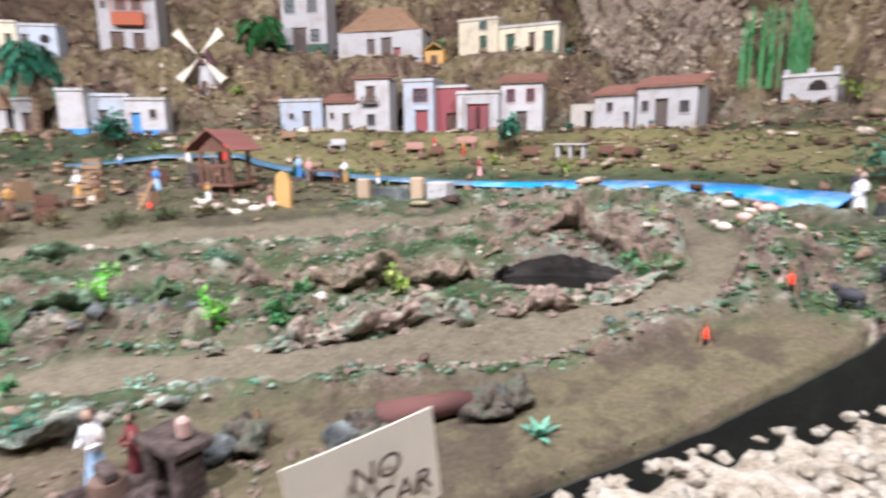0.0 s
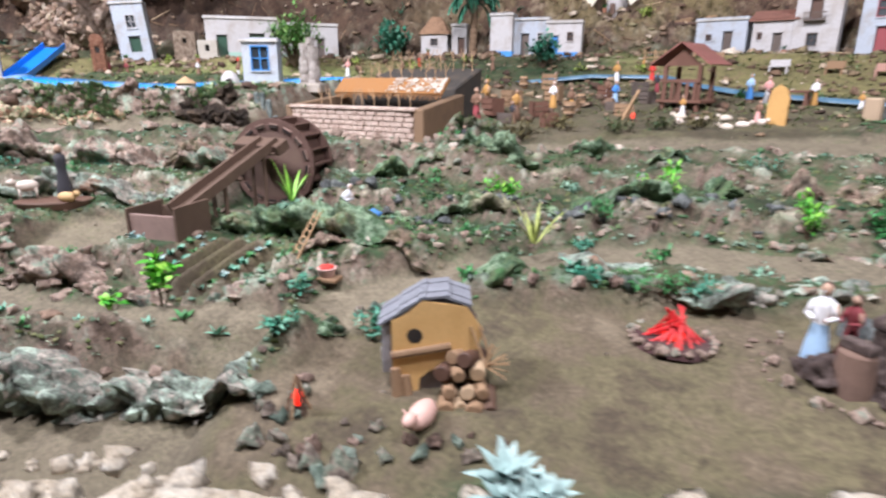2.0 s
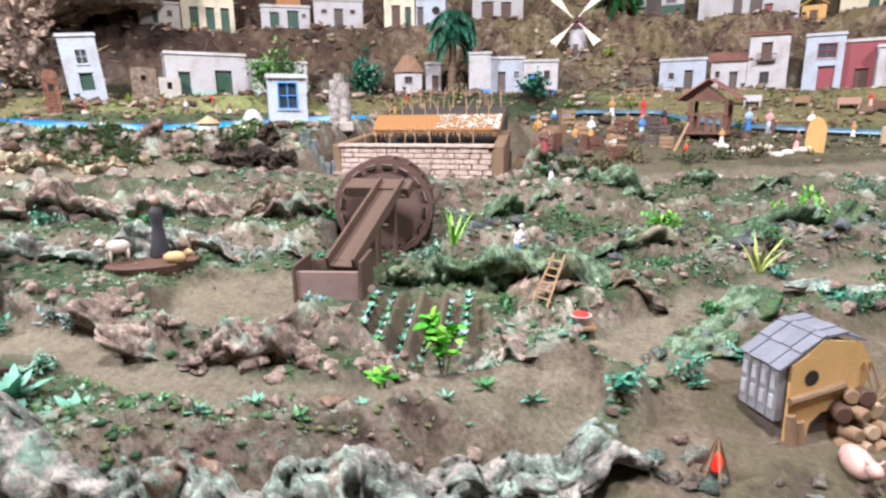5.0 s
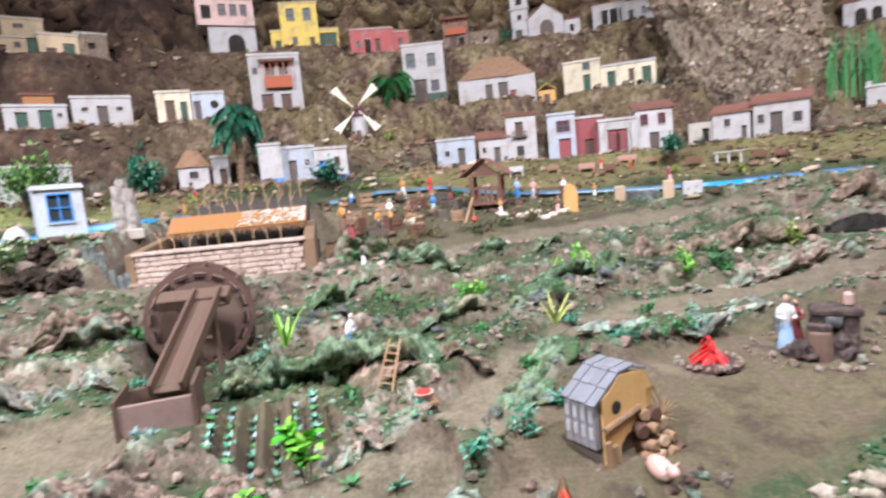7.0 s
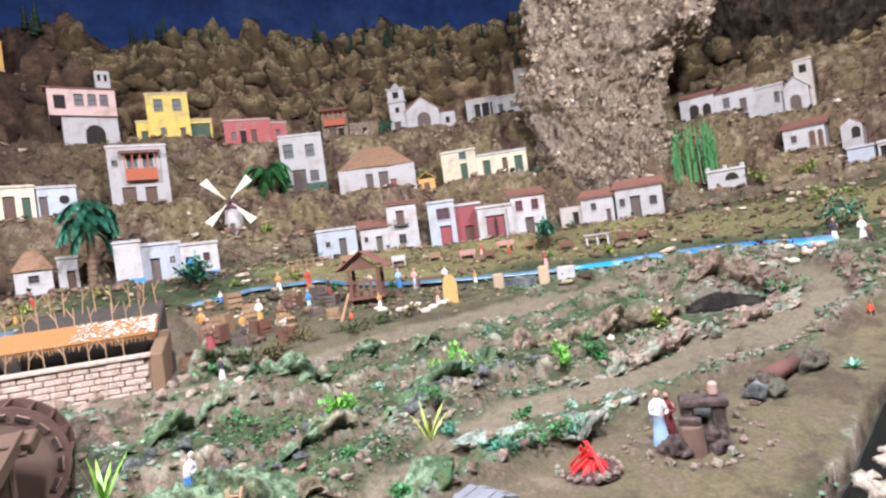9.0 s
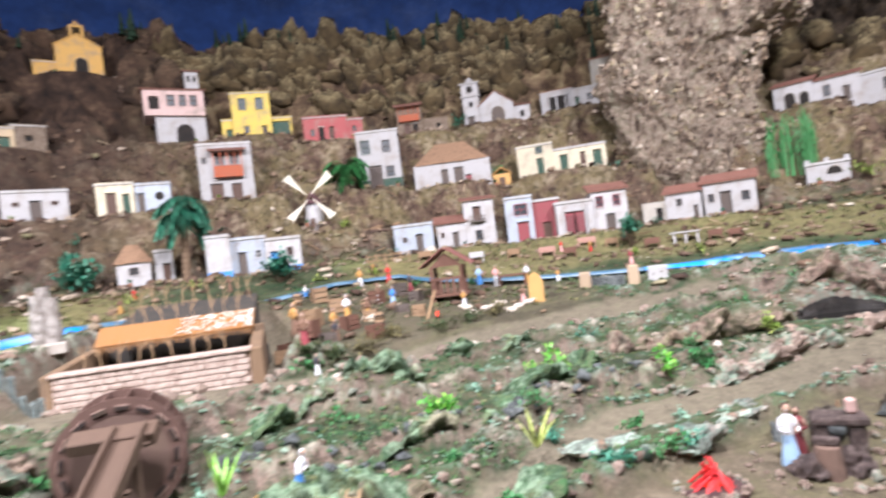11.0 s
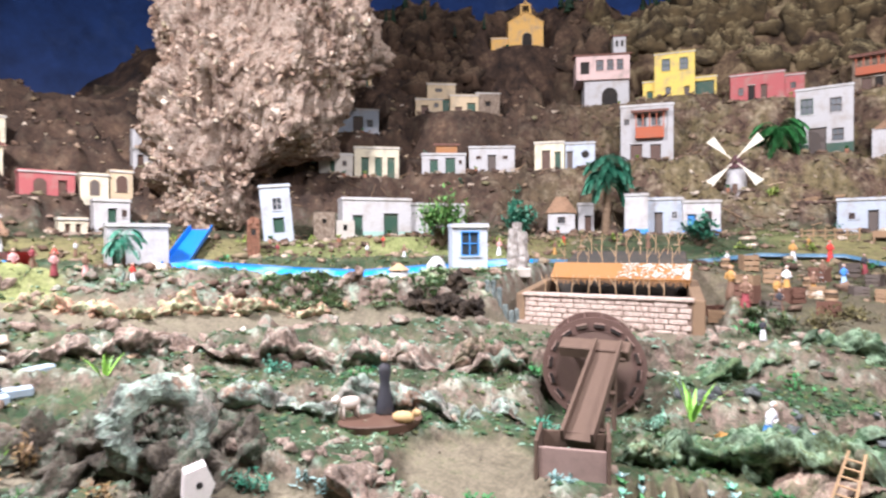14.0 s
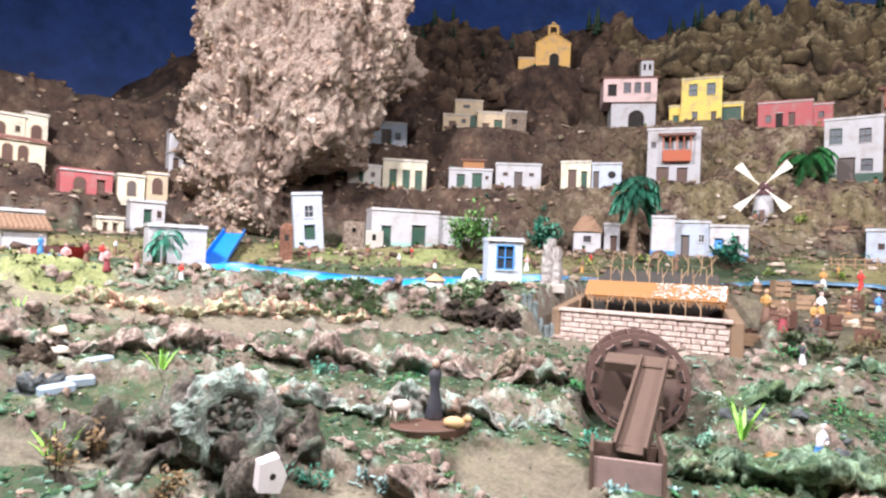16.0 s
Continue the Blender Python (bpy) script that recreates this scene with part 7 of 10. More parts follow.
shrub(-1.50, 2.50, 0.16, 0.14, 520, PALM, 103, "dark green round shrub before the blue-based house", 0.026, 1.62, False, "tree", 0.3)
shrub(-0.98, 3.12, 0.10, 0.14, 200, PALM, 104, "dark green bush beside the white house", 0.02)
shrub(-0.34, 3.75, 0.12, 0.15, 200, MIDGREEN, 105, "green bush behind the thatched cottage", 0.022)
shrub(-1.30, 3.18, 0.07, 0.09, 90, YELLOWGREEN, 106, "yellow-green bush by the windmill", 0.018)
shrub(0.14, 2.66, 0.19, 0.12, 480, PALM, 107, "dark leafy tree before the red porch house", 0.024, 1.58, False, "tree", 0.35)
shrub(-2.9, 3.5, 0.10, 0.10, 90, PALM, 108, "dark shrub in the shade of the hill", 0.02)
shrub(-0.52, 4.2, 0.14, 0.12, 150, PALM, 109, "dark green bush beside the white church", 0.022)
shrub(1.16, 2.02, 0.13, 0.22, 320, PALM, 110, "dark green thicket at the end of the river", 0.02)
shrub(1.72, 2.85, 0.10, 0.14, 160, YELLOWGREEN, 111, "yellow-green bush below the white houses", 0.02)
shrub(1.52, 2.92, 0.08, 0.17, 160, YELLOWGREEN, 112, "yellow-green bush on the grassy slope", 0.02)
shrub(1.45, 2.40, 0.10, 0.3, 320, YELLOWGREEN, 113, "pale blossoming hedge below the houses", 0.016)
shrub(-2.55, 0.10, 0.10, 0.10, 160, YELLOWGREEN, 114, "pale round bush on the far bank", 0.014)
rnd = random.Random(404)
for k in range(46):
    a = math.radians(-28 + 100 * ((k * 0.618) % 1))
    r = (2.45, 2.75, 3.3, 3.75)[k % 4] + rnd.uniform(-0.08, 0.08)
    x, y = -0.8 - math.sin(a) * r, -0.1 + math.cos(a) * r
    if all(math.hypot(x - q[0], y - q[1]) > q[2] * 0.8 for q in SITES.values()):
        shrub(x, y, rnd.uniform(0.03, 0.075), rnd.uniform(0.05, 0.12), 70, (MIDGREEN, YELLOWGREEN, PALM, TEAL)[k % 4], 420 + k, "small green bush on the village slope", 0.015)
for k, (x, y, h_, w_, m_) in enumerate([(-1.00, 1.47, 0.055, 0.13, "a"), (-0.93, 1.56, 0.05, 0.10, "a"), (-0.80, 1.63, 0.045, 0.13, "b"), (-0.70, 1.68, 0.04, 0.10, "b"), (-1.07, 1.42, 0.05, 0.08, "b"), (-0.62, 1.74, 0.04, 0.09, "a"), (-1.12, 1.40, 0.045, 0.07, "b")]):
    shrub(x, y, h_, w_, 260, leafy("olive_brown_leaves", [(0.0, (0.05, 0.045, 0.015)), (0.6, (0.13, 0.11, 0.04)), (1.0, (0.22, 0.19, 0.08))]) if m_ == "a" else leafy("dark_olive_leaves", [(0.0, (0.02, 0.05, 0.015)), (0.6, (0.06, 0.09, 0.03)), (1.0, (0.13, 0.16, 0.06))]), 470 + k, "dark olive bush at the edge of the yard", 0.011)
for k, (x, y) in enumerate([(-1.47, 0.28), (-1.36, 0.50), (-1.62, 0.30), (-1.30, 0.68), (-0.78, 0.92), (-0.60, 1.02), (-0.32, 1.06), (-0.43, 0.90), (-0.88, 0.62), (-1.20, 0.86), (-1.75, 0.66), (-1.9, 0.55), (-0.72, 1.22), (-0.18, 1.34), (0.42, 1.66)]):
    shrub(x, y, 0.022 + 0.01 * (k % 3), 0.05 + 0.012 * (k % 4), 150, (leafy("mint_leaves", [(0.0, (0.10, 0.28, 0.18)), (0.6, (0.22, 0.42, 0.30)), (1.0, (0.38, 0.55, 0.42))]), MIDGREEN, TEAL)[k % 3], 520 + k, "low clump of mint green leaves on the terrace", 0.009)
# reeds beside the right-hand rock
reed = thing("reed_clump", pose(1.25, 3.16, smooth_top(1.25, 3.16) - 0.02), "clump of tall green reeds against the rock", "reeds")
rnd = random.Random(8)
for k in range(46):
    bm = bmesh.new()
    x, y, h_ = rnd.uniform(-0.15, 0.15), rnd.uniform(-0.05, 0.05), rnd.uniform(0.16, 0.36)
    rod(bm, (x, y, 0), (x + rnd.uniform(-0.012, 0.012), y, h_), 0.004, 0.0025, 5)
    for j in range(3):
        leaf(bm, (x, y, h_ * rnd.uniform(0.3, 0.95)), (rnd.uniform(-1, 1), rnd.uniform(-0.6, 0.6), 1.6), 0.07, 0.010, 0.5)
    part("reed", bm, MIDGREEN, reed)
# moss tufts on the two rocks
shrub(1.08, 3.24, 0.13, 0.10, 120, MIDGREEN, 121, "green moss tuft growing on the rock", 0.022, 2.55)
# succulents on the stone coping
rnd = random.Random(66)
for cx, cy, n in ((0.006, 0.578, 5), (-0.345, 0.368, 5)):
    for k in range(n):
        rosette(cx + rnd.uniform(-0.022, 0.022), cy + rnd.uniform(-0.015, 0.015), rnd.uniform(0.018, 0.027), 13, SILVER, 10 * n + k, "silvery blue succulent rooted in the stone coping", 1.322, rnd.uniform(0.002, 0.010))
rosette(0.27, 1.02, 0.03, 12, TEAL, 5, "small teal succulent on the brown plain")
rosette(-1.42, 0.22, 0.045, 14, TEAL, 6, "pale green aloe with pointed leaves")
rosette(-1.34, 0.24, 0.04, 12, TEAL, 7, "small teal aloe with pointed leaves")

rnd = random.Random(640)
for k in range(9):
    f = (k + rnd.random()) / 9
    x, y = -1.33 + 0.5 * f + rnd.uniform(-0.02, 0.02), 0.19 + 0.34 * f + rnd.uniform(-0.02, 0.02)
    rosette(x, y, rnd.uniform(0.014, 0.024), 9, (TEAL, MIDGREEN, TEAL)[k % 3], 30 + k, "small pale green succulent on the stony bank")

# ---- the water wheel and its flume ----
IRON = paint("rusty_brown_wood", (0.12, 0.065, 0.05), 0.75, 0.45, (0.05, 0.025, 0.02), 45, 0.6)
PLANK = paint("flume_planks", (0.115, 0.07, 0.048), 0.8, 0.4, (0.07, 0.04, 0.03), 60, 0.6)
wheel_at = Vector((-1.375, 0.985, 1.375))
wheel = thing("water_mill", pose(*wheel_at, 0, 0, 24), "large rusty brown water wheel with paddles", "water wheel")
R, W = 0.106, 0.052


def ring(bm, r0, r1, y0, y1, n=40):
    rows = []
    for k in range(n):
        a = 2 * math.pi * k / n
        rows.append([bm.verts.new((r * math.cos(a), y, r * math.sin(a))) for r, y in ((r0, y0), (r1, y0), (r1, y1), (r0, y1))])
    for k in range(n):
        p, q = rows[k], rows[(k + 1) % n]
        for i in range(4):
            bm.faces.new((p[i], q[i], q[(i + 1) % 4], p[(i + 1) % 4]))
    bmesh.ops.recalc_face_normals(bm, faces=bm.faces[:])


for y0 in (-W, W - 0.008):
    bm = bmesh.new()
    ring(bm, R * 0.74, R, y0, y0 + 0.008)
    part("rim_ring", bm, IRON, wheel)
bm = bmesh.new()
ring(bm, R * 0.80, R * 0.83, -W + 0.008, W - 0.008)
part("drum", bm, IRON, wheel)
for k in range(18):
    a = 2 * math.pi * k / 18
    bm = boxed(R * 0.83, R * 1.0, -W + 0.009, W - 0.009, -0.002, 0.002)
    bmesh.ops.rotate(bm, verts=bm.verts[:], cent=(0, 0, 0), matrix=Matrix.Rotation(a, 3, "Y"))
    part("paddle", bm, IRON, wheel)
for k in range(8):
    a = math.pi * k / 4
    bm = boxed(0.012, R * 0.76, -W + 0.002, -W + 0.009, -0.005, 0.005)
    bmesh.ops.rotate(bm, verts=bm.verts[:], cent=(0, 0, 0), matrix=Matrix.Rotation(a, 3, "Y"))
    part("spoke", bm, IRON, wheel)
bm = bmesh.new()
rod(bm, (0, -W - 0.02, 0), (0, W + 0.02, 0), 0.014, n=14)
part("axle", bm, IRON, wheel)
for k in range(16):
    a = math.pi * (k + 0.3) / 8
    for name, mat, r0, r1 in (("slot", paint("slot_shadow", (0.02, 0.012, 0.01), 0.9), 0.80, 0.87), ("slot_lip", paint("worn_lip", (0.34, 0.22, 0.18), 0.7), 0.872, 0.89)):
        bm = boxed(R * r0, R * r1, -W - 0.0035, -W + 0.001, -0.011, 0.011, 0.0008)
        bmesh.ops.rotate(bm, verts=bm.verts[:], cent=(0, 0, 0), matrix=Matrix.Rotation(a, 3, "Y"))
        part(name, bm, mat, wheel)
bm = bmesh.new()
rod(bm, (0, -W + 0.003, 0), (0, -W + 0.001, 0), R * 0.75, n=36)
part("side_board", bm, paint("dark_wheel_boards", (0.13, 0.078, 0.062), 0.8, 0.4), wheel)

flume = thing("flume", Matrix(), "long sloping wooden water flume with raised sides", "flume")
a, b = Vector((-1.310, 0.905, 1.432)), Vector((-1.268, 0.655, 1.322))
turn = (b - a).to_track_quat("Y", "Z").to_matrix().to_4x4()
L = (b - a).length
m = Matrix.Translation(a) @ turn
for name, q in (("floor_board", (-0.021, 0.021, 0, L, -0.004, 0.0)), ("side_board", (-0.027, -0.0212, 0, L, -0.006, 0.016)), ("side_board", (0.0212, 0.027, 0, L, -0.006, 0.016))):
    bm = boxed(*q, 0.0008)
    bm.transform(m)
    part(name, bm, PLANK, flume)
bm = boxed(-0.042, 0.095, -0.012, 0.026, -0.018, 0.006, 0.002)
bm.transform(m)
part("head_box", bm, PLANK, flume)
for f in (0.12, 0.5, 0.86):
    bm = boxed(-0.036, 0.036, L * f - 0.004, L * f + 0.004, -0.011, -0.0062)
    bm.transform(m)
    part("cross_bar", bm, PLANK, flume)
for f, w in ((0.18, -0.018), (0.18, 0.018), (0.62, -0.018), (0.62, 0.018)):
    p = m @ Vector((w, L * f, -0.007))
    bm = bmesh.new()
    rod(bm, (p.x, p.y, top(p.x, p.y) - 0.02), p, 0.005, n=6)
    part("leg", bm, PLANK, flume)
trough = thing("water_trough", pose(-1.262, 0.625, 1.285, 0, 0, 22), "open wooden trough below the flume", "trough")
TROUGH = paint("trough_boards", (0.30, 0.20, 0.17), 0.75, 0.4, (0.12, 0.08, 0.07), 50)
for name, q in (("front_board", (-0.05, 0.05, -0.035, -0.029, -0.002, 0.045)), ("back_board", (-0.05, 0.05, 0.045, 0.051, -0.02, 0.045)), ("end_board", (-0.056, -0.0502, -0.038, 0.056, -0.006, 0.055)), ("end_board", (0.0502, 0.056, -0.038, 0.056, -0.006, 0.062)), ("bottom_board", (-0.05, 0.05, -0.029, 0.045, -0.012, -0.006))):
    part(name, boxed(*q, 0.001), TROUGH if name == "front_board" else PLANK, trough)

# ---- the stone washing tank with its trellis ----
PALEBRICK = mottled("pale_pink_brick", [(0.3, (0.36, 0.25, 0.20)), (0.5, (0.58, 0.45, 0.38)), (0.7, (0.70, 0.58, 0.50))], 60, 0.9, 0.8, 0.003)
MORTAR = paint("dark_mortar", (0.22, 0.155, 0.12), 0.95, 0.3)
STRAW = paint("orange_straw", (0.36, 0.17, 0.06), 0.85, 0.4, (0.35, 0.14, 0.03), 80, 0.8)
SOILBED = paint("dark_garden_bed", (0.045, 0.04, 0.035), 0.95, 0.3)
tx = Vector((0.95, 0.145, 0)).normalized()
tank_m = Matrix.Translation((-1.475, 1.30, 1.405)) @ Matrix.Rotation(math.atan2(tx.y, tx.x), 4, "Z")
tank = thing("terraced_bed", tank_m, "walled garden terrace of pale bricks with a straw-roofed trellis", "garden terrace")
wall = part("front_wall", boxed(-0.222, 0.222, 0.004, 0.03, -0.04, 0.078), MORTAR, tank)
base_brick = {}
rnd = random.Random(4)
for r in range(6):
    x = -0.222 - (0.02 if r % 2 else 0)
    while x < 0.21:
        w = rnd.uniform(0.03, 0.05)
        x0, x1 = max(x, -0.222), min(x + w - 0.0025, 0.222)
        if x1 - x0 > 0.008:
            key = round((x1 - x0) / 0.004)
            if key not in base_brick:
                base_brick[key] = finish(boxed(-key * 0.002, key * 0.002, 0, 0.008, 0, 0.0125, 0.0015), "brick", PALEBRICK)
            ob = new("brick", base_brick[key])
            ob.parent = wall
            ob.location = ((x0 + x1) / 2, -0.001 + rnd.uniform(-0.0012, 0.0012), -0.010 + r * 0.0148)
        x += w
part("coping", boxed(-0.228, 0.228, -0.006, 0.034, 0.0785, 0.088, 0.002), PALEBRICK, tank)
for name, x0, x1 in (("side_wall", -0.25, -0.223), ("side_wall", 0.223, 0.255)):
    bm = boxed(x0, x1, 0.0, 0.32, -0.04, 0.085, 0.003)
    for v in bm.verts:
        v.co.z += 0.10 * max(0.0, v.co.y)
        v.co.x -= 0.13 * v.co.y if v.co.x > 0 else 0
    part(name, bm, paint("ochre_side_wall", (0.23, 0.145, 0.085), 0.9, 0.7, (0.11, 0.075, 0.05), 40, 0.8), tank)
part("bed", boxed(-0.222, 0.222, 0.0305, 0.30, 0.0, 0.055), SOILBED, tank)
bm = boxed(-0.222, 0.19, 0.301, 0.56, -0.02, 0.135, 0.004)
for v in bm.verts:
    if v.co.y > 0.4:
        v.co.z += 0.065
        v.co.x -= 0.03 if v.co.x > 0 else 0
part("upper_bed", bm, SOILBED, tank)
roof = bmesh.new()
box(roof, -0.205, 0.205, -0.034, 0.034, -0.004, 0.004, pose(0, 0.215, 0.142, 42))
for k in range(60):
    x = -0.2 + 0.4 * k / 59
    rod(roof, (x, 0.19, 0.120), (x + rnd.uniform(-0.004, 0.004), 0.186, 0.118 - rnd.uniform(0.006, 0.018)), 0.002, 0.001, 4)
part("straw_roof", roof, STRAW, tank, "orange straw matting roof")
bm = bmesh.new()
for k in range(260):
    x, y = 0.2 - 0.2 * rnd.random() ** 1.6, rnd.uniform(-0.03, 0.03)
    ball(bm, (x, 0.215 + y * 0.74 - 0.0045, 0.147 + y * 0.67), rnd.uniform(0.002, 0.0045), (1.2, 1.0, 0.6))
part("pebble_layer", bm, paint("white_pebble", (0.75, 0.70, 0.62), 0.8), tank)
for k in range(9):
    x = -0.20 + 0.043 * k + rnd.uniform(-0.008, 0.008)
    for y, z0, z1 in ((0.11, 0.055, 0.135), (0.33, 0.135, 0.215), (0.52, 0.185, 0.265)):
        bm = bmesh.new()
        t_ = Vector((x + rnd.uniform(-0.012, 0.012), y, z1))
        rod(bm, (x, y, z0 - 0.005), t_, 0.0019, 0.0012, 5)
        rod(bm, Vector((x, y, z0)).lerp(t_, 0.6), t_ + Vector((rnd.choice((-1, 1)) * 0.02, 0.004, 0.0)), 0.0016, 0.001, 4)
        part("trellis_stick", bm, paint("pale_sticks", (0.42, 0.27, 0.15), 0.9), tank)

# ---- the toy mill with the pig ----
MILLYELLOW = paint("mill_yellow", (0.72, 0.45, 0.18), 0.8, 0.3, (0.45, 0.22, 0.05), 40)
SLATE = paint("grey_shingle", (0.20, 0.21, 0.24), 0.8, 0.3, (0.08, 0.08, 0.09), 60)
LOG = paint("split_log", (0.30, 0.19, 0.11), 0.85, 0.4, (0.16, 0.08, 0.04), 70, 0.6)
mill = thing("cork_sty", pose(-0.583, 0.587, 1.206, 0, 0, 38) @ Matrix.Diagonal((0.95, 0.72, 0.95, 1)), "yellow-fronted wooden sty with a grey shingle roof", "sty")


def prism(points, y0, y1):
    bm = bmesh.new()
    a, b = [bm.verts.new((x, y0, z)) for x, z in points], [bm.verts.new((x, y1, z)) for x, z in points]
    bm.faces.new(a)
    bm.faces.new(b[::-1])
    for i in range(len(points)):
        j = (i + 1) % len(points)
        bm.faces.new((a[j], a[i], b[i], b[j]))
    bmesh.ops.recalc_face_normals(bm, faces=bm.faces[:])
    return bm


front = part("front_panel", prism([(-0.048, 0.0), (-0.02, 0.0), (-0.016, 0.03), (-0.002, 0.042), (0.02, 0.045), (0.05, 0.05), (0.06, 0.095), (0.04, 0.125), (-0.012, 0.132), (-0.03, 0.116), (-0.05, 0.105)], -0.002, 0.003), MILLYELLOW, mill)
bm = bmesh.new()
rod(bm, (-0.022, -0.0025, 0.087), (-0.022, -0.001, 0.087), 0.0095, n=20)
part("round_hole", bm, DARK, front)
bm = bmesh.new()
rod(bm, (-0.05, -0.006, 0.062), (0.022, -0.006, 0.075), 0.0055, n=8)
part("beam", bm, LOG, front)
for k in range(9):
    ob = new("base_stone", OUTCROP[k % len(OUTCROP)])
    ob.parent = mill
    r = rnd.uniform(0.009, 0.016)
    ob.matrix_basis = pose(-0.058 - 0.004 * (k % 2), 0.004 + 0.0095 * k, 0.002, 0, 0, 47 * k) @ Matrix.Diagonal((r, r, r * 0.9, 1))
part("body", prism([(-0.05, 0.0), (0.055, 0.0), (0.056, 0.09), (0.038, 0.12), (-0.012, 0.127), (-0.03, 0.112), (-0.05, 0.10)], 0.0035, 0.075), GREYWOOD, mill)
for k in range(4):
    bm = boxed(-0.062, -0.0505, 0.004 + 0.019 * k, 0.021 + 0.019 * k, 0.035, 0.10, 0.001)
    board = part("side_board", bm, paint("pale_grey_board", (0.30, 0.29, 0.31), 0.85, 0.5), mill)
    for z_ in (0.050, 0.074):
        part("window", boxed(-0.0632, -0.0618, 0.008 + 0.019 * k, 0.017 + 0.019 * k, z_, z_ + 0.016), paint("pale_window", (0.52, 0.52, 0.56), 0.6, 0.3), board)
for row, (x0, z0, x1, z1) in enumerate(((-0.066, 0.100, -0.030, 0.122), (-0.040, 0.118, -0.008, 0.137), (-0.016, 0.134, 0.020, 0.138), (0.014, 0.137, 0.046, 0.126))):
    for k in range(4):
        way = Vector((x1 - x0, 0, z1 - z0))
        mm = Matrix.Translation(((x0 + x1) / 2, 0.008 + 0.021 * k, (z0 + z1) / 2 + 0.001 * (k % 2))) @ Matrix.Rotation(-math.atan2(way.z, way.x), 4, "Y")
        bm = boxed(-way.length / 2, way.length / 2, -0.0098, 0.0098, -0.0015, 0.0015)
        bm.transform(mm)
        part("shingle", bm, SLATE, mill)
heap = [(0.012 + 0.019 * i + 0.009 * (j % 2), 0.008 + 0.019 * j) for j in range(4) for i in range(4 - (j + 1) // 2)]
for k, (px, pz) in enumerate(heap):
    bm = bmesh.new()
    l, r = rnd.uniform(0.040, 0.062), rnd.uniform(0.0085, 0.0125)
    rod(bm, (0, 0, -l), (0, 0, 0), r, r * 0.9, 9)
    soften(bm, r * 0.15)
    bm.transform(pose(px + rnd.uniform(-0.004, 0.004), -0.056 + 0.010 * (pz / 0.02) + rnd.uniform(-0.008, 0.006), pz, 90 + rnd.uniform(-16, 10), rnd.uniform(-6, 6), rnd.uniform(-28, 22)))
    part("log", bm, (LOG, paint("pale_split_wood", (0.50, 0.36, 0.23), 0.85, 0.3), LOG, BROWN)[k % 4], mill)
for x, l in ((-0.042, 0.045), (-0.03, 0.036)):
    bm = bmesh.new()
    rod(bm, (x, -0.010, -0.006), (x - 0.004, -0.006, l), 0.008, 0.006, 8)
    part("log", bm, LOG, mill)
for k in range(16):
    bm = bmesh.new()
    a = rnd.uniform(-0.6, 1.3)
    rod(bm, (0.062, -0.014, 0.052), (0.062 + 0.03 * math.cos(a), -0.016 + rnd.uniform(-0.01, 0.01), 0.052 + 0.03 * math.sin(a)), 0.0009, 0.0006, 4)
    part("straw", bm, paint("pale_sticks", (0.42, 0.27, 0.15), 0.9), mill)
for x in (0.046, 0.056):
    bm = bmesh.new()
    rod(bm, (x, -0.004, 0.10), (x + 0.014, -0.012, 0.062), 0.0016, n=5)
    part("cord", bm, paint("pale_sticks", (0.42, 0.27, 0.15), 0.9), mill)


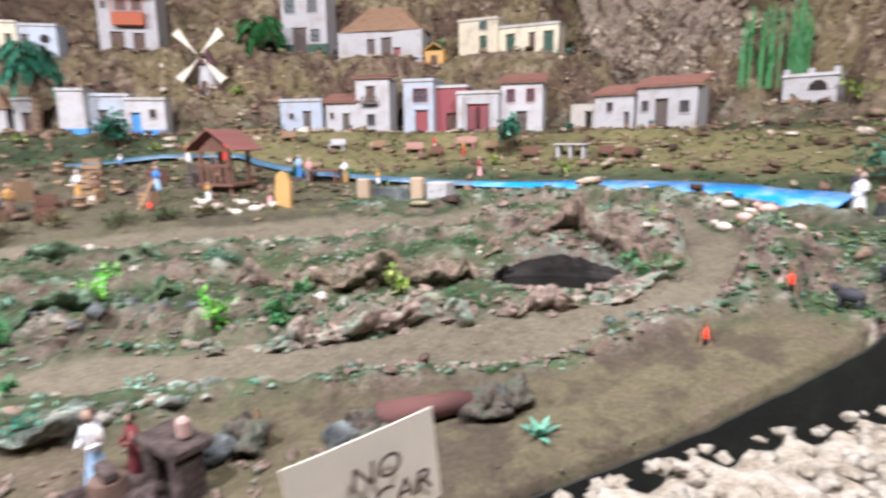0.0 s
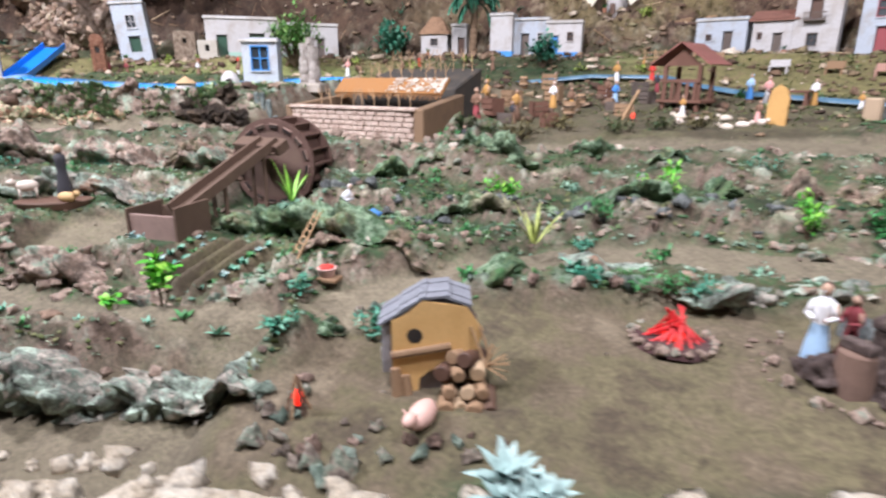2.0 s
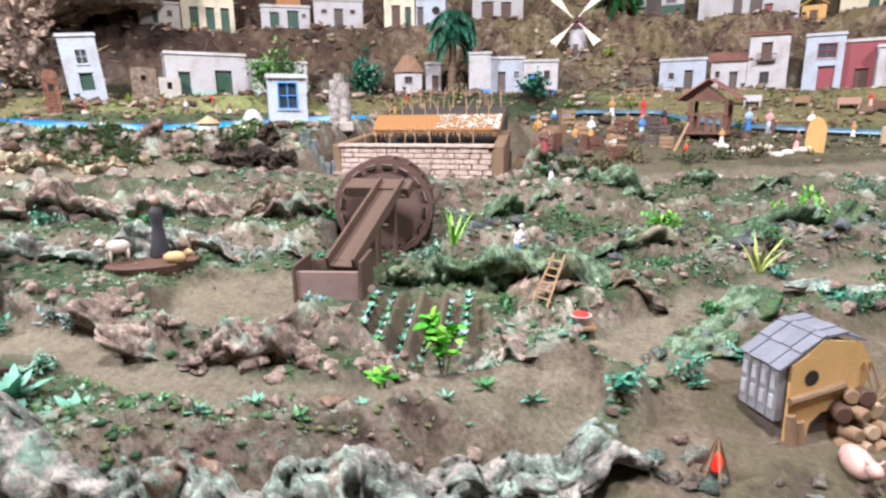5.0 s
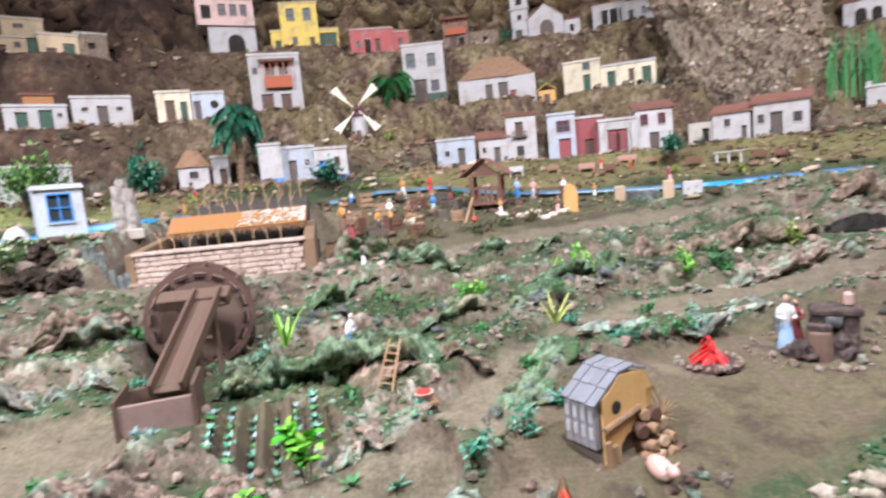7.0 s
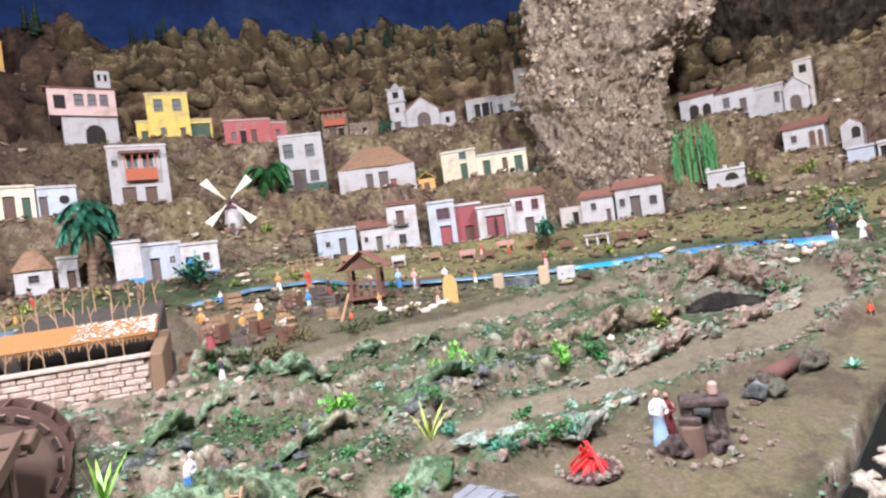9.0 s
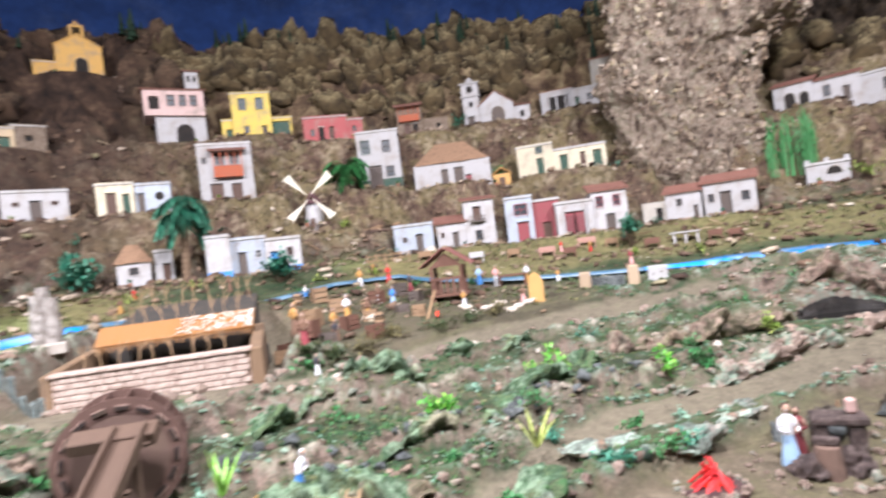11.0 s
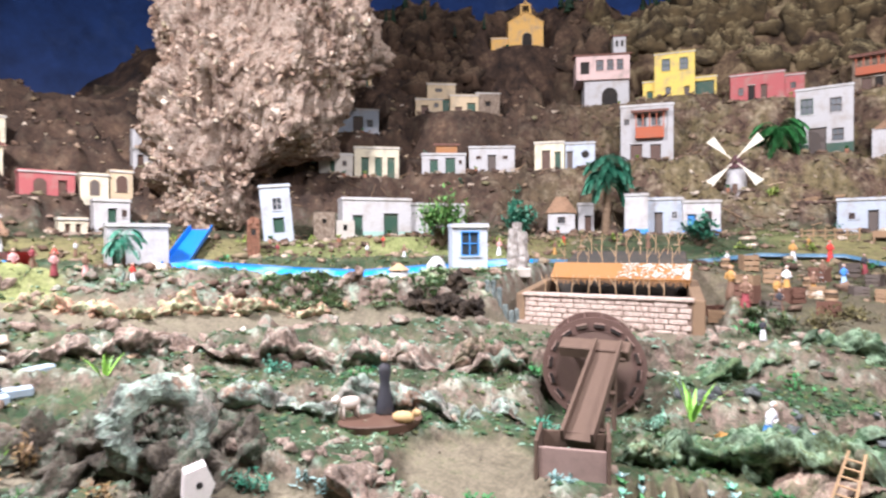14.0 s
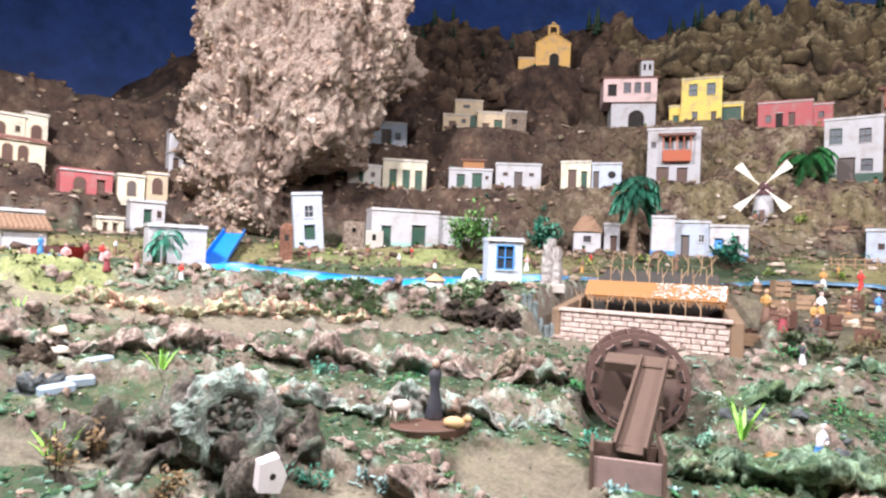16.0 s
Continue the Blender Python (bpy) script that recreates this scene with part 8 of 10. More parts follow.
# ---- toy animals and figures: each one plain painted shape ----
def figure(x, y, h_, robe, upper, head=(0.45, 0.30, 0.22), turn=0.0, z=None, name="toy_figure", label="small painted clay village figure", lean=0.0, arms=True):
    bm = bmesh.new()
    folds, rows = 5 + int(abs(x) * 10) % 3, []
    for f, r in ((0.0, 0.140), (0.03, 0.150), (0.22, 0.122), (0.42, 0.092), (0.50, 0.080), (0.58, 0.090), (0.70, 0.105), (0.77, 0.100), (0.81, 0.050), (0.85, 0.038)):
        ring_ = []
        for k in range(14):
            a = 2 * math.pi * k / 14
            q = r * h_ * (1 + 0.14 * max(0.0, 0.5 - f) * math.cos(folds * a + 9 * f))
            ring_.append(bm.verts.new((math.cos(a) * q + lean * h_ * f * f, math.sin(a) * q * 0.82, f * h_)))
        rows.append(ring_)
    for n, (p, q) in enumerate(zip(rows, rows[1:])):
        for k in range(14):
            bm.faces.new((p[k], p[(k + 1) % 14], q[(k + 1) % 14], q[k])).material_index = 0 if n < 4 else 1
    bm.faces.new(rows[0][::-1])
    a = len(bm.faces)
    if arms:
        for s in (-1, 1):
            elbow = Vector((s * h_ * 0.145 + lean * h_ * 0.5, -h_ * 0.03, h_ * 0.60))
            rod(bm, (s * h_ * 0.09 + lean * h_ * 0.6, 0, h_ * 0.75), elbow, h_ * 0.04, h_ * 0.034, 7)
            rod(bm, elbow, (s * h_ * 0.06, -h_ * 0.15, h_ * 0.58), h_ * 0.034, h_ * 0.026, 7)
    b = len(bm.faces)
    ball(bm, (lean * h_ * 0.85, -h_ * 0.006, h_ * 0.90), h_ * 0.066, (1, 1, 1.2), 2)
    c = len(bm.faces)
    ball(bm, (lean * h_ * 0.85, h_ * 0.014, h_ * 0.922), h_ * 0.068, (1.05, 1.0, 0.95), 2)
    for i, f in enumerate(bm.faces):
        if i >= a:
            f.material_index = 1 if i < b else 2 if i < c else 3
        f.smooth = True
    ob = part(name, bm, [robe, upper, paint("clay_skin", (0.45, 0.29, 0.21), 0.7), (paint("clay_hair", (0.06, 0.035, 0.025), 0.8), paint("clay_scarf", (0.42, 0.36, 0.30), 0.8), upper)[int(abs(y) * 100) % 3]])
    ob.matrix_basis = facing(x, y, top(x, y) if z is None else z, turn, 0.002)
    return tagged(ob, label, "figurine", "village figures")


def beast(x, y, l, mat, turn=0.0, z=None, name="toy_sheep", label="small white clay sheep", horn=False, lying=False):
    bm = bmesh.new()
    leg = 0.0 if lying else l * 0.32
    ball(bm, (0, 0, leg + l * 0.2), l * 0.24, (1.75, 0.95, 0.95), 2)
    ball(bm, (-l * 0.47, 0, leg + l * 0.36), l * 0.13, (1.35, 0.9, 1.0), 2)
    for s in (-1, 1):
        rod(bm, (-l * 0.44, s * l * 0.07, leg + l * 0.42), (-l * 0.42, s * l * 0.15, leg + l * 0.5), l * 0.03, l * 0.015, 5)
        if not lying:
            for e in (-0.27, 0.27):
                rod(bm, (e * l, s * l * 0.11, 0), (e * l, s * l * 0.11, leg + l * 0.12), l * 0.042, l * 0.055, 6)
    for f in bm.faces:
        f.smooth = True
    ob = part(name, bm, mat)
    ob.matrix_basis = facing(x, y, top(x, y) if z is None else z, turn, 0.002)
    return tagged(ob, label, "toy animal", "village animals")


CLOTH = {n: paint("cloth_" + n, c, 0.75, 0.25) for n, c in (("white", (0.72, 0.72, 0.74)), ("blue", (0.06, 0.24, 0.60)), ("sky", (0.35, 0.52, 0.72)), ("red", (0.55, 0.04, 0.03)), ("brown", (0.20, 0.11, 0.07)), ("ochre", (0.50, 0.27, 0.08)), ("dark", (0.04, 0.04, 0.05)), ("wine", (0.28, 0.05, 0.06)), ("pink", (0.70, 0.36, 0.34)), ("green", (0.08, 0.25, 0.16)))}
FLEECE = paint("cream_fleece", (0.66, 0.58, 0.48), 0.9, 0.3)
PIGSKIN = paint("pink_pig_paint", (0.66, 0.42, 0.36), 0.6, 0.3)
PIGSKIN2 = paint("pale_clay_animal", (0.70, 0.60, 0.52), 0.7, 0.3)
beast(-0.556, 0.535, 0.062, PIGSKIN, 125, 1.212, "toy_pig", "pink clay pig lying before its sty", lying=True)
for k, (x, y, h_, a, b, t_) in enumerate([
    (-1.14, 2.47, 0.095, "white", "ochre", 0), (-1.02, 2.54, 0.09, "red", "red", 20), (-0.96, 2.02, 0.08, "sky", "blue", 30), (-0.62, 2.36, 0.09, "blue", "sky", 0), (-1.16, 1.50, 0.10, "wine", "brown", 0), (-1.10, 1.62, 0.09, "brown", "ochre", 40),
    (-1.22, 1.64, 0.10, "brown", "ochre", -30), (-1.10, 1.85, 0.085, "ochre", "white", 0), (-2.72, 0.33, 0.08, "red", "pink", 0), (-2.62, 0.24, 0.05, "blue", "blue", 0), (-2.53, 0.36, 0.065, "wine", "pink", 0), (-2.50, 0.42, 0.06, "pink", "brown", 30), (-2.58, 0.33, 0.06, "brown", "wine", 20),
    (-1.36, 2.36, 0.06, "blue", "white", 0), (0.92, 1.66, 0.09, "white", "white", 0), (0.98, 1.70, 0.075, "dark", "brown", 20), (1.04, 1.92, 0.10, "white", "dark", 0), (-2.4, 1.55, 0.06, "white", "brown", 0), (-2.48, 1.42, 0.06, "brown", "white", 30), (-2.95, 1.35, 0.06, "brown", "wine", 0),
    (-0.30, 2.30, 0.06, "white", "ochre", 0), (-2.70, 1.75, 0.055, "brown", "red", 0), (-2.05, 2.3, 0.05, "red", "red", 0), (-0.18, 2.75, 0.06, "pink", "red", 0), (-0.05, 2.70, 0.06, "red", "ochre", 0), (-1.10, 2.66, 0.05, "ochre", "ochre", 0), (-2.82, 0.46, 0.06, "pink", "red", 0), (-2.42, 0.5, 0.05, "white", "red", 0)]):
    figure(x, y, h_, CLOTH[a], CLOTH[b], turn=t_, label="small painted clay figure in %s and %s" % (a, b))
for k, (x, y, l, m_, t_) in enumerate([(-0.70, 1.86, 0.045, FLEECE, 0), (-0.64, 1.83, 0.045, PIGSKIN2, 170), (-0.58, 1.87, 0.042, FLEECE, 30), (-0.53, 1.84, 0.045, PIGSKIN2, 200), (-0.68, 1.80, 0.042, PIGSKIN2, 90), (-0.56, 1.79, 0.045, FLEECE, 10), (-0.49, 1.87, 0.04, PIGSKIN2, 150),
                                       (0.66, 1.66, 0.045, FLEECE, 0), (0.69, 1.63, 0.045, PIGSKIN, 180), (0.73, 1.62, 0.045, PIGSKIN, 20), (0.76, 1.58, 0.04, PIGSKIN2, 150), (0.72, 1.68, 0.045, FLEECE, 90), (0.79, 1.62, 0.04, PIGSKIN, 0), (0.74, 1.57, 0.042, PIGSKIN, 60), (0.68, 1.70, 0.045, FLEECE, 30), (0.80, 1.56, 0.04, PIGSKIN, 100)]):
    beast(x, y, l, m_, t_, label="small clay lamb resting on the grass", lying=True)
for x, y, t_ in ((0.74, 1.29, 0), (0.82, 1.34, 160)):
    beast(x, y, 0.05, CLOTH["dark"], t_, name="toy_goat", label="small dark clay goat")


# ---- things in the foreground ----
def glow(name, colour, power):
    if name in MATS:
        return MATS[name]
    mat = bpy.data.materials.new(name)
    tree, nodes, links, bsdf = nodes_of(mat)
    bsdf.inputs["Base Color"].default_value = (*colour, 1)
    bsdf.inputs["Emission Color"].default_value = (*colour, 1)
    bsdf.inputs["Emission Strength"].default_value = power
    MATS[name] = mat
    return mat


PAPER = paint("cream_card", (0.80, 0.74, 0.62), 0.7, 0.12, (0.7, 0.6, 0.4), 20, 0.1, vary=0.04)
INK = paint("dark_ink", (0.09, 0.05, 0.04), 0.6, 0.0)
FLAME = glow("red_flame_bulb", (1.0, 0.025, 0.012), 1.5)
RED_LIT = paint("red_lit_sticks", (0.62, 0.02, 0.025), 0.5, 0.25)
STICK = paint("pale_sticks", (0.42, 0.27, 0.15), 0.9)

# the little notice
sign = thing("notice", Matrix.Translation((0.150, 0.704, 1.402)) @ Matrix.Rotation(math.radians(43), 4, "Z") @ Matrix.Rotation(math.radians(-6), 4, "Y"), "cream card notice on a wooden stake", "sign")
bm = bmesh.new()
grid = []
for i in range(13):
    u = -0.058 + 0.116 * i / 12
    bow = 0.004 * math.cos(u / 0.058 * 1.4)
    grid.append([bm.verts.new((u, y + bow, z + 0.01 * (u / 0.058) ** 2 * (0.3 if z > 0 else 0.6))) for y, z in ((0, -0.040), (0, 0.040), (0.0012, 0.040), (0.0012, -0.040))])
for p, q in zip(grid, grid[1:]):
    for i in range(4):
        bm.faces.new((p[i], q[i], q[(i + 1) % 4], p[(i + 1) % 4]))
bm.faces.new(grid[0])
bm.faces.new(grid[-1][::-1])
bmesh.ops.recalc_face_normals(bm, faces=bm.faces[:])
card = part("card", bm, PAPER, sign)
for word, z, size in (("NO", 0.004, 0.026), ("TOCAR", -0.021, 0.026)):
    data = bpy.data.curves.new("lettering", "FONT")
    data.body, data.size, data.align_x, data.extrude, data.shear = word, size, "CENTER", 0.0003, 0.15
    data.materials.append(INK)
    ob = new("lettering", data)
    ob.parent = card
    ob.matrix_basis = pose(0.006, -0.0006, z, 90)
part("stake", boxed(-0.004, 0.004, 0.0055, 0.012, -0.11, 0.03, 0.001), LOG, sign)

# the camp fire in a ring of stones, red lamp light put into the sticks' paint
fire = thing("camp_fire", pose(-0.385, 0.835, top(-0.385, 0.835) - 0.002), "camp fire of sticks painted as red-lit, ringed with stones", "camp fire")
bm = bmesh.new()
rod(bm, (0, 0, -0.004), (0, 0, 0.0035), 0.056, 0.050, 28)
for v in bm.verts:
    v.co.x *= 1 + 0.12 * noise.noise(v.co * 30)
    v.co.y *= 0.9
part("ash_bed", bm, paint("dark_red_ash", (0.06, 0.026, 0.026), 0.95, 0.5, (0.10, 0.07, 0.06), 60, 0.9), fire)
rnd = random.Random(12)
for k in range(34):
    a = 2 * math.pi * k / 34 + rnd.uniform(-0.2, 0.2)
    bm = bmesh.new()
    r = rnd.uniform(0.018, 0.044)
    rod(bm, (math.cos(a) * r, math.sin(a) * r, 0), (math.cos(a + 2.2) * 0.012, math.sin(a + 2.2) * 0.012, rnd.uniform(0.014, 0.046)), 0.0022, 0.0014, 6)
    part("stick", bm, RED_LIT, fire)
bm = bmesh.new()
ball(bm, (0, 0, 0.008), 0.010, (1.4, 1.4, 0.8), 2)
part("ember_bulb", bm, FLAME, fire)
for k in range(20):
    a = 2 * math.pi * k / 20
    ob = new("ring_stone", LEDGE[k % 12])
    ob.parent = fire
    r = rnd.uniform(0.006, 0.011)
    ob.matrix_basis = pose(math.cos(a) * 0.052, math.sin(a) * 0.045, 0.003, 0, 0, k * 40) @ Matrix.Diagonal((r, r, r, 1))


def fire_lamp(x, y, z, tall, label):
    t = thing("fire_lamp", pose(x, y, z), label, "lamp", "little fire lamps")
    bm = bmesh.new()
    ball(bm, (0, 0, tall * 0.5), tall * 0.22, (0.8, 0.8, 1.5), 2)
    for f in bm.faces:
        f.smooth = True
    part("bulb", bm, FLAME, t, "glowing red bulb")
    bm = bmesh.new()
    rod(bm, (0, 0, -0.015), (0, 0, tall * 0.2), tall * 0.22, tall * 0.18, 10)
    part("socket", bm, DARK, t)
    for k in range(9):
        a = k * 0.7 + 0.2 * (k % 3)
        bm = bmesh.new()
        rod(bm, (math.cos(a) * tall * 0.5, math.sin(a) * tall * 0.5, -0.01), (0, 0, tall * 1.35), 0.0012, 0.0009, 4)
        part("stick", bm, STICK if k % 2 else BROWN, t)
    return t


fire_lamp(-0.685, 0.470, top(-0.685, 0.470), 0.034, "glowing red fire lamp under crossed sticks")
fire_lamp(-0.085, 0.975, top(-0.085, 0.975), 0.036, "glowing red fire lamp beside the forge")
fire_lamp(0.515, 1.225, top(0.515, 1.225), 0.030, "glowing red fire lamp on the brown plain")
fire_lamp(0.66, 1.31, top(0.66, 1.31), 0.030, "glowing red fire lamp beside dark goats")
fire_lamp(-0.80, 1.76, top(-0.80, 1.76), 0.030, "glowing red fire lamp in the village yard")

# the forge: worker, stump, table
figure(-0.235, 0.875, 0.105, CLOTH["sky"], CLOTH["white"], turn=25, label="clay smith figure in a pale shirt at his forge")
figure(-0.205, 0.90, 0.085, CLOTH["wine"], CLOTH["wine"], turn=-10, label="clay helper figure in dark red at the forge")
forge = thing("forge_table", facing(-0.145, 0.885, top(-0.145, 0.885), 10), "dark grey slab table on rough stone legs", "table")
DARKSTONE = mottled("dark_brown_stone", [(0.3, (0.03, 0.02, 0.02)), (0.5, (0.13, 0.09, 0.08)), (0.7, (0.27, 0.21, 0.19))], 50)
part("slab", boxed(-0.04, 0.04, -0.02, 0.03, 0.058, 0.072, 0.003), DARKSTONE, forge)
for x in (-0.028, 0.024):
    part("leg", boxed(x - 0.011, x + 0.011, -0.014, 0.022, -0.01, 0.0575, 0.004), DARKSTONE, forge)
part("jug", boxed(0.012, 0.028, 0.0, 0.014, 0.0725, 0.098, 0.004), paint("pink_clay", (0.55, 0.36, 0.32), 0.7), forge)
stump = thing("anvil_stump", facing(-0.195, 0.845, top(-0.195, 0.845)), "brown split stump used as an anvil", "stump")
bm = bmesh.new()
rod(bm, (0, 0, -0.01), (0, 0, 0.05), 0.024, 0.019, 10)
soften(bm, 0.002)
part("trunk", bm, paint("brown_stump", (0.20, 0.125, 0.095), 0.9, 0.5, (0.08, 0.05, 0.04), 60, 0.8), stump)
part("anvil", boxed(-0.018, 0.018, -0.008, 0.008, 0.0505, 0.062, 0.002), DARKSTONE, stump)
for k, (x, y, r) in enumerate([(-0.27, 0.85, 0.012), (-0.25, 0.82, 0.012), (-0.22, 0.80, 0.011), (-0.18, 0.80, 0.012), (-0.14, 0.82, 0.013), (-0.10, 0.85, 0.013), (-0.09, 0.88, 0.012), (-0.06, 0.93, 0.014), (-0.03, 0.95, 0.012), (0.0, 0.96, 0.011), (-0.12, 0.95, 0.034), (-0.2, 0.96, 0.03), (0.03, 0.98, 0.036), (0.215, 1.085, 0.03), (0.195, 1.10, 0.02)]):
    ob = new("boulder", GREYLEDGE[k % 12] if r > 0.02 else LEDGE[k % 12])
    ob.matrix_basis = pose(x, y, top(x, y) + r * 0.2, 0, 0, k * 57) @ Matrix.Diagonal((r, r, r * 1.1, 1))
    tagged(ob, "grey boulder beside the forge" if r > 0.02 else "pale stone bordering the forge yard", "stone", "forge stones")
for k, (x, y, r) in enumerate([(-0.225, 0.845, 0.026), (-0.155, 0.85, 0.028), (-0.19, 0.865, 0.024), (-0.10, 0.965, 0.030), (0.055, 1.0, 0.032), (0.20, 1.07, 0.034), (0.235, 1.085, 0.026)]):
    me = chunk_mesh(620 + k, 4, 0.55, 0.12)
    me.polygons.foreach_set("use_smooth", [True] * len(me.polygons))
    me.materials.append(DARKSTONE if k < 3 else MOUND)
    ob = new("boulder", me)
    ob.matrix_basis = pose(x, y, top(x, y) + r * 0.25, 0, 0, 61 * k) @ Matrix.Diagonal((r, r, r * 1.2, 1))
    tagged(ob, "dark brown rock under the forge table" if k < 3 else "grey mossy boulder beside the fallen log", "boulder", "forge boulders")
rnd = random.Random(515)
for k in range(46):
    a = 2 * math.pi * k / 46
    x, y = -0.165 + 0.13 * math.cos(a) + rnd.uniform(-0.01, 0.01), 0.87 + 0.075 * math.sin(a) + rnd.uniform(-0.01, 0.01)
    ob = new("rock", LEDGE[k % 12])
    ob.parent = land
    r = rnd.uniform(0.003, 0.007)
    ob.matrix_basis = pose(x, y, top(x, y) + r * 0.2, 0, 0, 57 * k) @ Matrix.Diagonal((r, r, r, 1))
logs = thing("fallen_log", pose(0.125, 1.04, top(0.125, 1.04) + 0.016, 0, 0, 28), "reddish brown fallen log between boulders", "log")
bm = bmesh.new()
rod(bm, (-0.07, 0, 0), (0.06, 0, 0.004), 0.018, 0.015, 24)
for v in bm.verts:
    v.co += Vector((0, 1, 1)) * 0.003 * noise.noise(v.co * 40)
part("trunk", bm, paint("red_brown_bark", (0.15, 0.065, 0.055), 0.85, 0.5, (0.08, 0.04, 0.04), 60, 0.8), logs, smooth=True)

# ladder, bowl and tray
ladder = thing("ladder", Matrix(), "small pale wooden ladder leaning on the bank", "ladder")
p0, p1 = Vector((-0.925, 0.66, top(-0.925, 0.66))), Vector((-0.908, 0.700, 1.368))
for s in (-1, 1):
    o = Vector((0.011 * s, -0.004 * s, 0))
    bm = bmesh.new()
    rod(bm, p0 + o * 1.15, p1 + o * 0.8, 0.0018, n=5)
    part("rail", bm, STICK, ladder)
for k in range(1, 7):
    c = p0.lerp(p1, k / 7)
    bm = bmesh.new()
    rod(bm, c - Vector((0.0105, -0.004, 0)), c + Vector((0.0105, -0.004, 0)), 0.0014, n=5)
    part("rung", bm, STICK, ladder)
zb = top(-0.872, 0.672)
tray = thing("tray", pose(-0.885, 0.668, zb + 0.004, 0, 0, 20), "thin pale wooden tray on the bank", "tray")
part("board", boxed(-0.045, 0.04, -0.012, 0.014, -0.003, 0.003, 0.001), LOG, tray)
bowl = thing("bowl", pose(-0.868, 0.676, zb + 0.0075, 0, 0, 0), "small clay bowl filled with red fruit", "bowl")
bm = bmesh.new()
rod(bm, (0, 0, 0), (0, 0, 0.014), 0.011, 0.016, 16)
part("dish", bm, paint("pink_clay", (0.55, 0.36, 0.32), 0.7), bowl)
bm = bmesh.new()
ball(bm, (0, 0, 0.0145), 0.012, (1, 1, 0.35), 2)
part("fruit", bm, CLOTH["red"], bowl)

# garden rows with tufts
rnd = random.Random(31)
for r in range(6):
    for k in range(7):
        u, v = -0.075 + 0.03 * r, -0.075 + 0.024 * k
        x, y = -1.10 + u * 0.94 - v * 0.34, 0.61 + u * 0.34 + v * 0.94
        if math.hypot(u, v) < 0.105:
            m_ = (TEAL, MIDGREEN, SILVER, TEAL)[(r + k) % 4]
            t = thing("seedling", pose(x, y, top(x, y) - 0.002), "small leafy vegetable in a garden furrow", "seedling", "garden seedlings")
            bm = bmesh.new()
            for j in range(10):
                a = j * 2.4
                leaf(bm, (0, 0, 0.0), (math.cos(a), math.sin(a), rnd.uniform(0.5, 1.6)), rnd.uniform(0.008, 0.016), 0.006, 0.4)
            part("leaf_tuft", bm, m_, t)

# the washing woman's figure, plainly shaped, and her cloth
figure(-1.03, 0.86, 0.075, CLOTH["blue"], CLOTH["white"], turn=40, label="clay washing figure in blue and white", lean=0.25)
for k, (x, y, c) in enumerate([(-1.06, 0.83, "white"), (-0.99, 0.85, "sky"), (-0.965, 0.87, "blue"), (-1.09, 0.86, "ochre")]):
    bm = bmesh.new()
    ball(bm, (0, 0, 0.008), 0.02, (1.2, 0.8, 0.5), 3)
    for v in bm.verts:
        v.co += v.co.normalized() * 0.004 * noise.noise(v.co * 120)
    ob = part("crumpled_cloth", bm, CLOTH[c], smooth=True)
    ob.matrix_basis = pose(x, y, top(x, y), 0, 0, 40 * k)
    tagged(ob, "crumpled heap of %s cloth laid out to wash" % c, "cloth")

# the dark hollow in the island between the roads, its shade a black sheet
bm = bmesh.new()
rim_ = [bm.verts.new((0.31 + 0.15 * math.cos(a), 1.49 + 0.072 * math.sin(a), 1.357)) for a in (2 * math.pi * k / 40 for k in range(40))]
bm.faces.new(rim_)
tagged(part("pond_water", bm, paint("black_hollow_paint", (0.012, 0.011, 0.010), 0.12, 0.1, (0.03, 0.03, 0.02))), "black sheet standing for the shade inside the rocky hollow", "pond", kind="structure")

# back wall of the hollow, with its shade put into the dark colour
bm = bmesh.new()
last = None
for k in range(33):
    a = math.pi * k / 32
    c_, s_ = math.cos(a), math.sin(a)
    col = [bm.verts.new((0.31 + (0.135 + 0.012 * noise.noise(Vector((c_ * 9, z_ * 40, 3)))) * c_, 1.49 + (0.058 + 0.010 * noise.noise(Vector((c_ * 9, z_ * 40, 8)))) * s_, z_ if z_ < 1.38 else z_ - 0.03 * abs(c_) + 0.010 * noise.noise(Vector((c_ * 12, s_, 1))))) for z_ in (1.33, 1.35, 1.37, 1.385, 1.405)]
    if last:
        for i in range(4):
            bm.faces.new((last[i], col[i], col[i + 1], last[i + 1]))
    last = col
tagged(part("pond_wall", bm, mottled("shade_dark_rock", [(0.3, (0.006, 0.005, 0.004)), (0.5, (0.020, 0.015, 0.012)), (0.7, (0.06, 0.045, 0.035))], 30, 0.6), smooth=True), "rock wall of the hollow, painted dark for its shade", "rock wall", kind="structure")

# the cloaked figure and animals on the mat
bm = bmesh.new()
rod(bm, (0, 0, -0.014), (0, 0, 0.004), 0.070, 0.078, 30)
for v in bm.verts:
    v.co.y *= 0.55
    v.co.x *= 1 + 0.06 * noise.noise(v.co * 25)
soften(bm, 0.002)
mat_ = part("wooden_platform", bm, BROWN)
deck = top(-1.60, 0.545) + 0.014
mat_.matrix_basis = facing(-1.60, 0.555, deck - 0.002, 0)
tagged(mat_, "oval brown wooden platform under clay animals", "platform")
figure(-1.618, 0.585, 0.115, CLOTH["dark"], CLOTH["dark"], z=deck, label="dark cloaked clay figure standing on a platform", arms=False)
beast(-1.650, 0.525, 0.055, PIGSKIN2, 20, deck, "toy_donkey", "pale clay donkey on the platform")
beast(-1.555, 0.565, 0.05, paint("ochre_animal", (0.58, 0.38, 0.18), 0.7), 160, deck, "toy_ox", "ochre clay ox on the platform", lying=True)
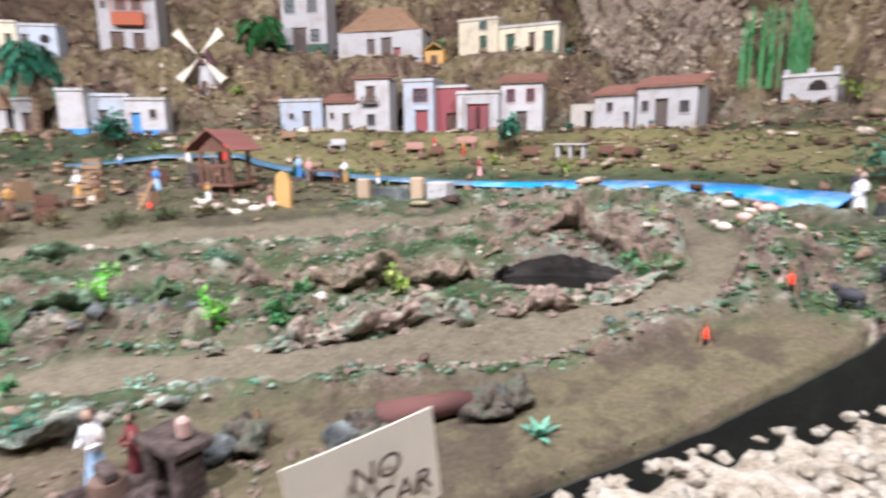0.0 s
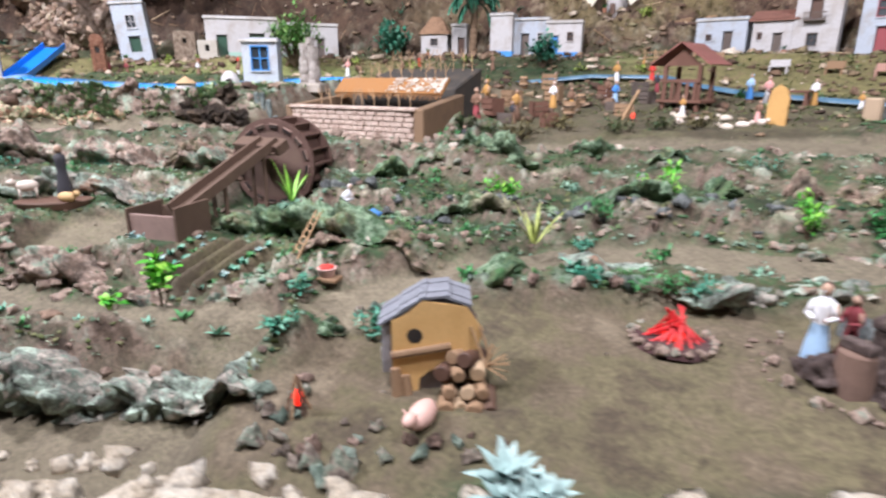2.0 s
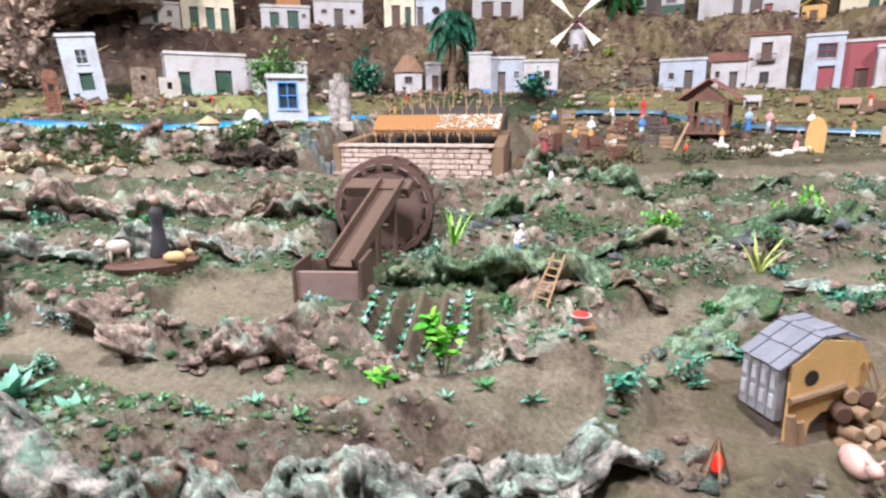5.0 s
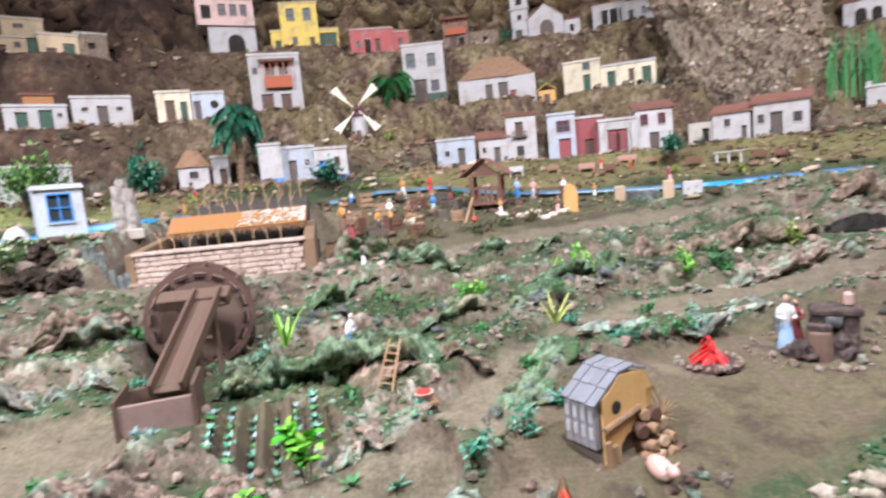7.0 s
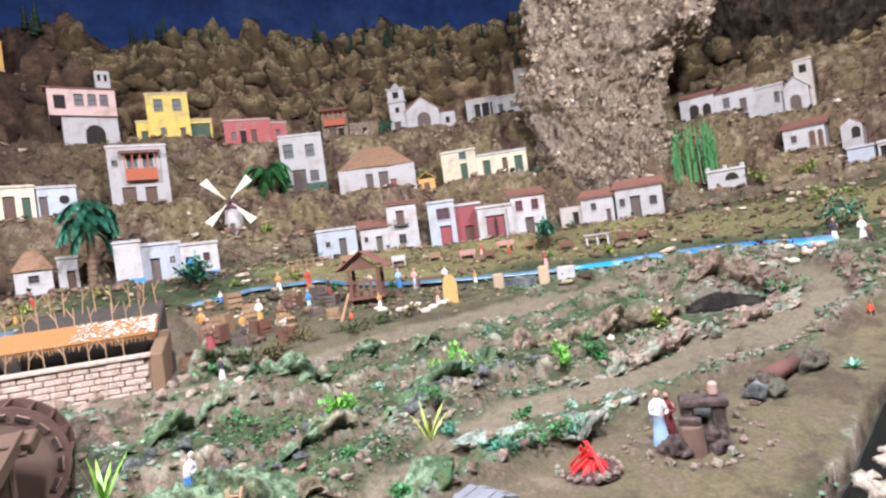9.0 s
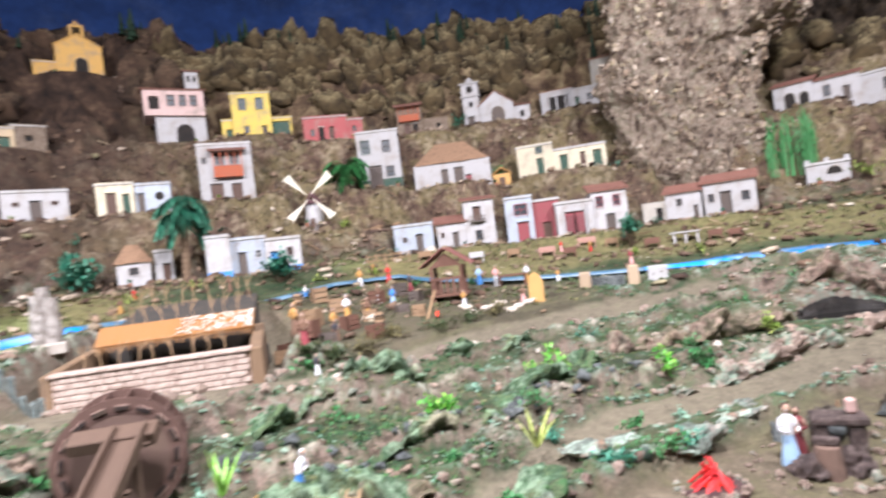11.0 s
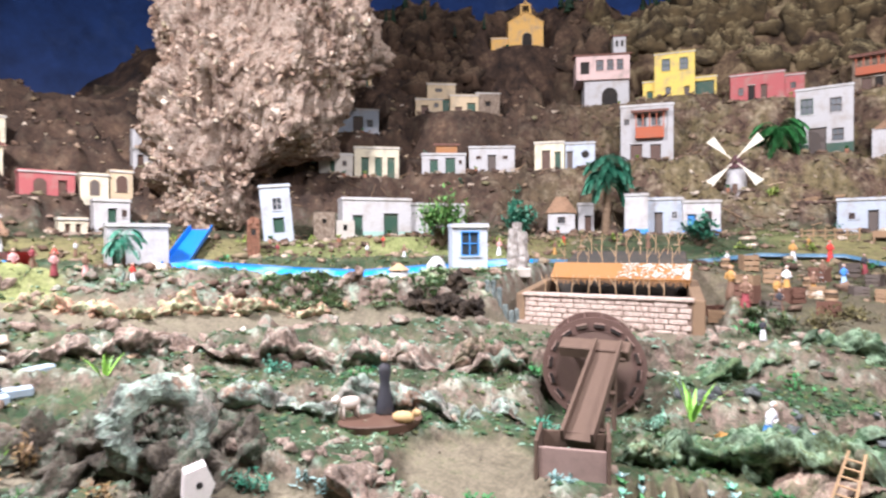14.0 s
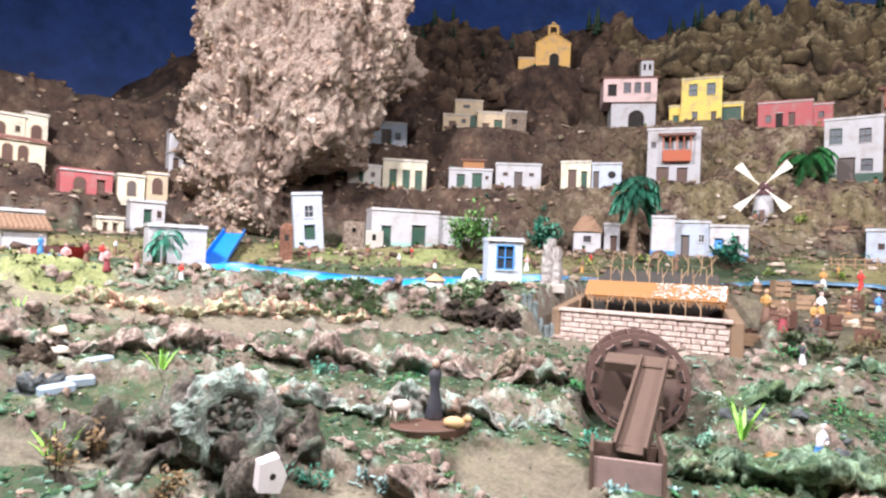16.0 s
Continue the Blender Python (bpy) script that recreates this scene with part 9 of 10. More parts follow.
figure(-1.10, 1.36, 0.055, CLOTH["white"], CLOTH["dark"], label="white and dark clay figure by the terrace")

# gnarled mound with the bird house
for k, (x, y, z, r, m_) in enumerate([(-1.76, 0.26, 1.31, 0.09, MOUND), (-1.86, 0.20, 1.30, 0.085, MOUND), (-1.70, 0.33, 1.28, 0.065, MOUND), (-1.95, 0.13, 1.29, 0.07, MOUND), (-2.24, 0.14, 1.37, 0.06, DARKROCK), (-2.16, 0.10, 1.35, 0.04, GREYROCKS), (-1.66, 0.20, 1.25, 0.06, MOUND), (-1.80, 0.08, 1.26, 0.06, MOUND)]):
    me = chunk_mesh(200 + k, 5, 0.8, 0.16)
    me.polygons.foreach_set("use_smooth", [True] * len(me.polygons))
    me.materials.append(m_)
    ob = new("boulder", me)
    ob.matrix_basis = pose(x, y, z, 0, 0, 50 * k) @ Matrix.Diagonal((r * 0.9, r * 0.9, r * 1.15, 1))
    tagged(ob, "craggy dark boulder overgrown with grey moss", "boulder", "craggy boulders")
hollow = thing("hollow_stump", facing(-1.695, 0.203, 1.385), "hollow gnarled stump ring with rough bark", "stump")
bm = bmesh.new()
n1, n2 = 46, 14
pts = []
for i in range(n1):
    a = 2 * math.pi * i / n1
    row = []
    for j in range(n2):
        b = 2 * math.pi * j / n2
        c = Vector((math.cos(a), 0, math.sin(a)))
        p = c * 0.052 + (c * math.cos(b) + Vector((0, 1, 0)) * math.sin(b)) * 0.021
        row.append(bm.verts.new(p * (1 + 0.22 * noise.noise(p * 45) + 0.12 * noise.noise(p * 110))))
    pts.append(row)
for i in range(n1):
    for j in range(n2):
        bm.faces.new((pts[i][j], pts[(i + 1) % n1][j], pts[(i + 1) % n1][(j + 1) % n2], pts[i][(j + 1) % n2]))
bmesh.ops.recalc_face_normals(bm, faces=bm.faces[:])
part("bark_ring", bm, GREYBANK, hollow)
for k in range(14):
    a = 2.4 * k
    ob = new("inner_stone", OUTCROP[k % 5])
    ob.parent = hollow
    r = 0.014
    ob.matrix_basis = pose(math.cos(a) * 0.030 * (k / 14) ** 0.5, -0.004, math.sin(a) * 0.030 * (k / 14) ** 0.5, k * 30, 0, k * 70) @ Matrix.Diagonal((r, r, r, 1))
bird = thing("bird_house", facing(-1.585, 0.195, 1.318), "white five-sided bird house with a round hole", "bird house")
PALE = paint("pale_pink_paint", (0.72, 0.64, 0.62), 0.6, 0.15)
box_ = part("box", prism([(-0.017, 0.0), (0.012, -0.006), (0.021, 0.016), (0.010, 0.042), (-0.015, 0.036)], -0.012, 0.012), PALE, bird)
bm = bmesh.new()
rod(bm, (0.002, -0.0128, 0.018), (0.002, -0.0115, 0.018), 0.004, n=14)
part("hole", bm, DARK, box_)
bm = bmesh.new()
rod(bm, (0.0, 0.004, -0.05), (0.0, 0.004, 0.0), 0.004, n=6)
part("post", bm, STEM, bird)
for k, (x, y) in enumerate([(-1.70, 0.12), (-1.83, 0.03), (-1.89, 0.10)]):
    shrub(x, y, 0.10, 0.05, 120, leafy("dry_brown_twigs", [(0.0, (0.10, 0.05, 0.02)), (0.6, (0.22, 0.13, 0.05)), (1.0, (0.36, 0.25, 0.10))]), 300 + k, "dry brown twiggy bush beside the mound", 0.009)
shrub(-1.52, 0.22, 0.045, 0.035, 50, BRIGHT, 310, "bright green leafy plant below the bird house", 0.012)
for k, (x, y) in enumerate([(-2.13, 0.16), (-2.08, 0.11), (-2.17, 0.21)]):
    ob = part("pale_block", boxed(-0.028, 0.028, -0.012, 0.012, -0.006, 0.014, 0.004), paint("pale_blue_block", (0.42, 0.52, 0.62), 0.6))
    ob.matrix_basis = facing(x, y, top(x, y), 15 * k)
    tagged(ob, "pale bluish plaster block on the terrace", "block")

# ---- things of the village ----
# windmill
x, y, half, z = plot("windmill")
mill = thing("windmill", facing(x, y, z, -8), "white windmill tower with four cream sails", "windmill")
bm = bmesh.new()
rod(bm, (0, 0.03, -0.03), (0, 0.03, 0.14), 0.062, 0.040, 18)
tower_ = part("tower", bm, WHITE, mill, smooth=True)
bm = bmesh.new()
rod(bm, (0, 0.03, 0.13), (0, 0.03, 0.205), 0.054, 0.008, 18)
part("cap", bm, paint("maroon_cap", (0.12, 0.05, 0.06), 0.8, 0.3), mill)
part("door", boxed(-0.012, 0.012, -0.034, -0.028, -0.01, 0.045), BROWN, mill)
bm = bmesh.new()
rod(bm, (0, 0.0, 0.165), (0, -0.05, 0.165), 0.009, 0.006, 8)
part("shaft", bm, BROWN, mill)
for k in range(4):
    a = math.radians(42 + 90 * k)
    bm = prism([(-0.003, 0.02), (0.003, 0.02), (0.003, 0.05), (0.036, 0.165), (-0.012, 0.175), (-0.003, 0.05)], -0.052, -0.048)
    bmesh.ops.rotate(bm, verts=bm.verts[:], cent=(0, 0, 0), matrix=Matrix.Rotation(a, 3, "Y"))
    bmesh.ops.translate(bm, verts=bm.verts[:], vec=(0, 0, 0.165))
    part("sail", bm, paint("cream_sail", (0.78, 0.72, 0.58), 0.8, 0.2), mill)

# bread oven, stone column, round white hut, brick oven
t = thing("bread_oven", facing(-2.0, 1.245, top(-2.0, 1.245)), "white domed bread oven with a black mouth", "oven")
bm = bmesh.new()
ball(bm, (0, 0.03, 0.0), 0.036, (1, 1, 1.75), 3)
part("dome", bm, WHITE, t, smooth=True)
bm = bmesh.new()
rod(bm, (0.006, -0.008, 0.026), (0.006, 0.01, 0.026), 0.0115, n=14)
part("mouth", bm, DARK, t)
t = thing("stone_column", facing(-1.815, 1.44, top(-1.815, 1.44)), "pale rough stone column on a grey base", "column")
part("base", boxed(-0.042, 0.042, -0.02, 0.06, -0.02, 0.012, 0.004), GREYISH, t)
for x_, h_, r_ in ((-0.014, 0.13, 0.023), (0.014, 0.12, 0.022), (0.0, 0.15, 0.02)):
    bm = bmesh.new()
    bmesh.ops.create_cone(bm, cap_ends=True, segments=14, radius1=r_, radius2=r_ * 0.75, depth=h_, matrix=Matrix.Translation((x_, 0.015 if x_ else 0.03, 0.012 + h_ / 2)))
    bmesh.ops.subdivide_edges(bm, edges=[e for e in bm.edges if abs((e.verts[0].co - e.verts[1].co).z) > 0.05], cuts=9)
    for v in bm.verts:
        v.co += Vector((1, 1, 0.3)) * 0.007 * noise.noise(v.co * 60)
    part("shaft", bm, mottled("pale_column_stone", [(0.3, (0.20, 0.16, 0.14)), (0.5, (0.46, 0.41, 0.37)), (0.7, (0.70, 0.66, 0.62))], 50), t)
t = thing("round_hut", facing(-2.05, 1.12, top(-2.05, 1.12)), "tiny white round hut with a tan cone roof", "hut")
bm = bmesh.new()
rod(bm, (0, 0.02, -0.02), (0, 0.02, 0.04), 0.03, 0.03, 16)
part("wall", bm, WHITE, t, smooth=True)
bm = bmesh.new()
rod(bm, (0, 0.02, 0.04), (0, 0.02, 0.062), 0.036, 0.003, 16)
part("roof", bm, paint("tan_thatch", (0.48, 0.32, 0.18), 0.9), t)
part("door", boxed(0.004, 0.016, -0.0125, -0.009, -0.01, 0.018), DARK, t)
t = thing("brick_oven", facing(-2.98, 1.25, top(-2.98, 1.25)), "narrow brick chimney oven with arched niche", "oven")
BRICKRED = mottled("orange_brick", [(0.3, (0.14, 0.05, 0.03)), (0.5, (0.34, 0.15, 0.09)), (0.7, (0.48, 0.27, 0.18))], 80)
for k in range(13):
    for j in range(3):
        if k in (9, 10) and j == 1:
            continue
        part("brick", boxed(-0.026 + 0.0175 * j, -0.0095 + 0.0175 * j, 0.0, 0.05, 0.0125 * k - 0.01, 0.0125 * k + 0.0012, 0.001), BRICKRED, t)
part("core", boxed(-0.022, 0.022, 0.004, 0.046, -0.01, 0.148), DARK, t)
bm = bmesh.new()
rod(bm, (0, 0.0, 0.154), (0, 0.05, 0.154), 0.026, n=16)
part("arched_top", bm, BRICKRED, t)

# the covered cart on the meadow
t = thing("toy_cart", facing(-2.78, 0.33, top(-2.78, 0.33), 15), "small covered cart with a red and white hood", "cart")
part("bed", boxed(-0.06, 0.06, -0.03, 0.03, 0.016, 0.024, 0.002), LOG, t)
for x_, m_ in ((-0.03, "pink"), (0.03, "red")):
    bm = bmesh.new()
    for k in range(13):
        a = math.pi * k / 12
        for e in (-0.03, 0.03):
            bm.verts.new((x_ + e, -0.032 * math.cos(a), 0.024 + 0.045 * math.sin(a)))
    bm.verts.ensure_lookup_table()
    for k in range(12):
        bm.faces.new((bm.verts[2 * k], bm.verts[2 * k + 1], bm.verts[2 * k + 3], bm.verts[2 * k + 2]))
    bmesh.ops.solidify(bm, geom=bm.faces[:], thickness=0.002)
    part("hood", bm, CLOTH[m_], t, smooth=True)
for x_ in (-0.04, 0.04):
    for y_ in (-0.034, 0.034):
        bm = bmesh.new()
        ring(bm, 0.010, 0.015, y_ - 0.002, y_ + 0.002, 16)
        bm.transform(Matrix.Translation((x_, 0, 0.015)))
        part("wheel", bm, BROWN, t)
t = thing("barrel", facing(-2.66, 0.28, top(-2.66, 0.28)), "bright blue barrel standing on the meadow", "barrel")
bm = bmesh.new()
rod(bm, (0, 0, -0.004), (0, 0, 0.024), 0.016, 0.021, 14)
rod(bm, (0, 0, 0.024), (0, 0, 0.05), 0.021, 0.016, 14)
part("cask", bm, BLUE, t, smooth=True)

# the blue water chute
chute = part("water_chute", bmesh.new(), paint("bright_blue_plastic", (0.01, 0.24, 0.85), 0.35, 0.1))
chute.data.clear_geometry()
bm = bmesh.new()
rows = []
for k in range(25):
    f = k / 24
    c = Vector((-3.30, 1.20, 1.70)).lerp(Vector((-2.80, 0.80, 1.528)), f) + Vector((0.02 * math.sin(f * 3), -0.05 * math.sin(f * 3.1), -0.05 * math.sin(f * math.pi) * 0.9))
    s = Vector((0.72, 0.69, 0))
    rows.append([bm.verts.new(c + s * a_ + Vector((0, 0, h_))) for a_, h_ in ((-0.045, 0.022), (-0.042, 0.0), (0.042, 0.0), (0.045, 0.022), (0.049, 0.022), (0.046, -0.005), (-0.046, -0.005), (-0.049, 0.022))])
for p, q in zip(rows, rows[1:]):
    for i in range(8):
        bm.faces.new((p[i], q[i], q[(i + 1) % 8], p[(i + 1) % 8]))
bm.faces.new(rows[0])
bm.faces.new(rows[-1][::-1])
bmesh.ops.recalc_face_normals(bm, faces=bm.faces[:])
bm.to_mesh(chute.data)
bm.free()
tagged(chute, "curved bright blue water chute running into the river", "water chute")

# the well house in the yard
RUST = paint("red_brown_planks", (0.16, 0.075, 0.05), 0.8, 0.4, (0.08, 0.03, 0.02), 60)
t = thing("well_house", facing(-0.755, 2.03, top(-0.755, 2.03), -8), "open red-brown timber well house with a shingle roof", "well house")
for x_ in (-0.055, 0.055):
    for y_ in (-0.0, 0.09):
        part("post", boxed(x_ - 0.006, x_ + 0.006, y_ - 0.006, y_ + 0.006, -0.02, 0.135, 0.001), RUST, t)
part("floor_beam", boxed(-0.072, 0.072, -0.014, 0.10, 0.025, 0.034, 0.001), RUST, t)
for k in range(5):
    part("railing_slat", boxed(-0.048 + 0.024 * k - 0.005, -0.048 + 0.024 * k + 0.005, -0.012, -0.008, 0.035, 0.085), RUST, t)
part("cross_rail", boxed(-0.062, 0.062, -0.0135, -0.0125, 0.086, 0.096), RUST, t)
for s in (-1, 1):
    for k in range(5):
        mm = pose(s * (0.012 + 0.019 * k), 0.045, 0.196 - 0.013 * k, 0, s * 34, 0)
        bm = boxed(-0.0115, 0.0115, -0.075, 0.075, -0.002, 0.002)
        bm.transform(mm)
        part("roof_board", bm, paint("maroon_shingle", (0.24, 0.09, 0.075), 0.85, 0.4), t)
part("gable", prism([(-0.06, 0.135), (0.06, 0.135), (0.0, 0.185)], -0.006, -0.002), RUST, t)
bm = bmesh.new()
rod(bm, (0, 0.045, -0.02), (0, 0.045, 0.05), 0.03, 0.028, 14)
part("well_shaft", bm, STONE, t)

# orange plank, tan posts, white box, fold for the lambs
OCHREWOOD = paint("ochre_plank", (0.58, 0.34, 0.12), 0.8, 0.3, (0.3, 0.15, 0.05), 50)
bm = prism([(-0.024, -0.02), (0.024, -0.02), (0.026, 0.07), (0.016, 0.095), (-0.002, 0.105), (-0.018, 0.092), (-0.024, 0.06)], -0.006, 0.006)
ob = part("plank_gate", bm, OCHREWOOD)
ob.matrix_basis = facing(-0.46, 1.88, top(-0.46, 1.88))
tagged(ob, "upright ochre wooden plank with a rounded top", "plank")
for x_, y_, h_ in ((-0.09, 1.99, 0.075), (-0.26, 2.01, 0.06)):
    ob = part("gate_post", boxed(-0.02, 0.02, -0.014, 0.014, -0.02, h_, 0.004), paint("tan_stone", (0.46, 0.34, 0.23), 0.85, 0.3))
    ob.matrix_basis = facing(x_, y_, top(x_, y_))
    tagged(ob, "tan stone gate post in a low wall", "post")
ob = part("low_wall", boxed(-0.075, 0.06, -0.008, 0.010, -0.02, 0.035, 0.004), GREYROCKS)
ob.matrix_basis = facing(-0.175, 2.02, top(-0.175, 2.02))
tagged(ob, "low grey stone wall between two posts", "wall")
t = thing("white_box", facing(-0.025, 1.93, top(-0.025, 1.93)), "white spotted box hut by the road", "box")
part("case", boxed(-0.032, 0.032, 0, 0.05, -0.02, 0.062, 0.002), WHITE, t)
for x_, z_ in ((-0.014, 0.035), (0.012, 0.042), (0.004, 0.018), (-0.02, 0.015)):
    bm = bmesh.new()
    rod(bm, (x_, -0.001, z_), (x_, 0.002, z_), 0.0028, n=8)
    part("spot", bm, GREYWOOD, t)
t = thing("market_table", facing(-0.49, 2.28, top(-0.49, 2.28)), "brown plank table in the village yard", "table")
part("top", boxed(-0.06, 0.06, -0.025, 0.025, 0.045, 0.052, 0.001), RUST, t)
for x_ in (-0.05, 0.05):
    for y_ in (-0.018, 0.018):
        part("leg", boxed(x_ - 0.004, x_ + 0.004, y_ - 0.004, y_ + 0.004, -0.01, 0.0448), RUST, t)
figure(-0.555, 2.30, 0.09, CLOTH["white"], CLOTH["pink"], label="clay figure in white beside the market table")
figure(-0.425, 2.31, 0.085, CLOTH["ochre"], CLOTH["white"], label="clay figure in ochre beside the market table")
# crates, barrels and frames of the yard
for k, (x_, y_, w_, h_, m_) in enumerate([(-1.17, 1.60, 0.05, 0.05, RUST), (-1.24, 1.56, 0.045, 0.035, LOG), (-1.11, 1.57, 0.04, 0.03, GREYWOOD), (-1.07, 1.70, 0.045, 0.045, RUST), (-1.19, 1.74, 0.05, 0.055, LOG), (-1.02, 1.82, 0.04, 0.04, LOG), (-0.92, 1.9, 0.04, 0.03, GREYWOOD), (-1.28, 1.75, 0.05, 0.04, RUST), (-0.88, 2.1, 0.04, 0.04, GREYWOOD), (-1.15, 1.95, 0.05, 0.05, LOG), (-1.33, 1.62, 0.045, 0.04, GREYWOOD), (-0.98, 1.60, 0.04, 0.04, RUST), (-1.03, 2.12, 0.05, 0.05, RUST), (-0.86, 1.84, 0.04, 0.04, LOG), (-1.24, 2.08, 0.05, 0.06, LOG), (-0.95, 2.22, 0.045, 0.05, GREYWOOD)]):
    t = thing("crate", facing(x_, y_, top(x_, y_), 25 * (k % 4) - 30), "small wooden crate with open slats in the yard", "crate", "yard crates")
    for j in range(3):
        for y0 in (-w_ / 2, w_ / 2 - 0.003):
            part("slat", boxed(-w_ / 2, w_ / 2, y0, y0 + 0.003, h_ * (j + 0.12) / 3, h_ * (j + 0.85) / 3), m_, t)
    for sx in (-1, 1):
        part("end_panel", boxed(sx * w_ / 2 - 0.0015, sx * w_ / 2 + 0.0015, -w_ / 2 + 0.0032, w_ / 2 - 0.0032, 0, h_), m_, t)
    part("bottom", boxed(-w_ / 2 + 0.002, w_ / 2 - 0.002, -w_ / 2 + 0.0032, w_ / 2 - 0.0032, 0.001, 0.004), m_, t)
for k, (x_, y_) in enumerate([(-1.21, 1.66), (-0.98, 1.72), (-1.05, 1.95), (-0.70, 2.16), (-1.30, 2.0)]):
    t = thing("barrel", pose(x_, y_, top(x_, y_)), "small brown barrel with dark hoops", "barrel", "yard barrels")
    bm = bmesh.new()
    rod(bm, (0, 0, -0.004), (0, 0, 0.018), 0.013, 0.017, 12)
    rod(bm, (0, 0, 0.018), (0, 0, 0.04), 0.017, 0.013, 12)
    part("cask", bm, LOG, t, smooth=True)
    for z_ in (0.008, 0.030):
        bm = bmesh.new()
        ring(bm, 0.0155, 0.0172, -0.0015, 0.0015, 14)
        bm.transform(pose(0, 0, z_, 90))
        part("hoop", bm, DARK, t)
pole = part("leaning_pole", bmesh.new(), STICK)
bm = bmesh.new()
rod(bm, (-0.835, 1.755, top(-0.835, 1.755) - 0.01), (-0.80, 1.79, top(-0.8, 1.79) + 0.085), 0.005, 0.004, 7)
bm.to_mesh(pole.data)
bm.free()
tagged(pole, "pale wooden pole leaning in the yard", "pole")


# furniture before the houses
def bench(x, y, w, m_, label, turn=0):
    t = thing("bench", facing(x, y, top(x, y), turn), label, "bench", "village benches")
    part("seat", boxed(-w / 2, w / 2, -0.014, 0.014, 0.022, 0.027, 0.001), m_, t)
    part("backrest", boxed(-w / 2, w / 2, 0.0125, 0.0165, 0.0272, 0.05, 0.001), m_, t)
    for x_ in (-w * 0.42, w * 0.42):
        for y_ in (-0.01, 0.01):
            part("leg", boxed(x_ - 0.003, x_ + 0.003, y_ - 0.003, y_ + 0.003, -0.008, 0.0218), m_, t)


ROSEWOOD = paint("pinkish_wood", (0.42, 0.24, 0.19), 0.8, 0.3)
for x_, y_, w_, m_ in ((-0.26, 2.70, 0.08, ROSEWOOD), (-0.16, 2.66, 0.06, RUST), (-0.05, 2.76, 0.09, ROSEWOOD), (0.06, 2.72, 0.06, LOG), (0.22, 2.62, 0.07, RUST), (0.50, 2.58, 0.06, RUST), (0.58, 2.55, 0.06, RUST), (-0.42, 2.72, 0.06, LOG), (-0.60, 2.72, 0.07, WHITE), (-0.85, 2.78, 0.07, LOG)):
    bench(x_, y_, w_, m_, "small wooden bench before the village houses")
t = thing("garden_table", facing(0.38, 2.62, top(0.38, 2.62)), "white garden table with splayed legs", "table")
part("top", boxed(-0.065, 0.065, -0.03, 0.03, 0.048, 0.054, 0.002), WHITE, t)
for x_ in (-0.05, 0.0, 0.05):
    part("leg", boxed(x_ - 0.005, x_ + 0.005, -0.02, 0.02, -0.01, 0.0478), WHITE, t)
x, y, half, z = plot("crate")
t = thing("wooden_hutch", facing(x, y, z), "small orange wooden hutch with a pitched roof", "hutch")
part("body", boxed(-0.055, 0.055, 0, 0.08, -0.02, 0.075, 0.002), OCHREWOOD, t)
part("roof", gabled(0.11, 0.08, 0.035), OCHREWOOD, t).location = (0, 0, 0.075)
part("door", boxed(-0.018, 0.018, -0.003, 0.0, 0.0, 0.05), BROWN, t)
# fence by the field
t = thing("field_fence", facing(-1.03, 2.76, top(-1.03, 2.76)), "rickety pale pole fence on the bank", "fence")
for k in range(6):
    bm = bmesh.new()
    rod(bm, (-0.1 + 0.04 * k, 0, -0.02), (-0.1 + 0.04 * k + 0.004 * (k % 3 - 1), 0, 0.055), 0.0028, n=5)
    part("post", bm, STICK, t)
for z_ in (0.02, 0.042):
    bm = bmesh.new()
    rod(bm, (-0.11, -0.004, z_), (0.11, -0.004, z_ + 0.006), 0.0022, n=5)
    part("rail", bm, STICK, t)

# dark rocks and fluted slabs behind the back road
for k, (x_, y_, r_) in enumerate([(-1.93, 1.06, 0.03), (-1.88, 1.09, 0.034), (-1.83, 1.11, 0.034), (-1.79, 1.14, 0.03), (-1.86, 1.15, 0.03)]):
    me = chunk_mesh(230 + k, 3, 0.9)
    me.materials.append(DARKROCK)
    ob = new("boulder", me)
    ob.matrix_basis = pose(x_, y_, top(x_, y_) + 0.012, 0, 0, 70 * k) @ Matrix.Diagonal((r_, r_, r_ * 1.2, 1))
    tagged(ob, "dark purple-brown rock behind the road", "rock", "dark road rocks")
SLABS = mottled("blue_grey_slab", [(0.3, (0.06, 0.08, 0.08)), (0.5, (0.18, 0.22, 0.21)), (0.7, (0.36, 0.40, 0.38))], 40)
for k in range(9):
    x_, y_ = -1.785 + 0.013 * k, 1.205 + 0.012 * k
    ob = part("upright_slab", boxed(-0.0075, 0.0075, -0.006, 0.006, -0.03, 0.035 + 0.006 * (k % 3), 0.003), SLABS)
    ob.matrix_basis = facing(x_, y_, top(x_, y_), 4 * (k % 3))
    tagged(ob, "upright blue-grey stone slab beside the terrace", "slab", "upright slabs")

# sticks and roots on the slope, pines on the ridge
rnd = random.Random(77)
bm = bmesh.new()
for k in range(420):
    a, r = math.radians(rnd.uniform(-30, 70)), rnd.uniform(3.1, 4.2)
    x_, y_ = -0.8 - math.sin(a) * r, -0.1 + math.cos(a) * r
    b_ = rnd.uniform(-0.5, 0.5) + a
    l_ = rnd.uniform(0.03, 0.10)
    z0 = top(x_, y_) + 0.006
    x1, y1 = x_ + math.cos(b_) * l_, y_ + math.sin(b_) * l_
    rod(bm, (x_, y_, z0), (x1, y1, top(x1, y1) + 0.008), 0.003, 0.002, 5)
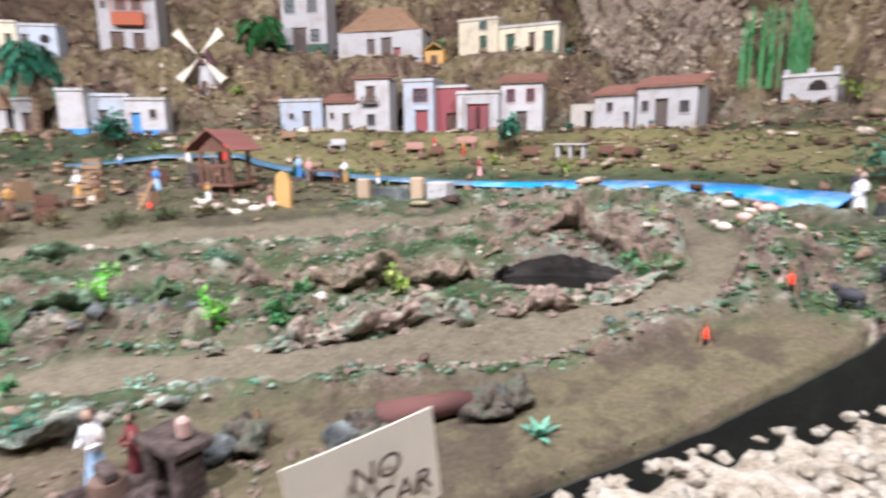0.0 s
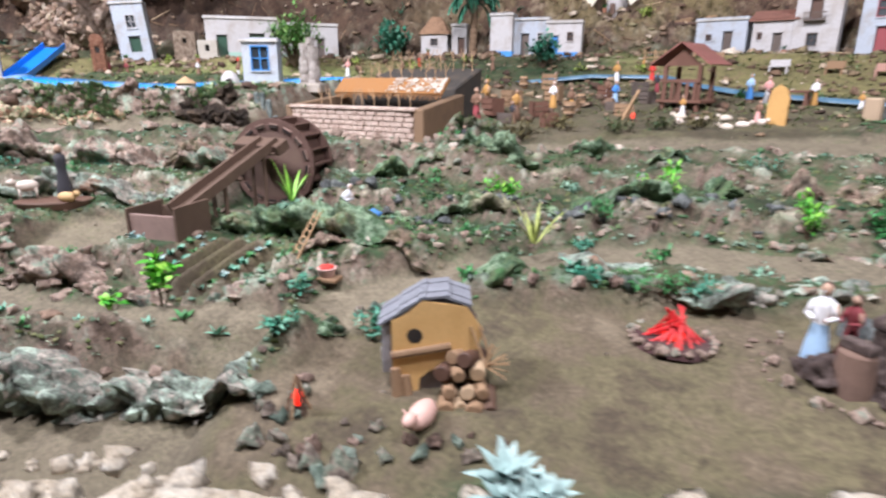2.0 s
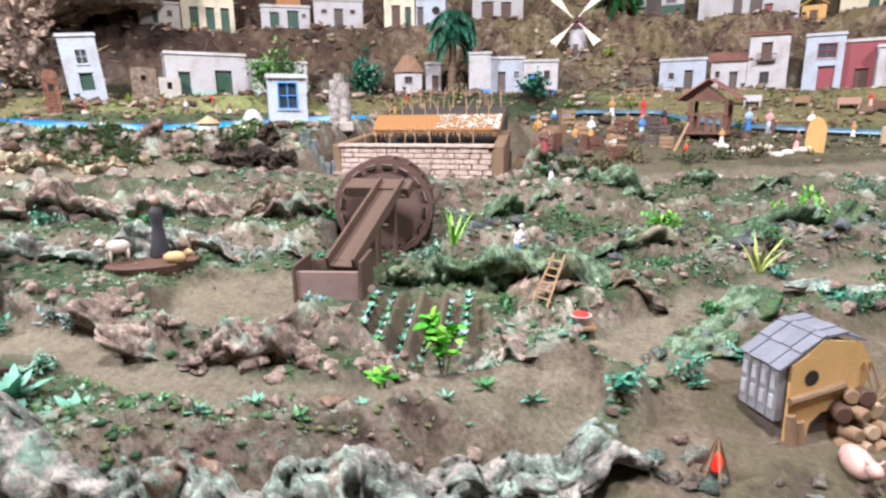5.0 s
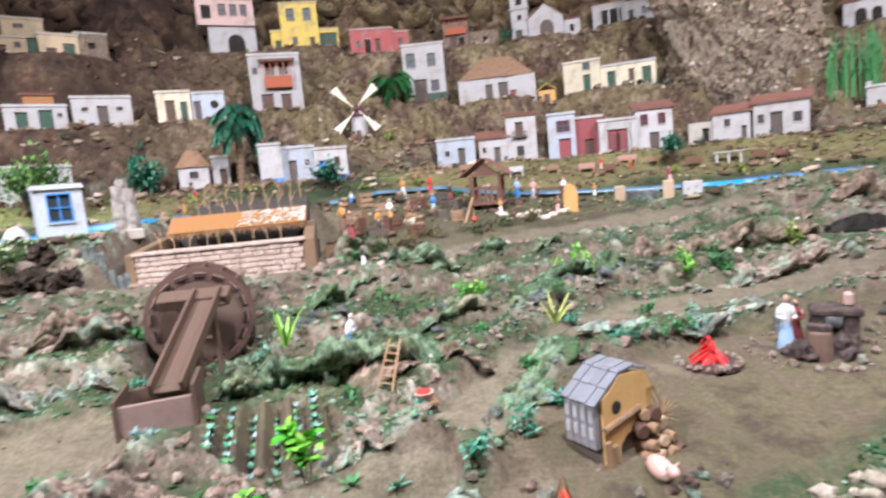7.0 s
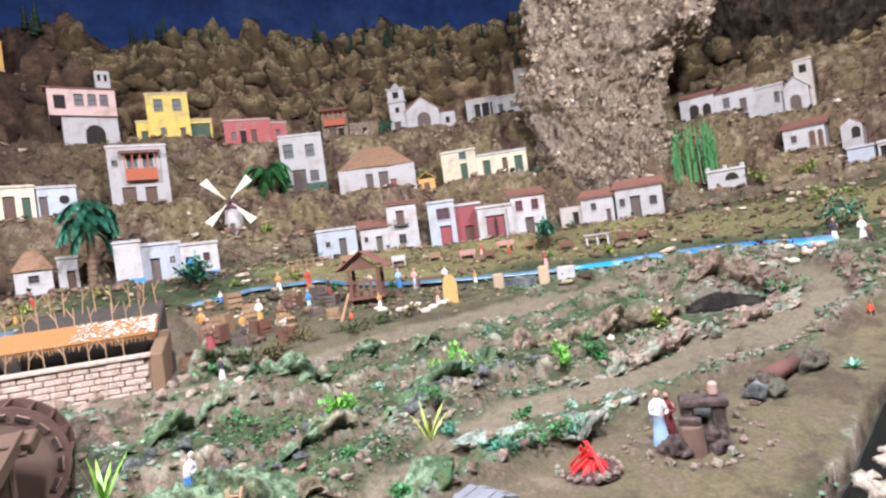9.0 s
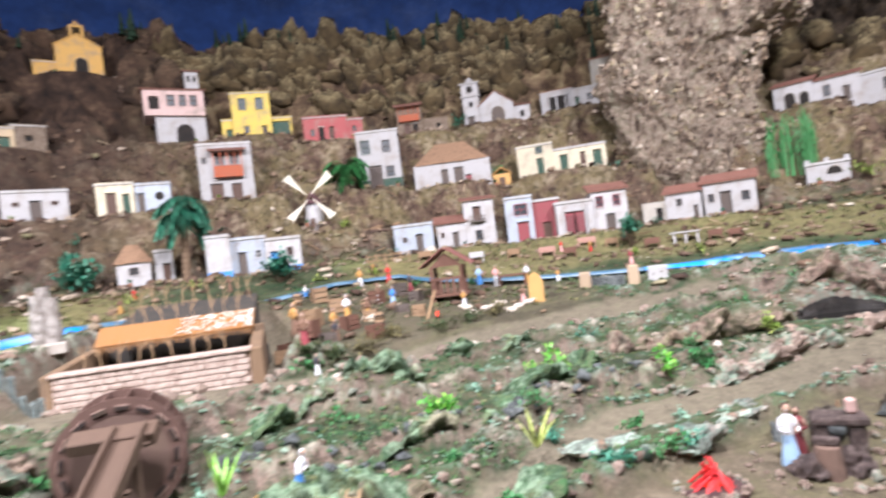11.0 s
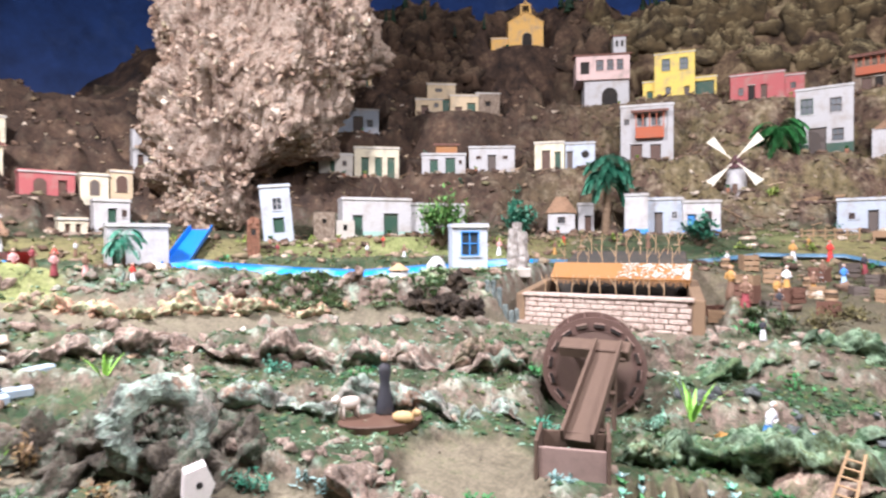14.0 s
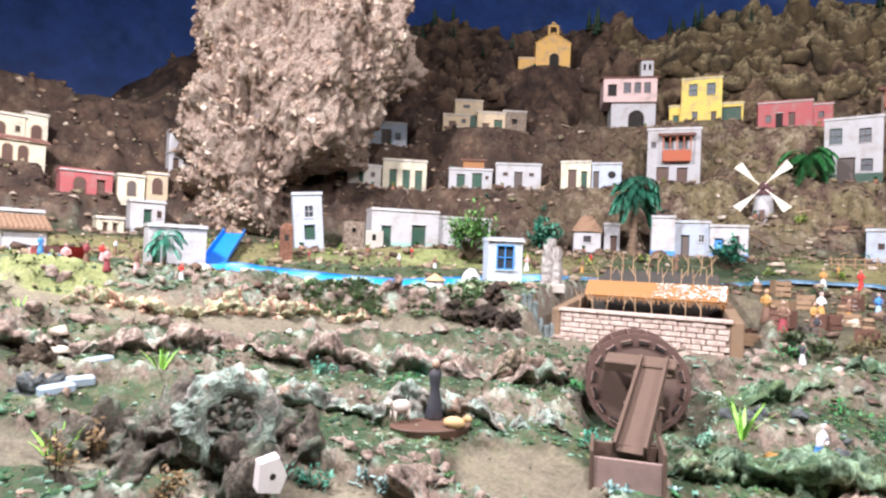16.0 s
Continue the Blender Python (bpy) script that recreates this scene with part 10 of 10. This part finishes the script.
tagged(part("fallen_twigs", bm, leafy("twig_brown", [(0.0, (0.12, 0.065, 0.04)), (0.6, (0.30, 0.19, 0.11)), (1.0, (0.58, 0.44, 0.28))])), "fallen brown twigs strewn over the slope", "twigs", kind="stuff")
bm = bmesh.new()
for k in range(70):
    a = math.radians(rnd.uniform(-45, 60))
    s_ = rnd.uniform(4.85, 5.25)
    x_, y_ = -0.475 - math.sin(a) * s_, math.cos(a) * s_
    z0, h_ = top(x_, y_) + 0.09, rnd.uniform(0.10, 0.22)
    for j in range(4):
        rod(bm, (x_, y_, z0 + h_ * j * 0.22), (x_, y_, z0 + h_ * (j * 0.22 + 0.4)), h_ * (0.2 - 0.04 * j), h_ * 0.02, 7)
tagged(part("ridge_pines", bm, leafy("dark_pine", [(0.0, (0.008, 0.022, 0.012)), (1.0, (0.02, 0.05, 0.025))])), "tiny dark pines along the ridge of the hills", "trees", kind="stuff")

# more village folk and goods in the yard and before the houses
rnd = random.Random(91)
names = ["brown", "wine", "ochre", "dark", "pink", "brown", "white"]
for k in range(18):
    if k < 7:
        x_, y_ = rnd.uniform(-1.3, -0.5), rnd.uniform(1.55, 2.3)
    else:
        a = math.radians(-22 + 100 * ((k * 0.618) % 1))
        r = rnd.uniform(2.5, 2.8)
        x_, y_ = -0.8 - math.sin(a) * r, -0.1 + math.cos(a) * r
    if float(near_line(np.array(x_), np.array(y_), RIVER)) > 0.12 and all(math.hypot(x_ - q[0], y_ - q[1]) > q[2] * 0.7 for q in SITES.values()):
        a_, b_ = rnd.choice(names), rnd.choice(names)
        figure(x_, y_, rnd.uniform(0.05, 0.085), CLOTH[a_], CLOTH[b_], turn=rnd.uniform(-60, 60), label="small painted clay figure in %s and %s" % (a_, b_), lean=rnd.uniform(-0.06, 0.06))
POT = paint("red_clay_pot", (0.34, 0.15, 0.09), 0.8, 0.3)
for k in range(22):
    q = list(SITES.values())[(k * 5) % 28]
    far = math.hypot(q[0] + 0.8, q[1] + 0.1)
    s_ = (1 if k % 2 else -1) * q[2] * rnd.uniform(0.25, 0.8)
    x_, y_ = q[0] - 0.06 * (q[0] + 0.8) / far + s_ * (q[1] + 0.1) / far, q[1] - 0.06 * (q[1] + 0.1) / far - s_ * (q[0] + 0.8) / far
    t = thing("plant_pot", pose(x_, y_, top(x_, y_)), "small clay pot with a green plant before a house", "plant pot", "plant pots")
    bm = bmesh.new()
    rod(bm, (0, 0, -0.005), (0, 0, 0.018), 0.008, 0.012, 10)
    part("pot", bm, POT, t)
    bm = bmesh.new()
    for j in range(16):
        a = j * 2.4
        leaf(bm, (0, 0, 0.018), (math.cos(a), math.sin(a), rnd.uniform(0.4, 2.0)), rnd.uniform(0.015, 0.03), 0.009, 0.5)
    part("leaf_tuft", bm, (MIDGREEN, PALM, YELLOWGREEN)[k % 3], t)

# a heap of poles on the slope beside the windmill
t = thing("pole_heap", facing(-1.12, 3.27, top(-1.12, 3.27) + 0.01), "heap of pale brown poles lying on the slope", "pole heap")
for k in range(11):
    bm = bmesh.new()
    z_ = 0.008 * (k % 4)
    y_ = rnd.uniform(-0.05, 0.05)
    rod(bm, (rnd.uniform(-0.16, -0.10), y_, z_ + 0.006), (rnd.uniform(0.10, 0.17), y_ + rnd.uniform(-0.03, 0.03), z_ + rnd.uniform(0.0, 0.02)), 0.006, 0.0045, 7)
    part("pole", bm, (STICK, LOG, BROWN)[k % 3], t)
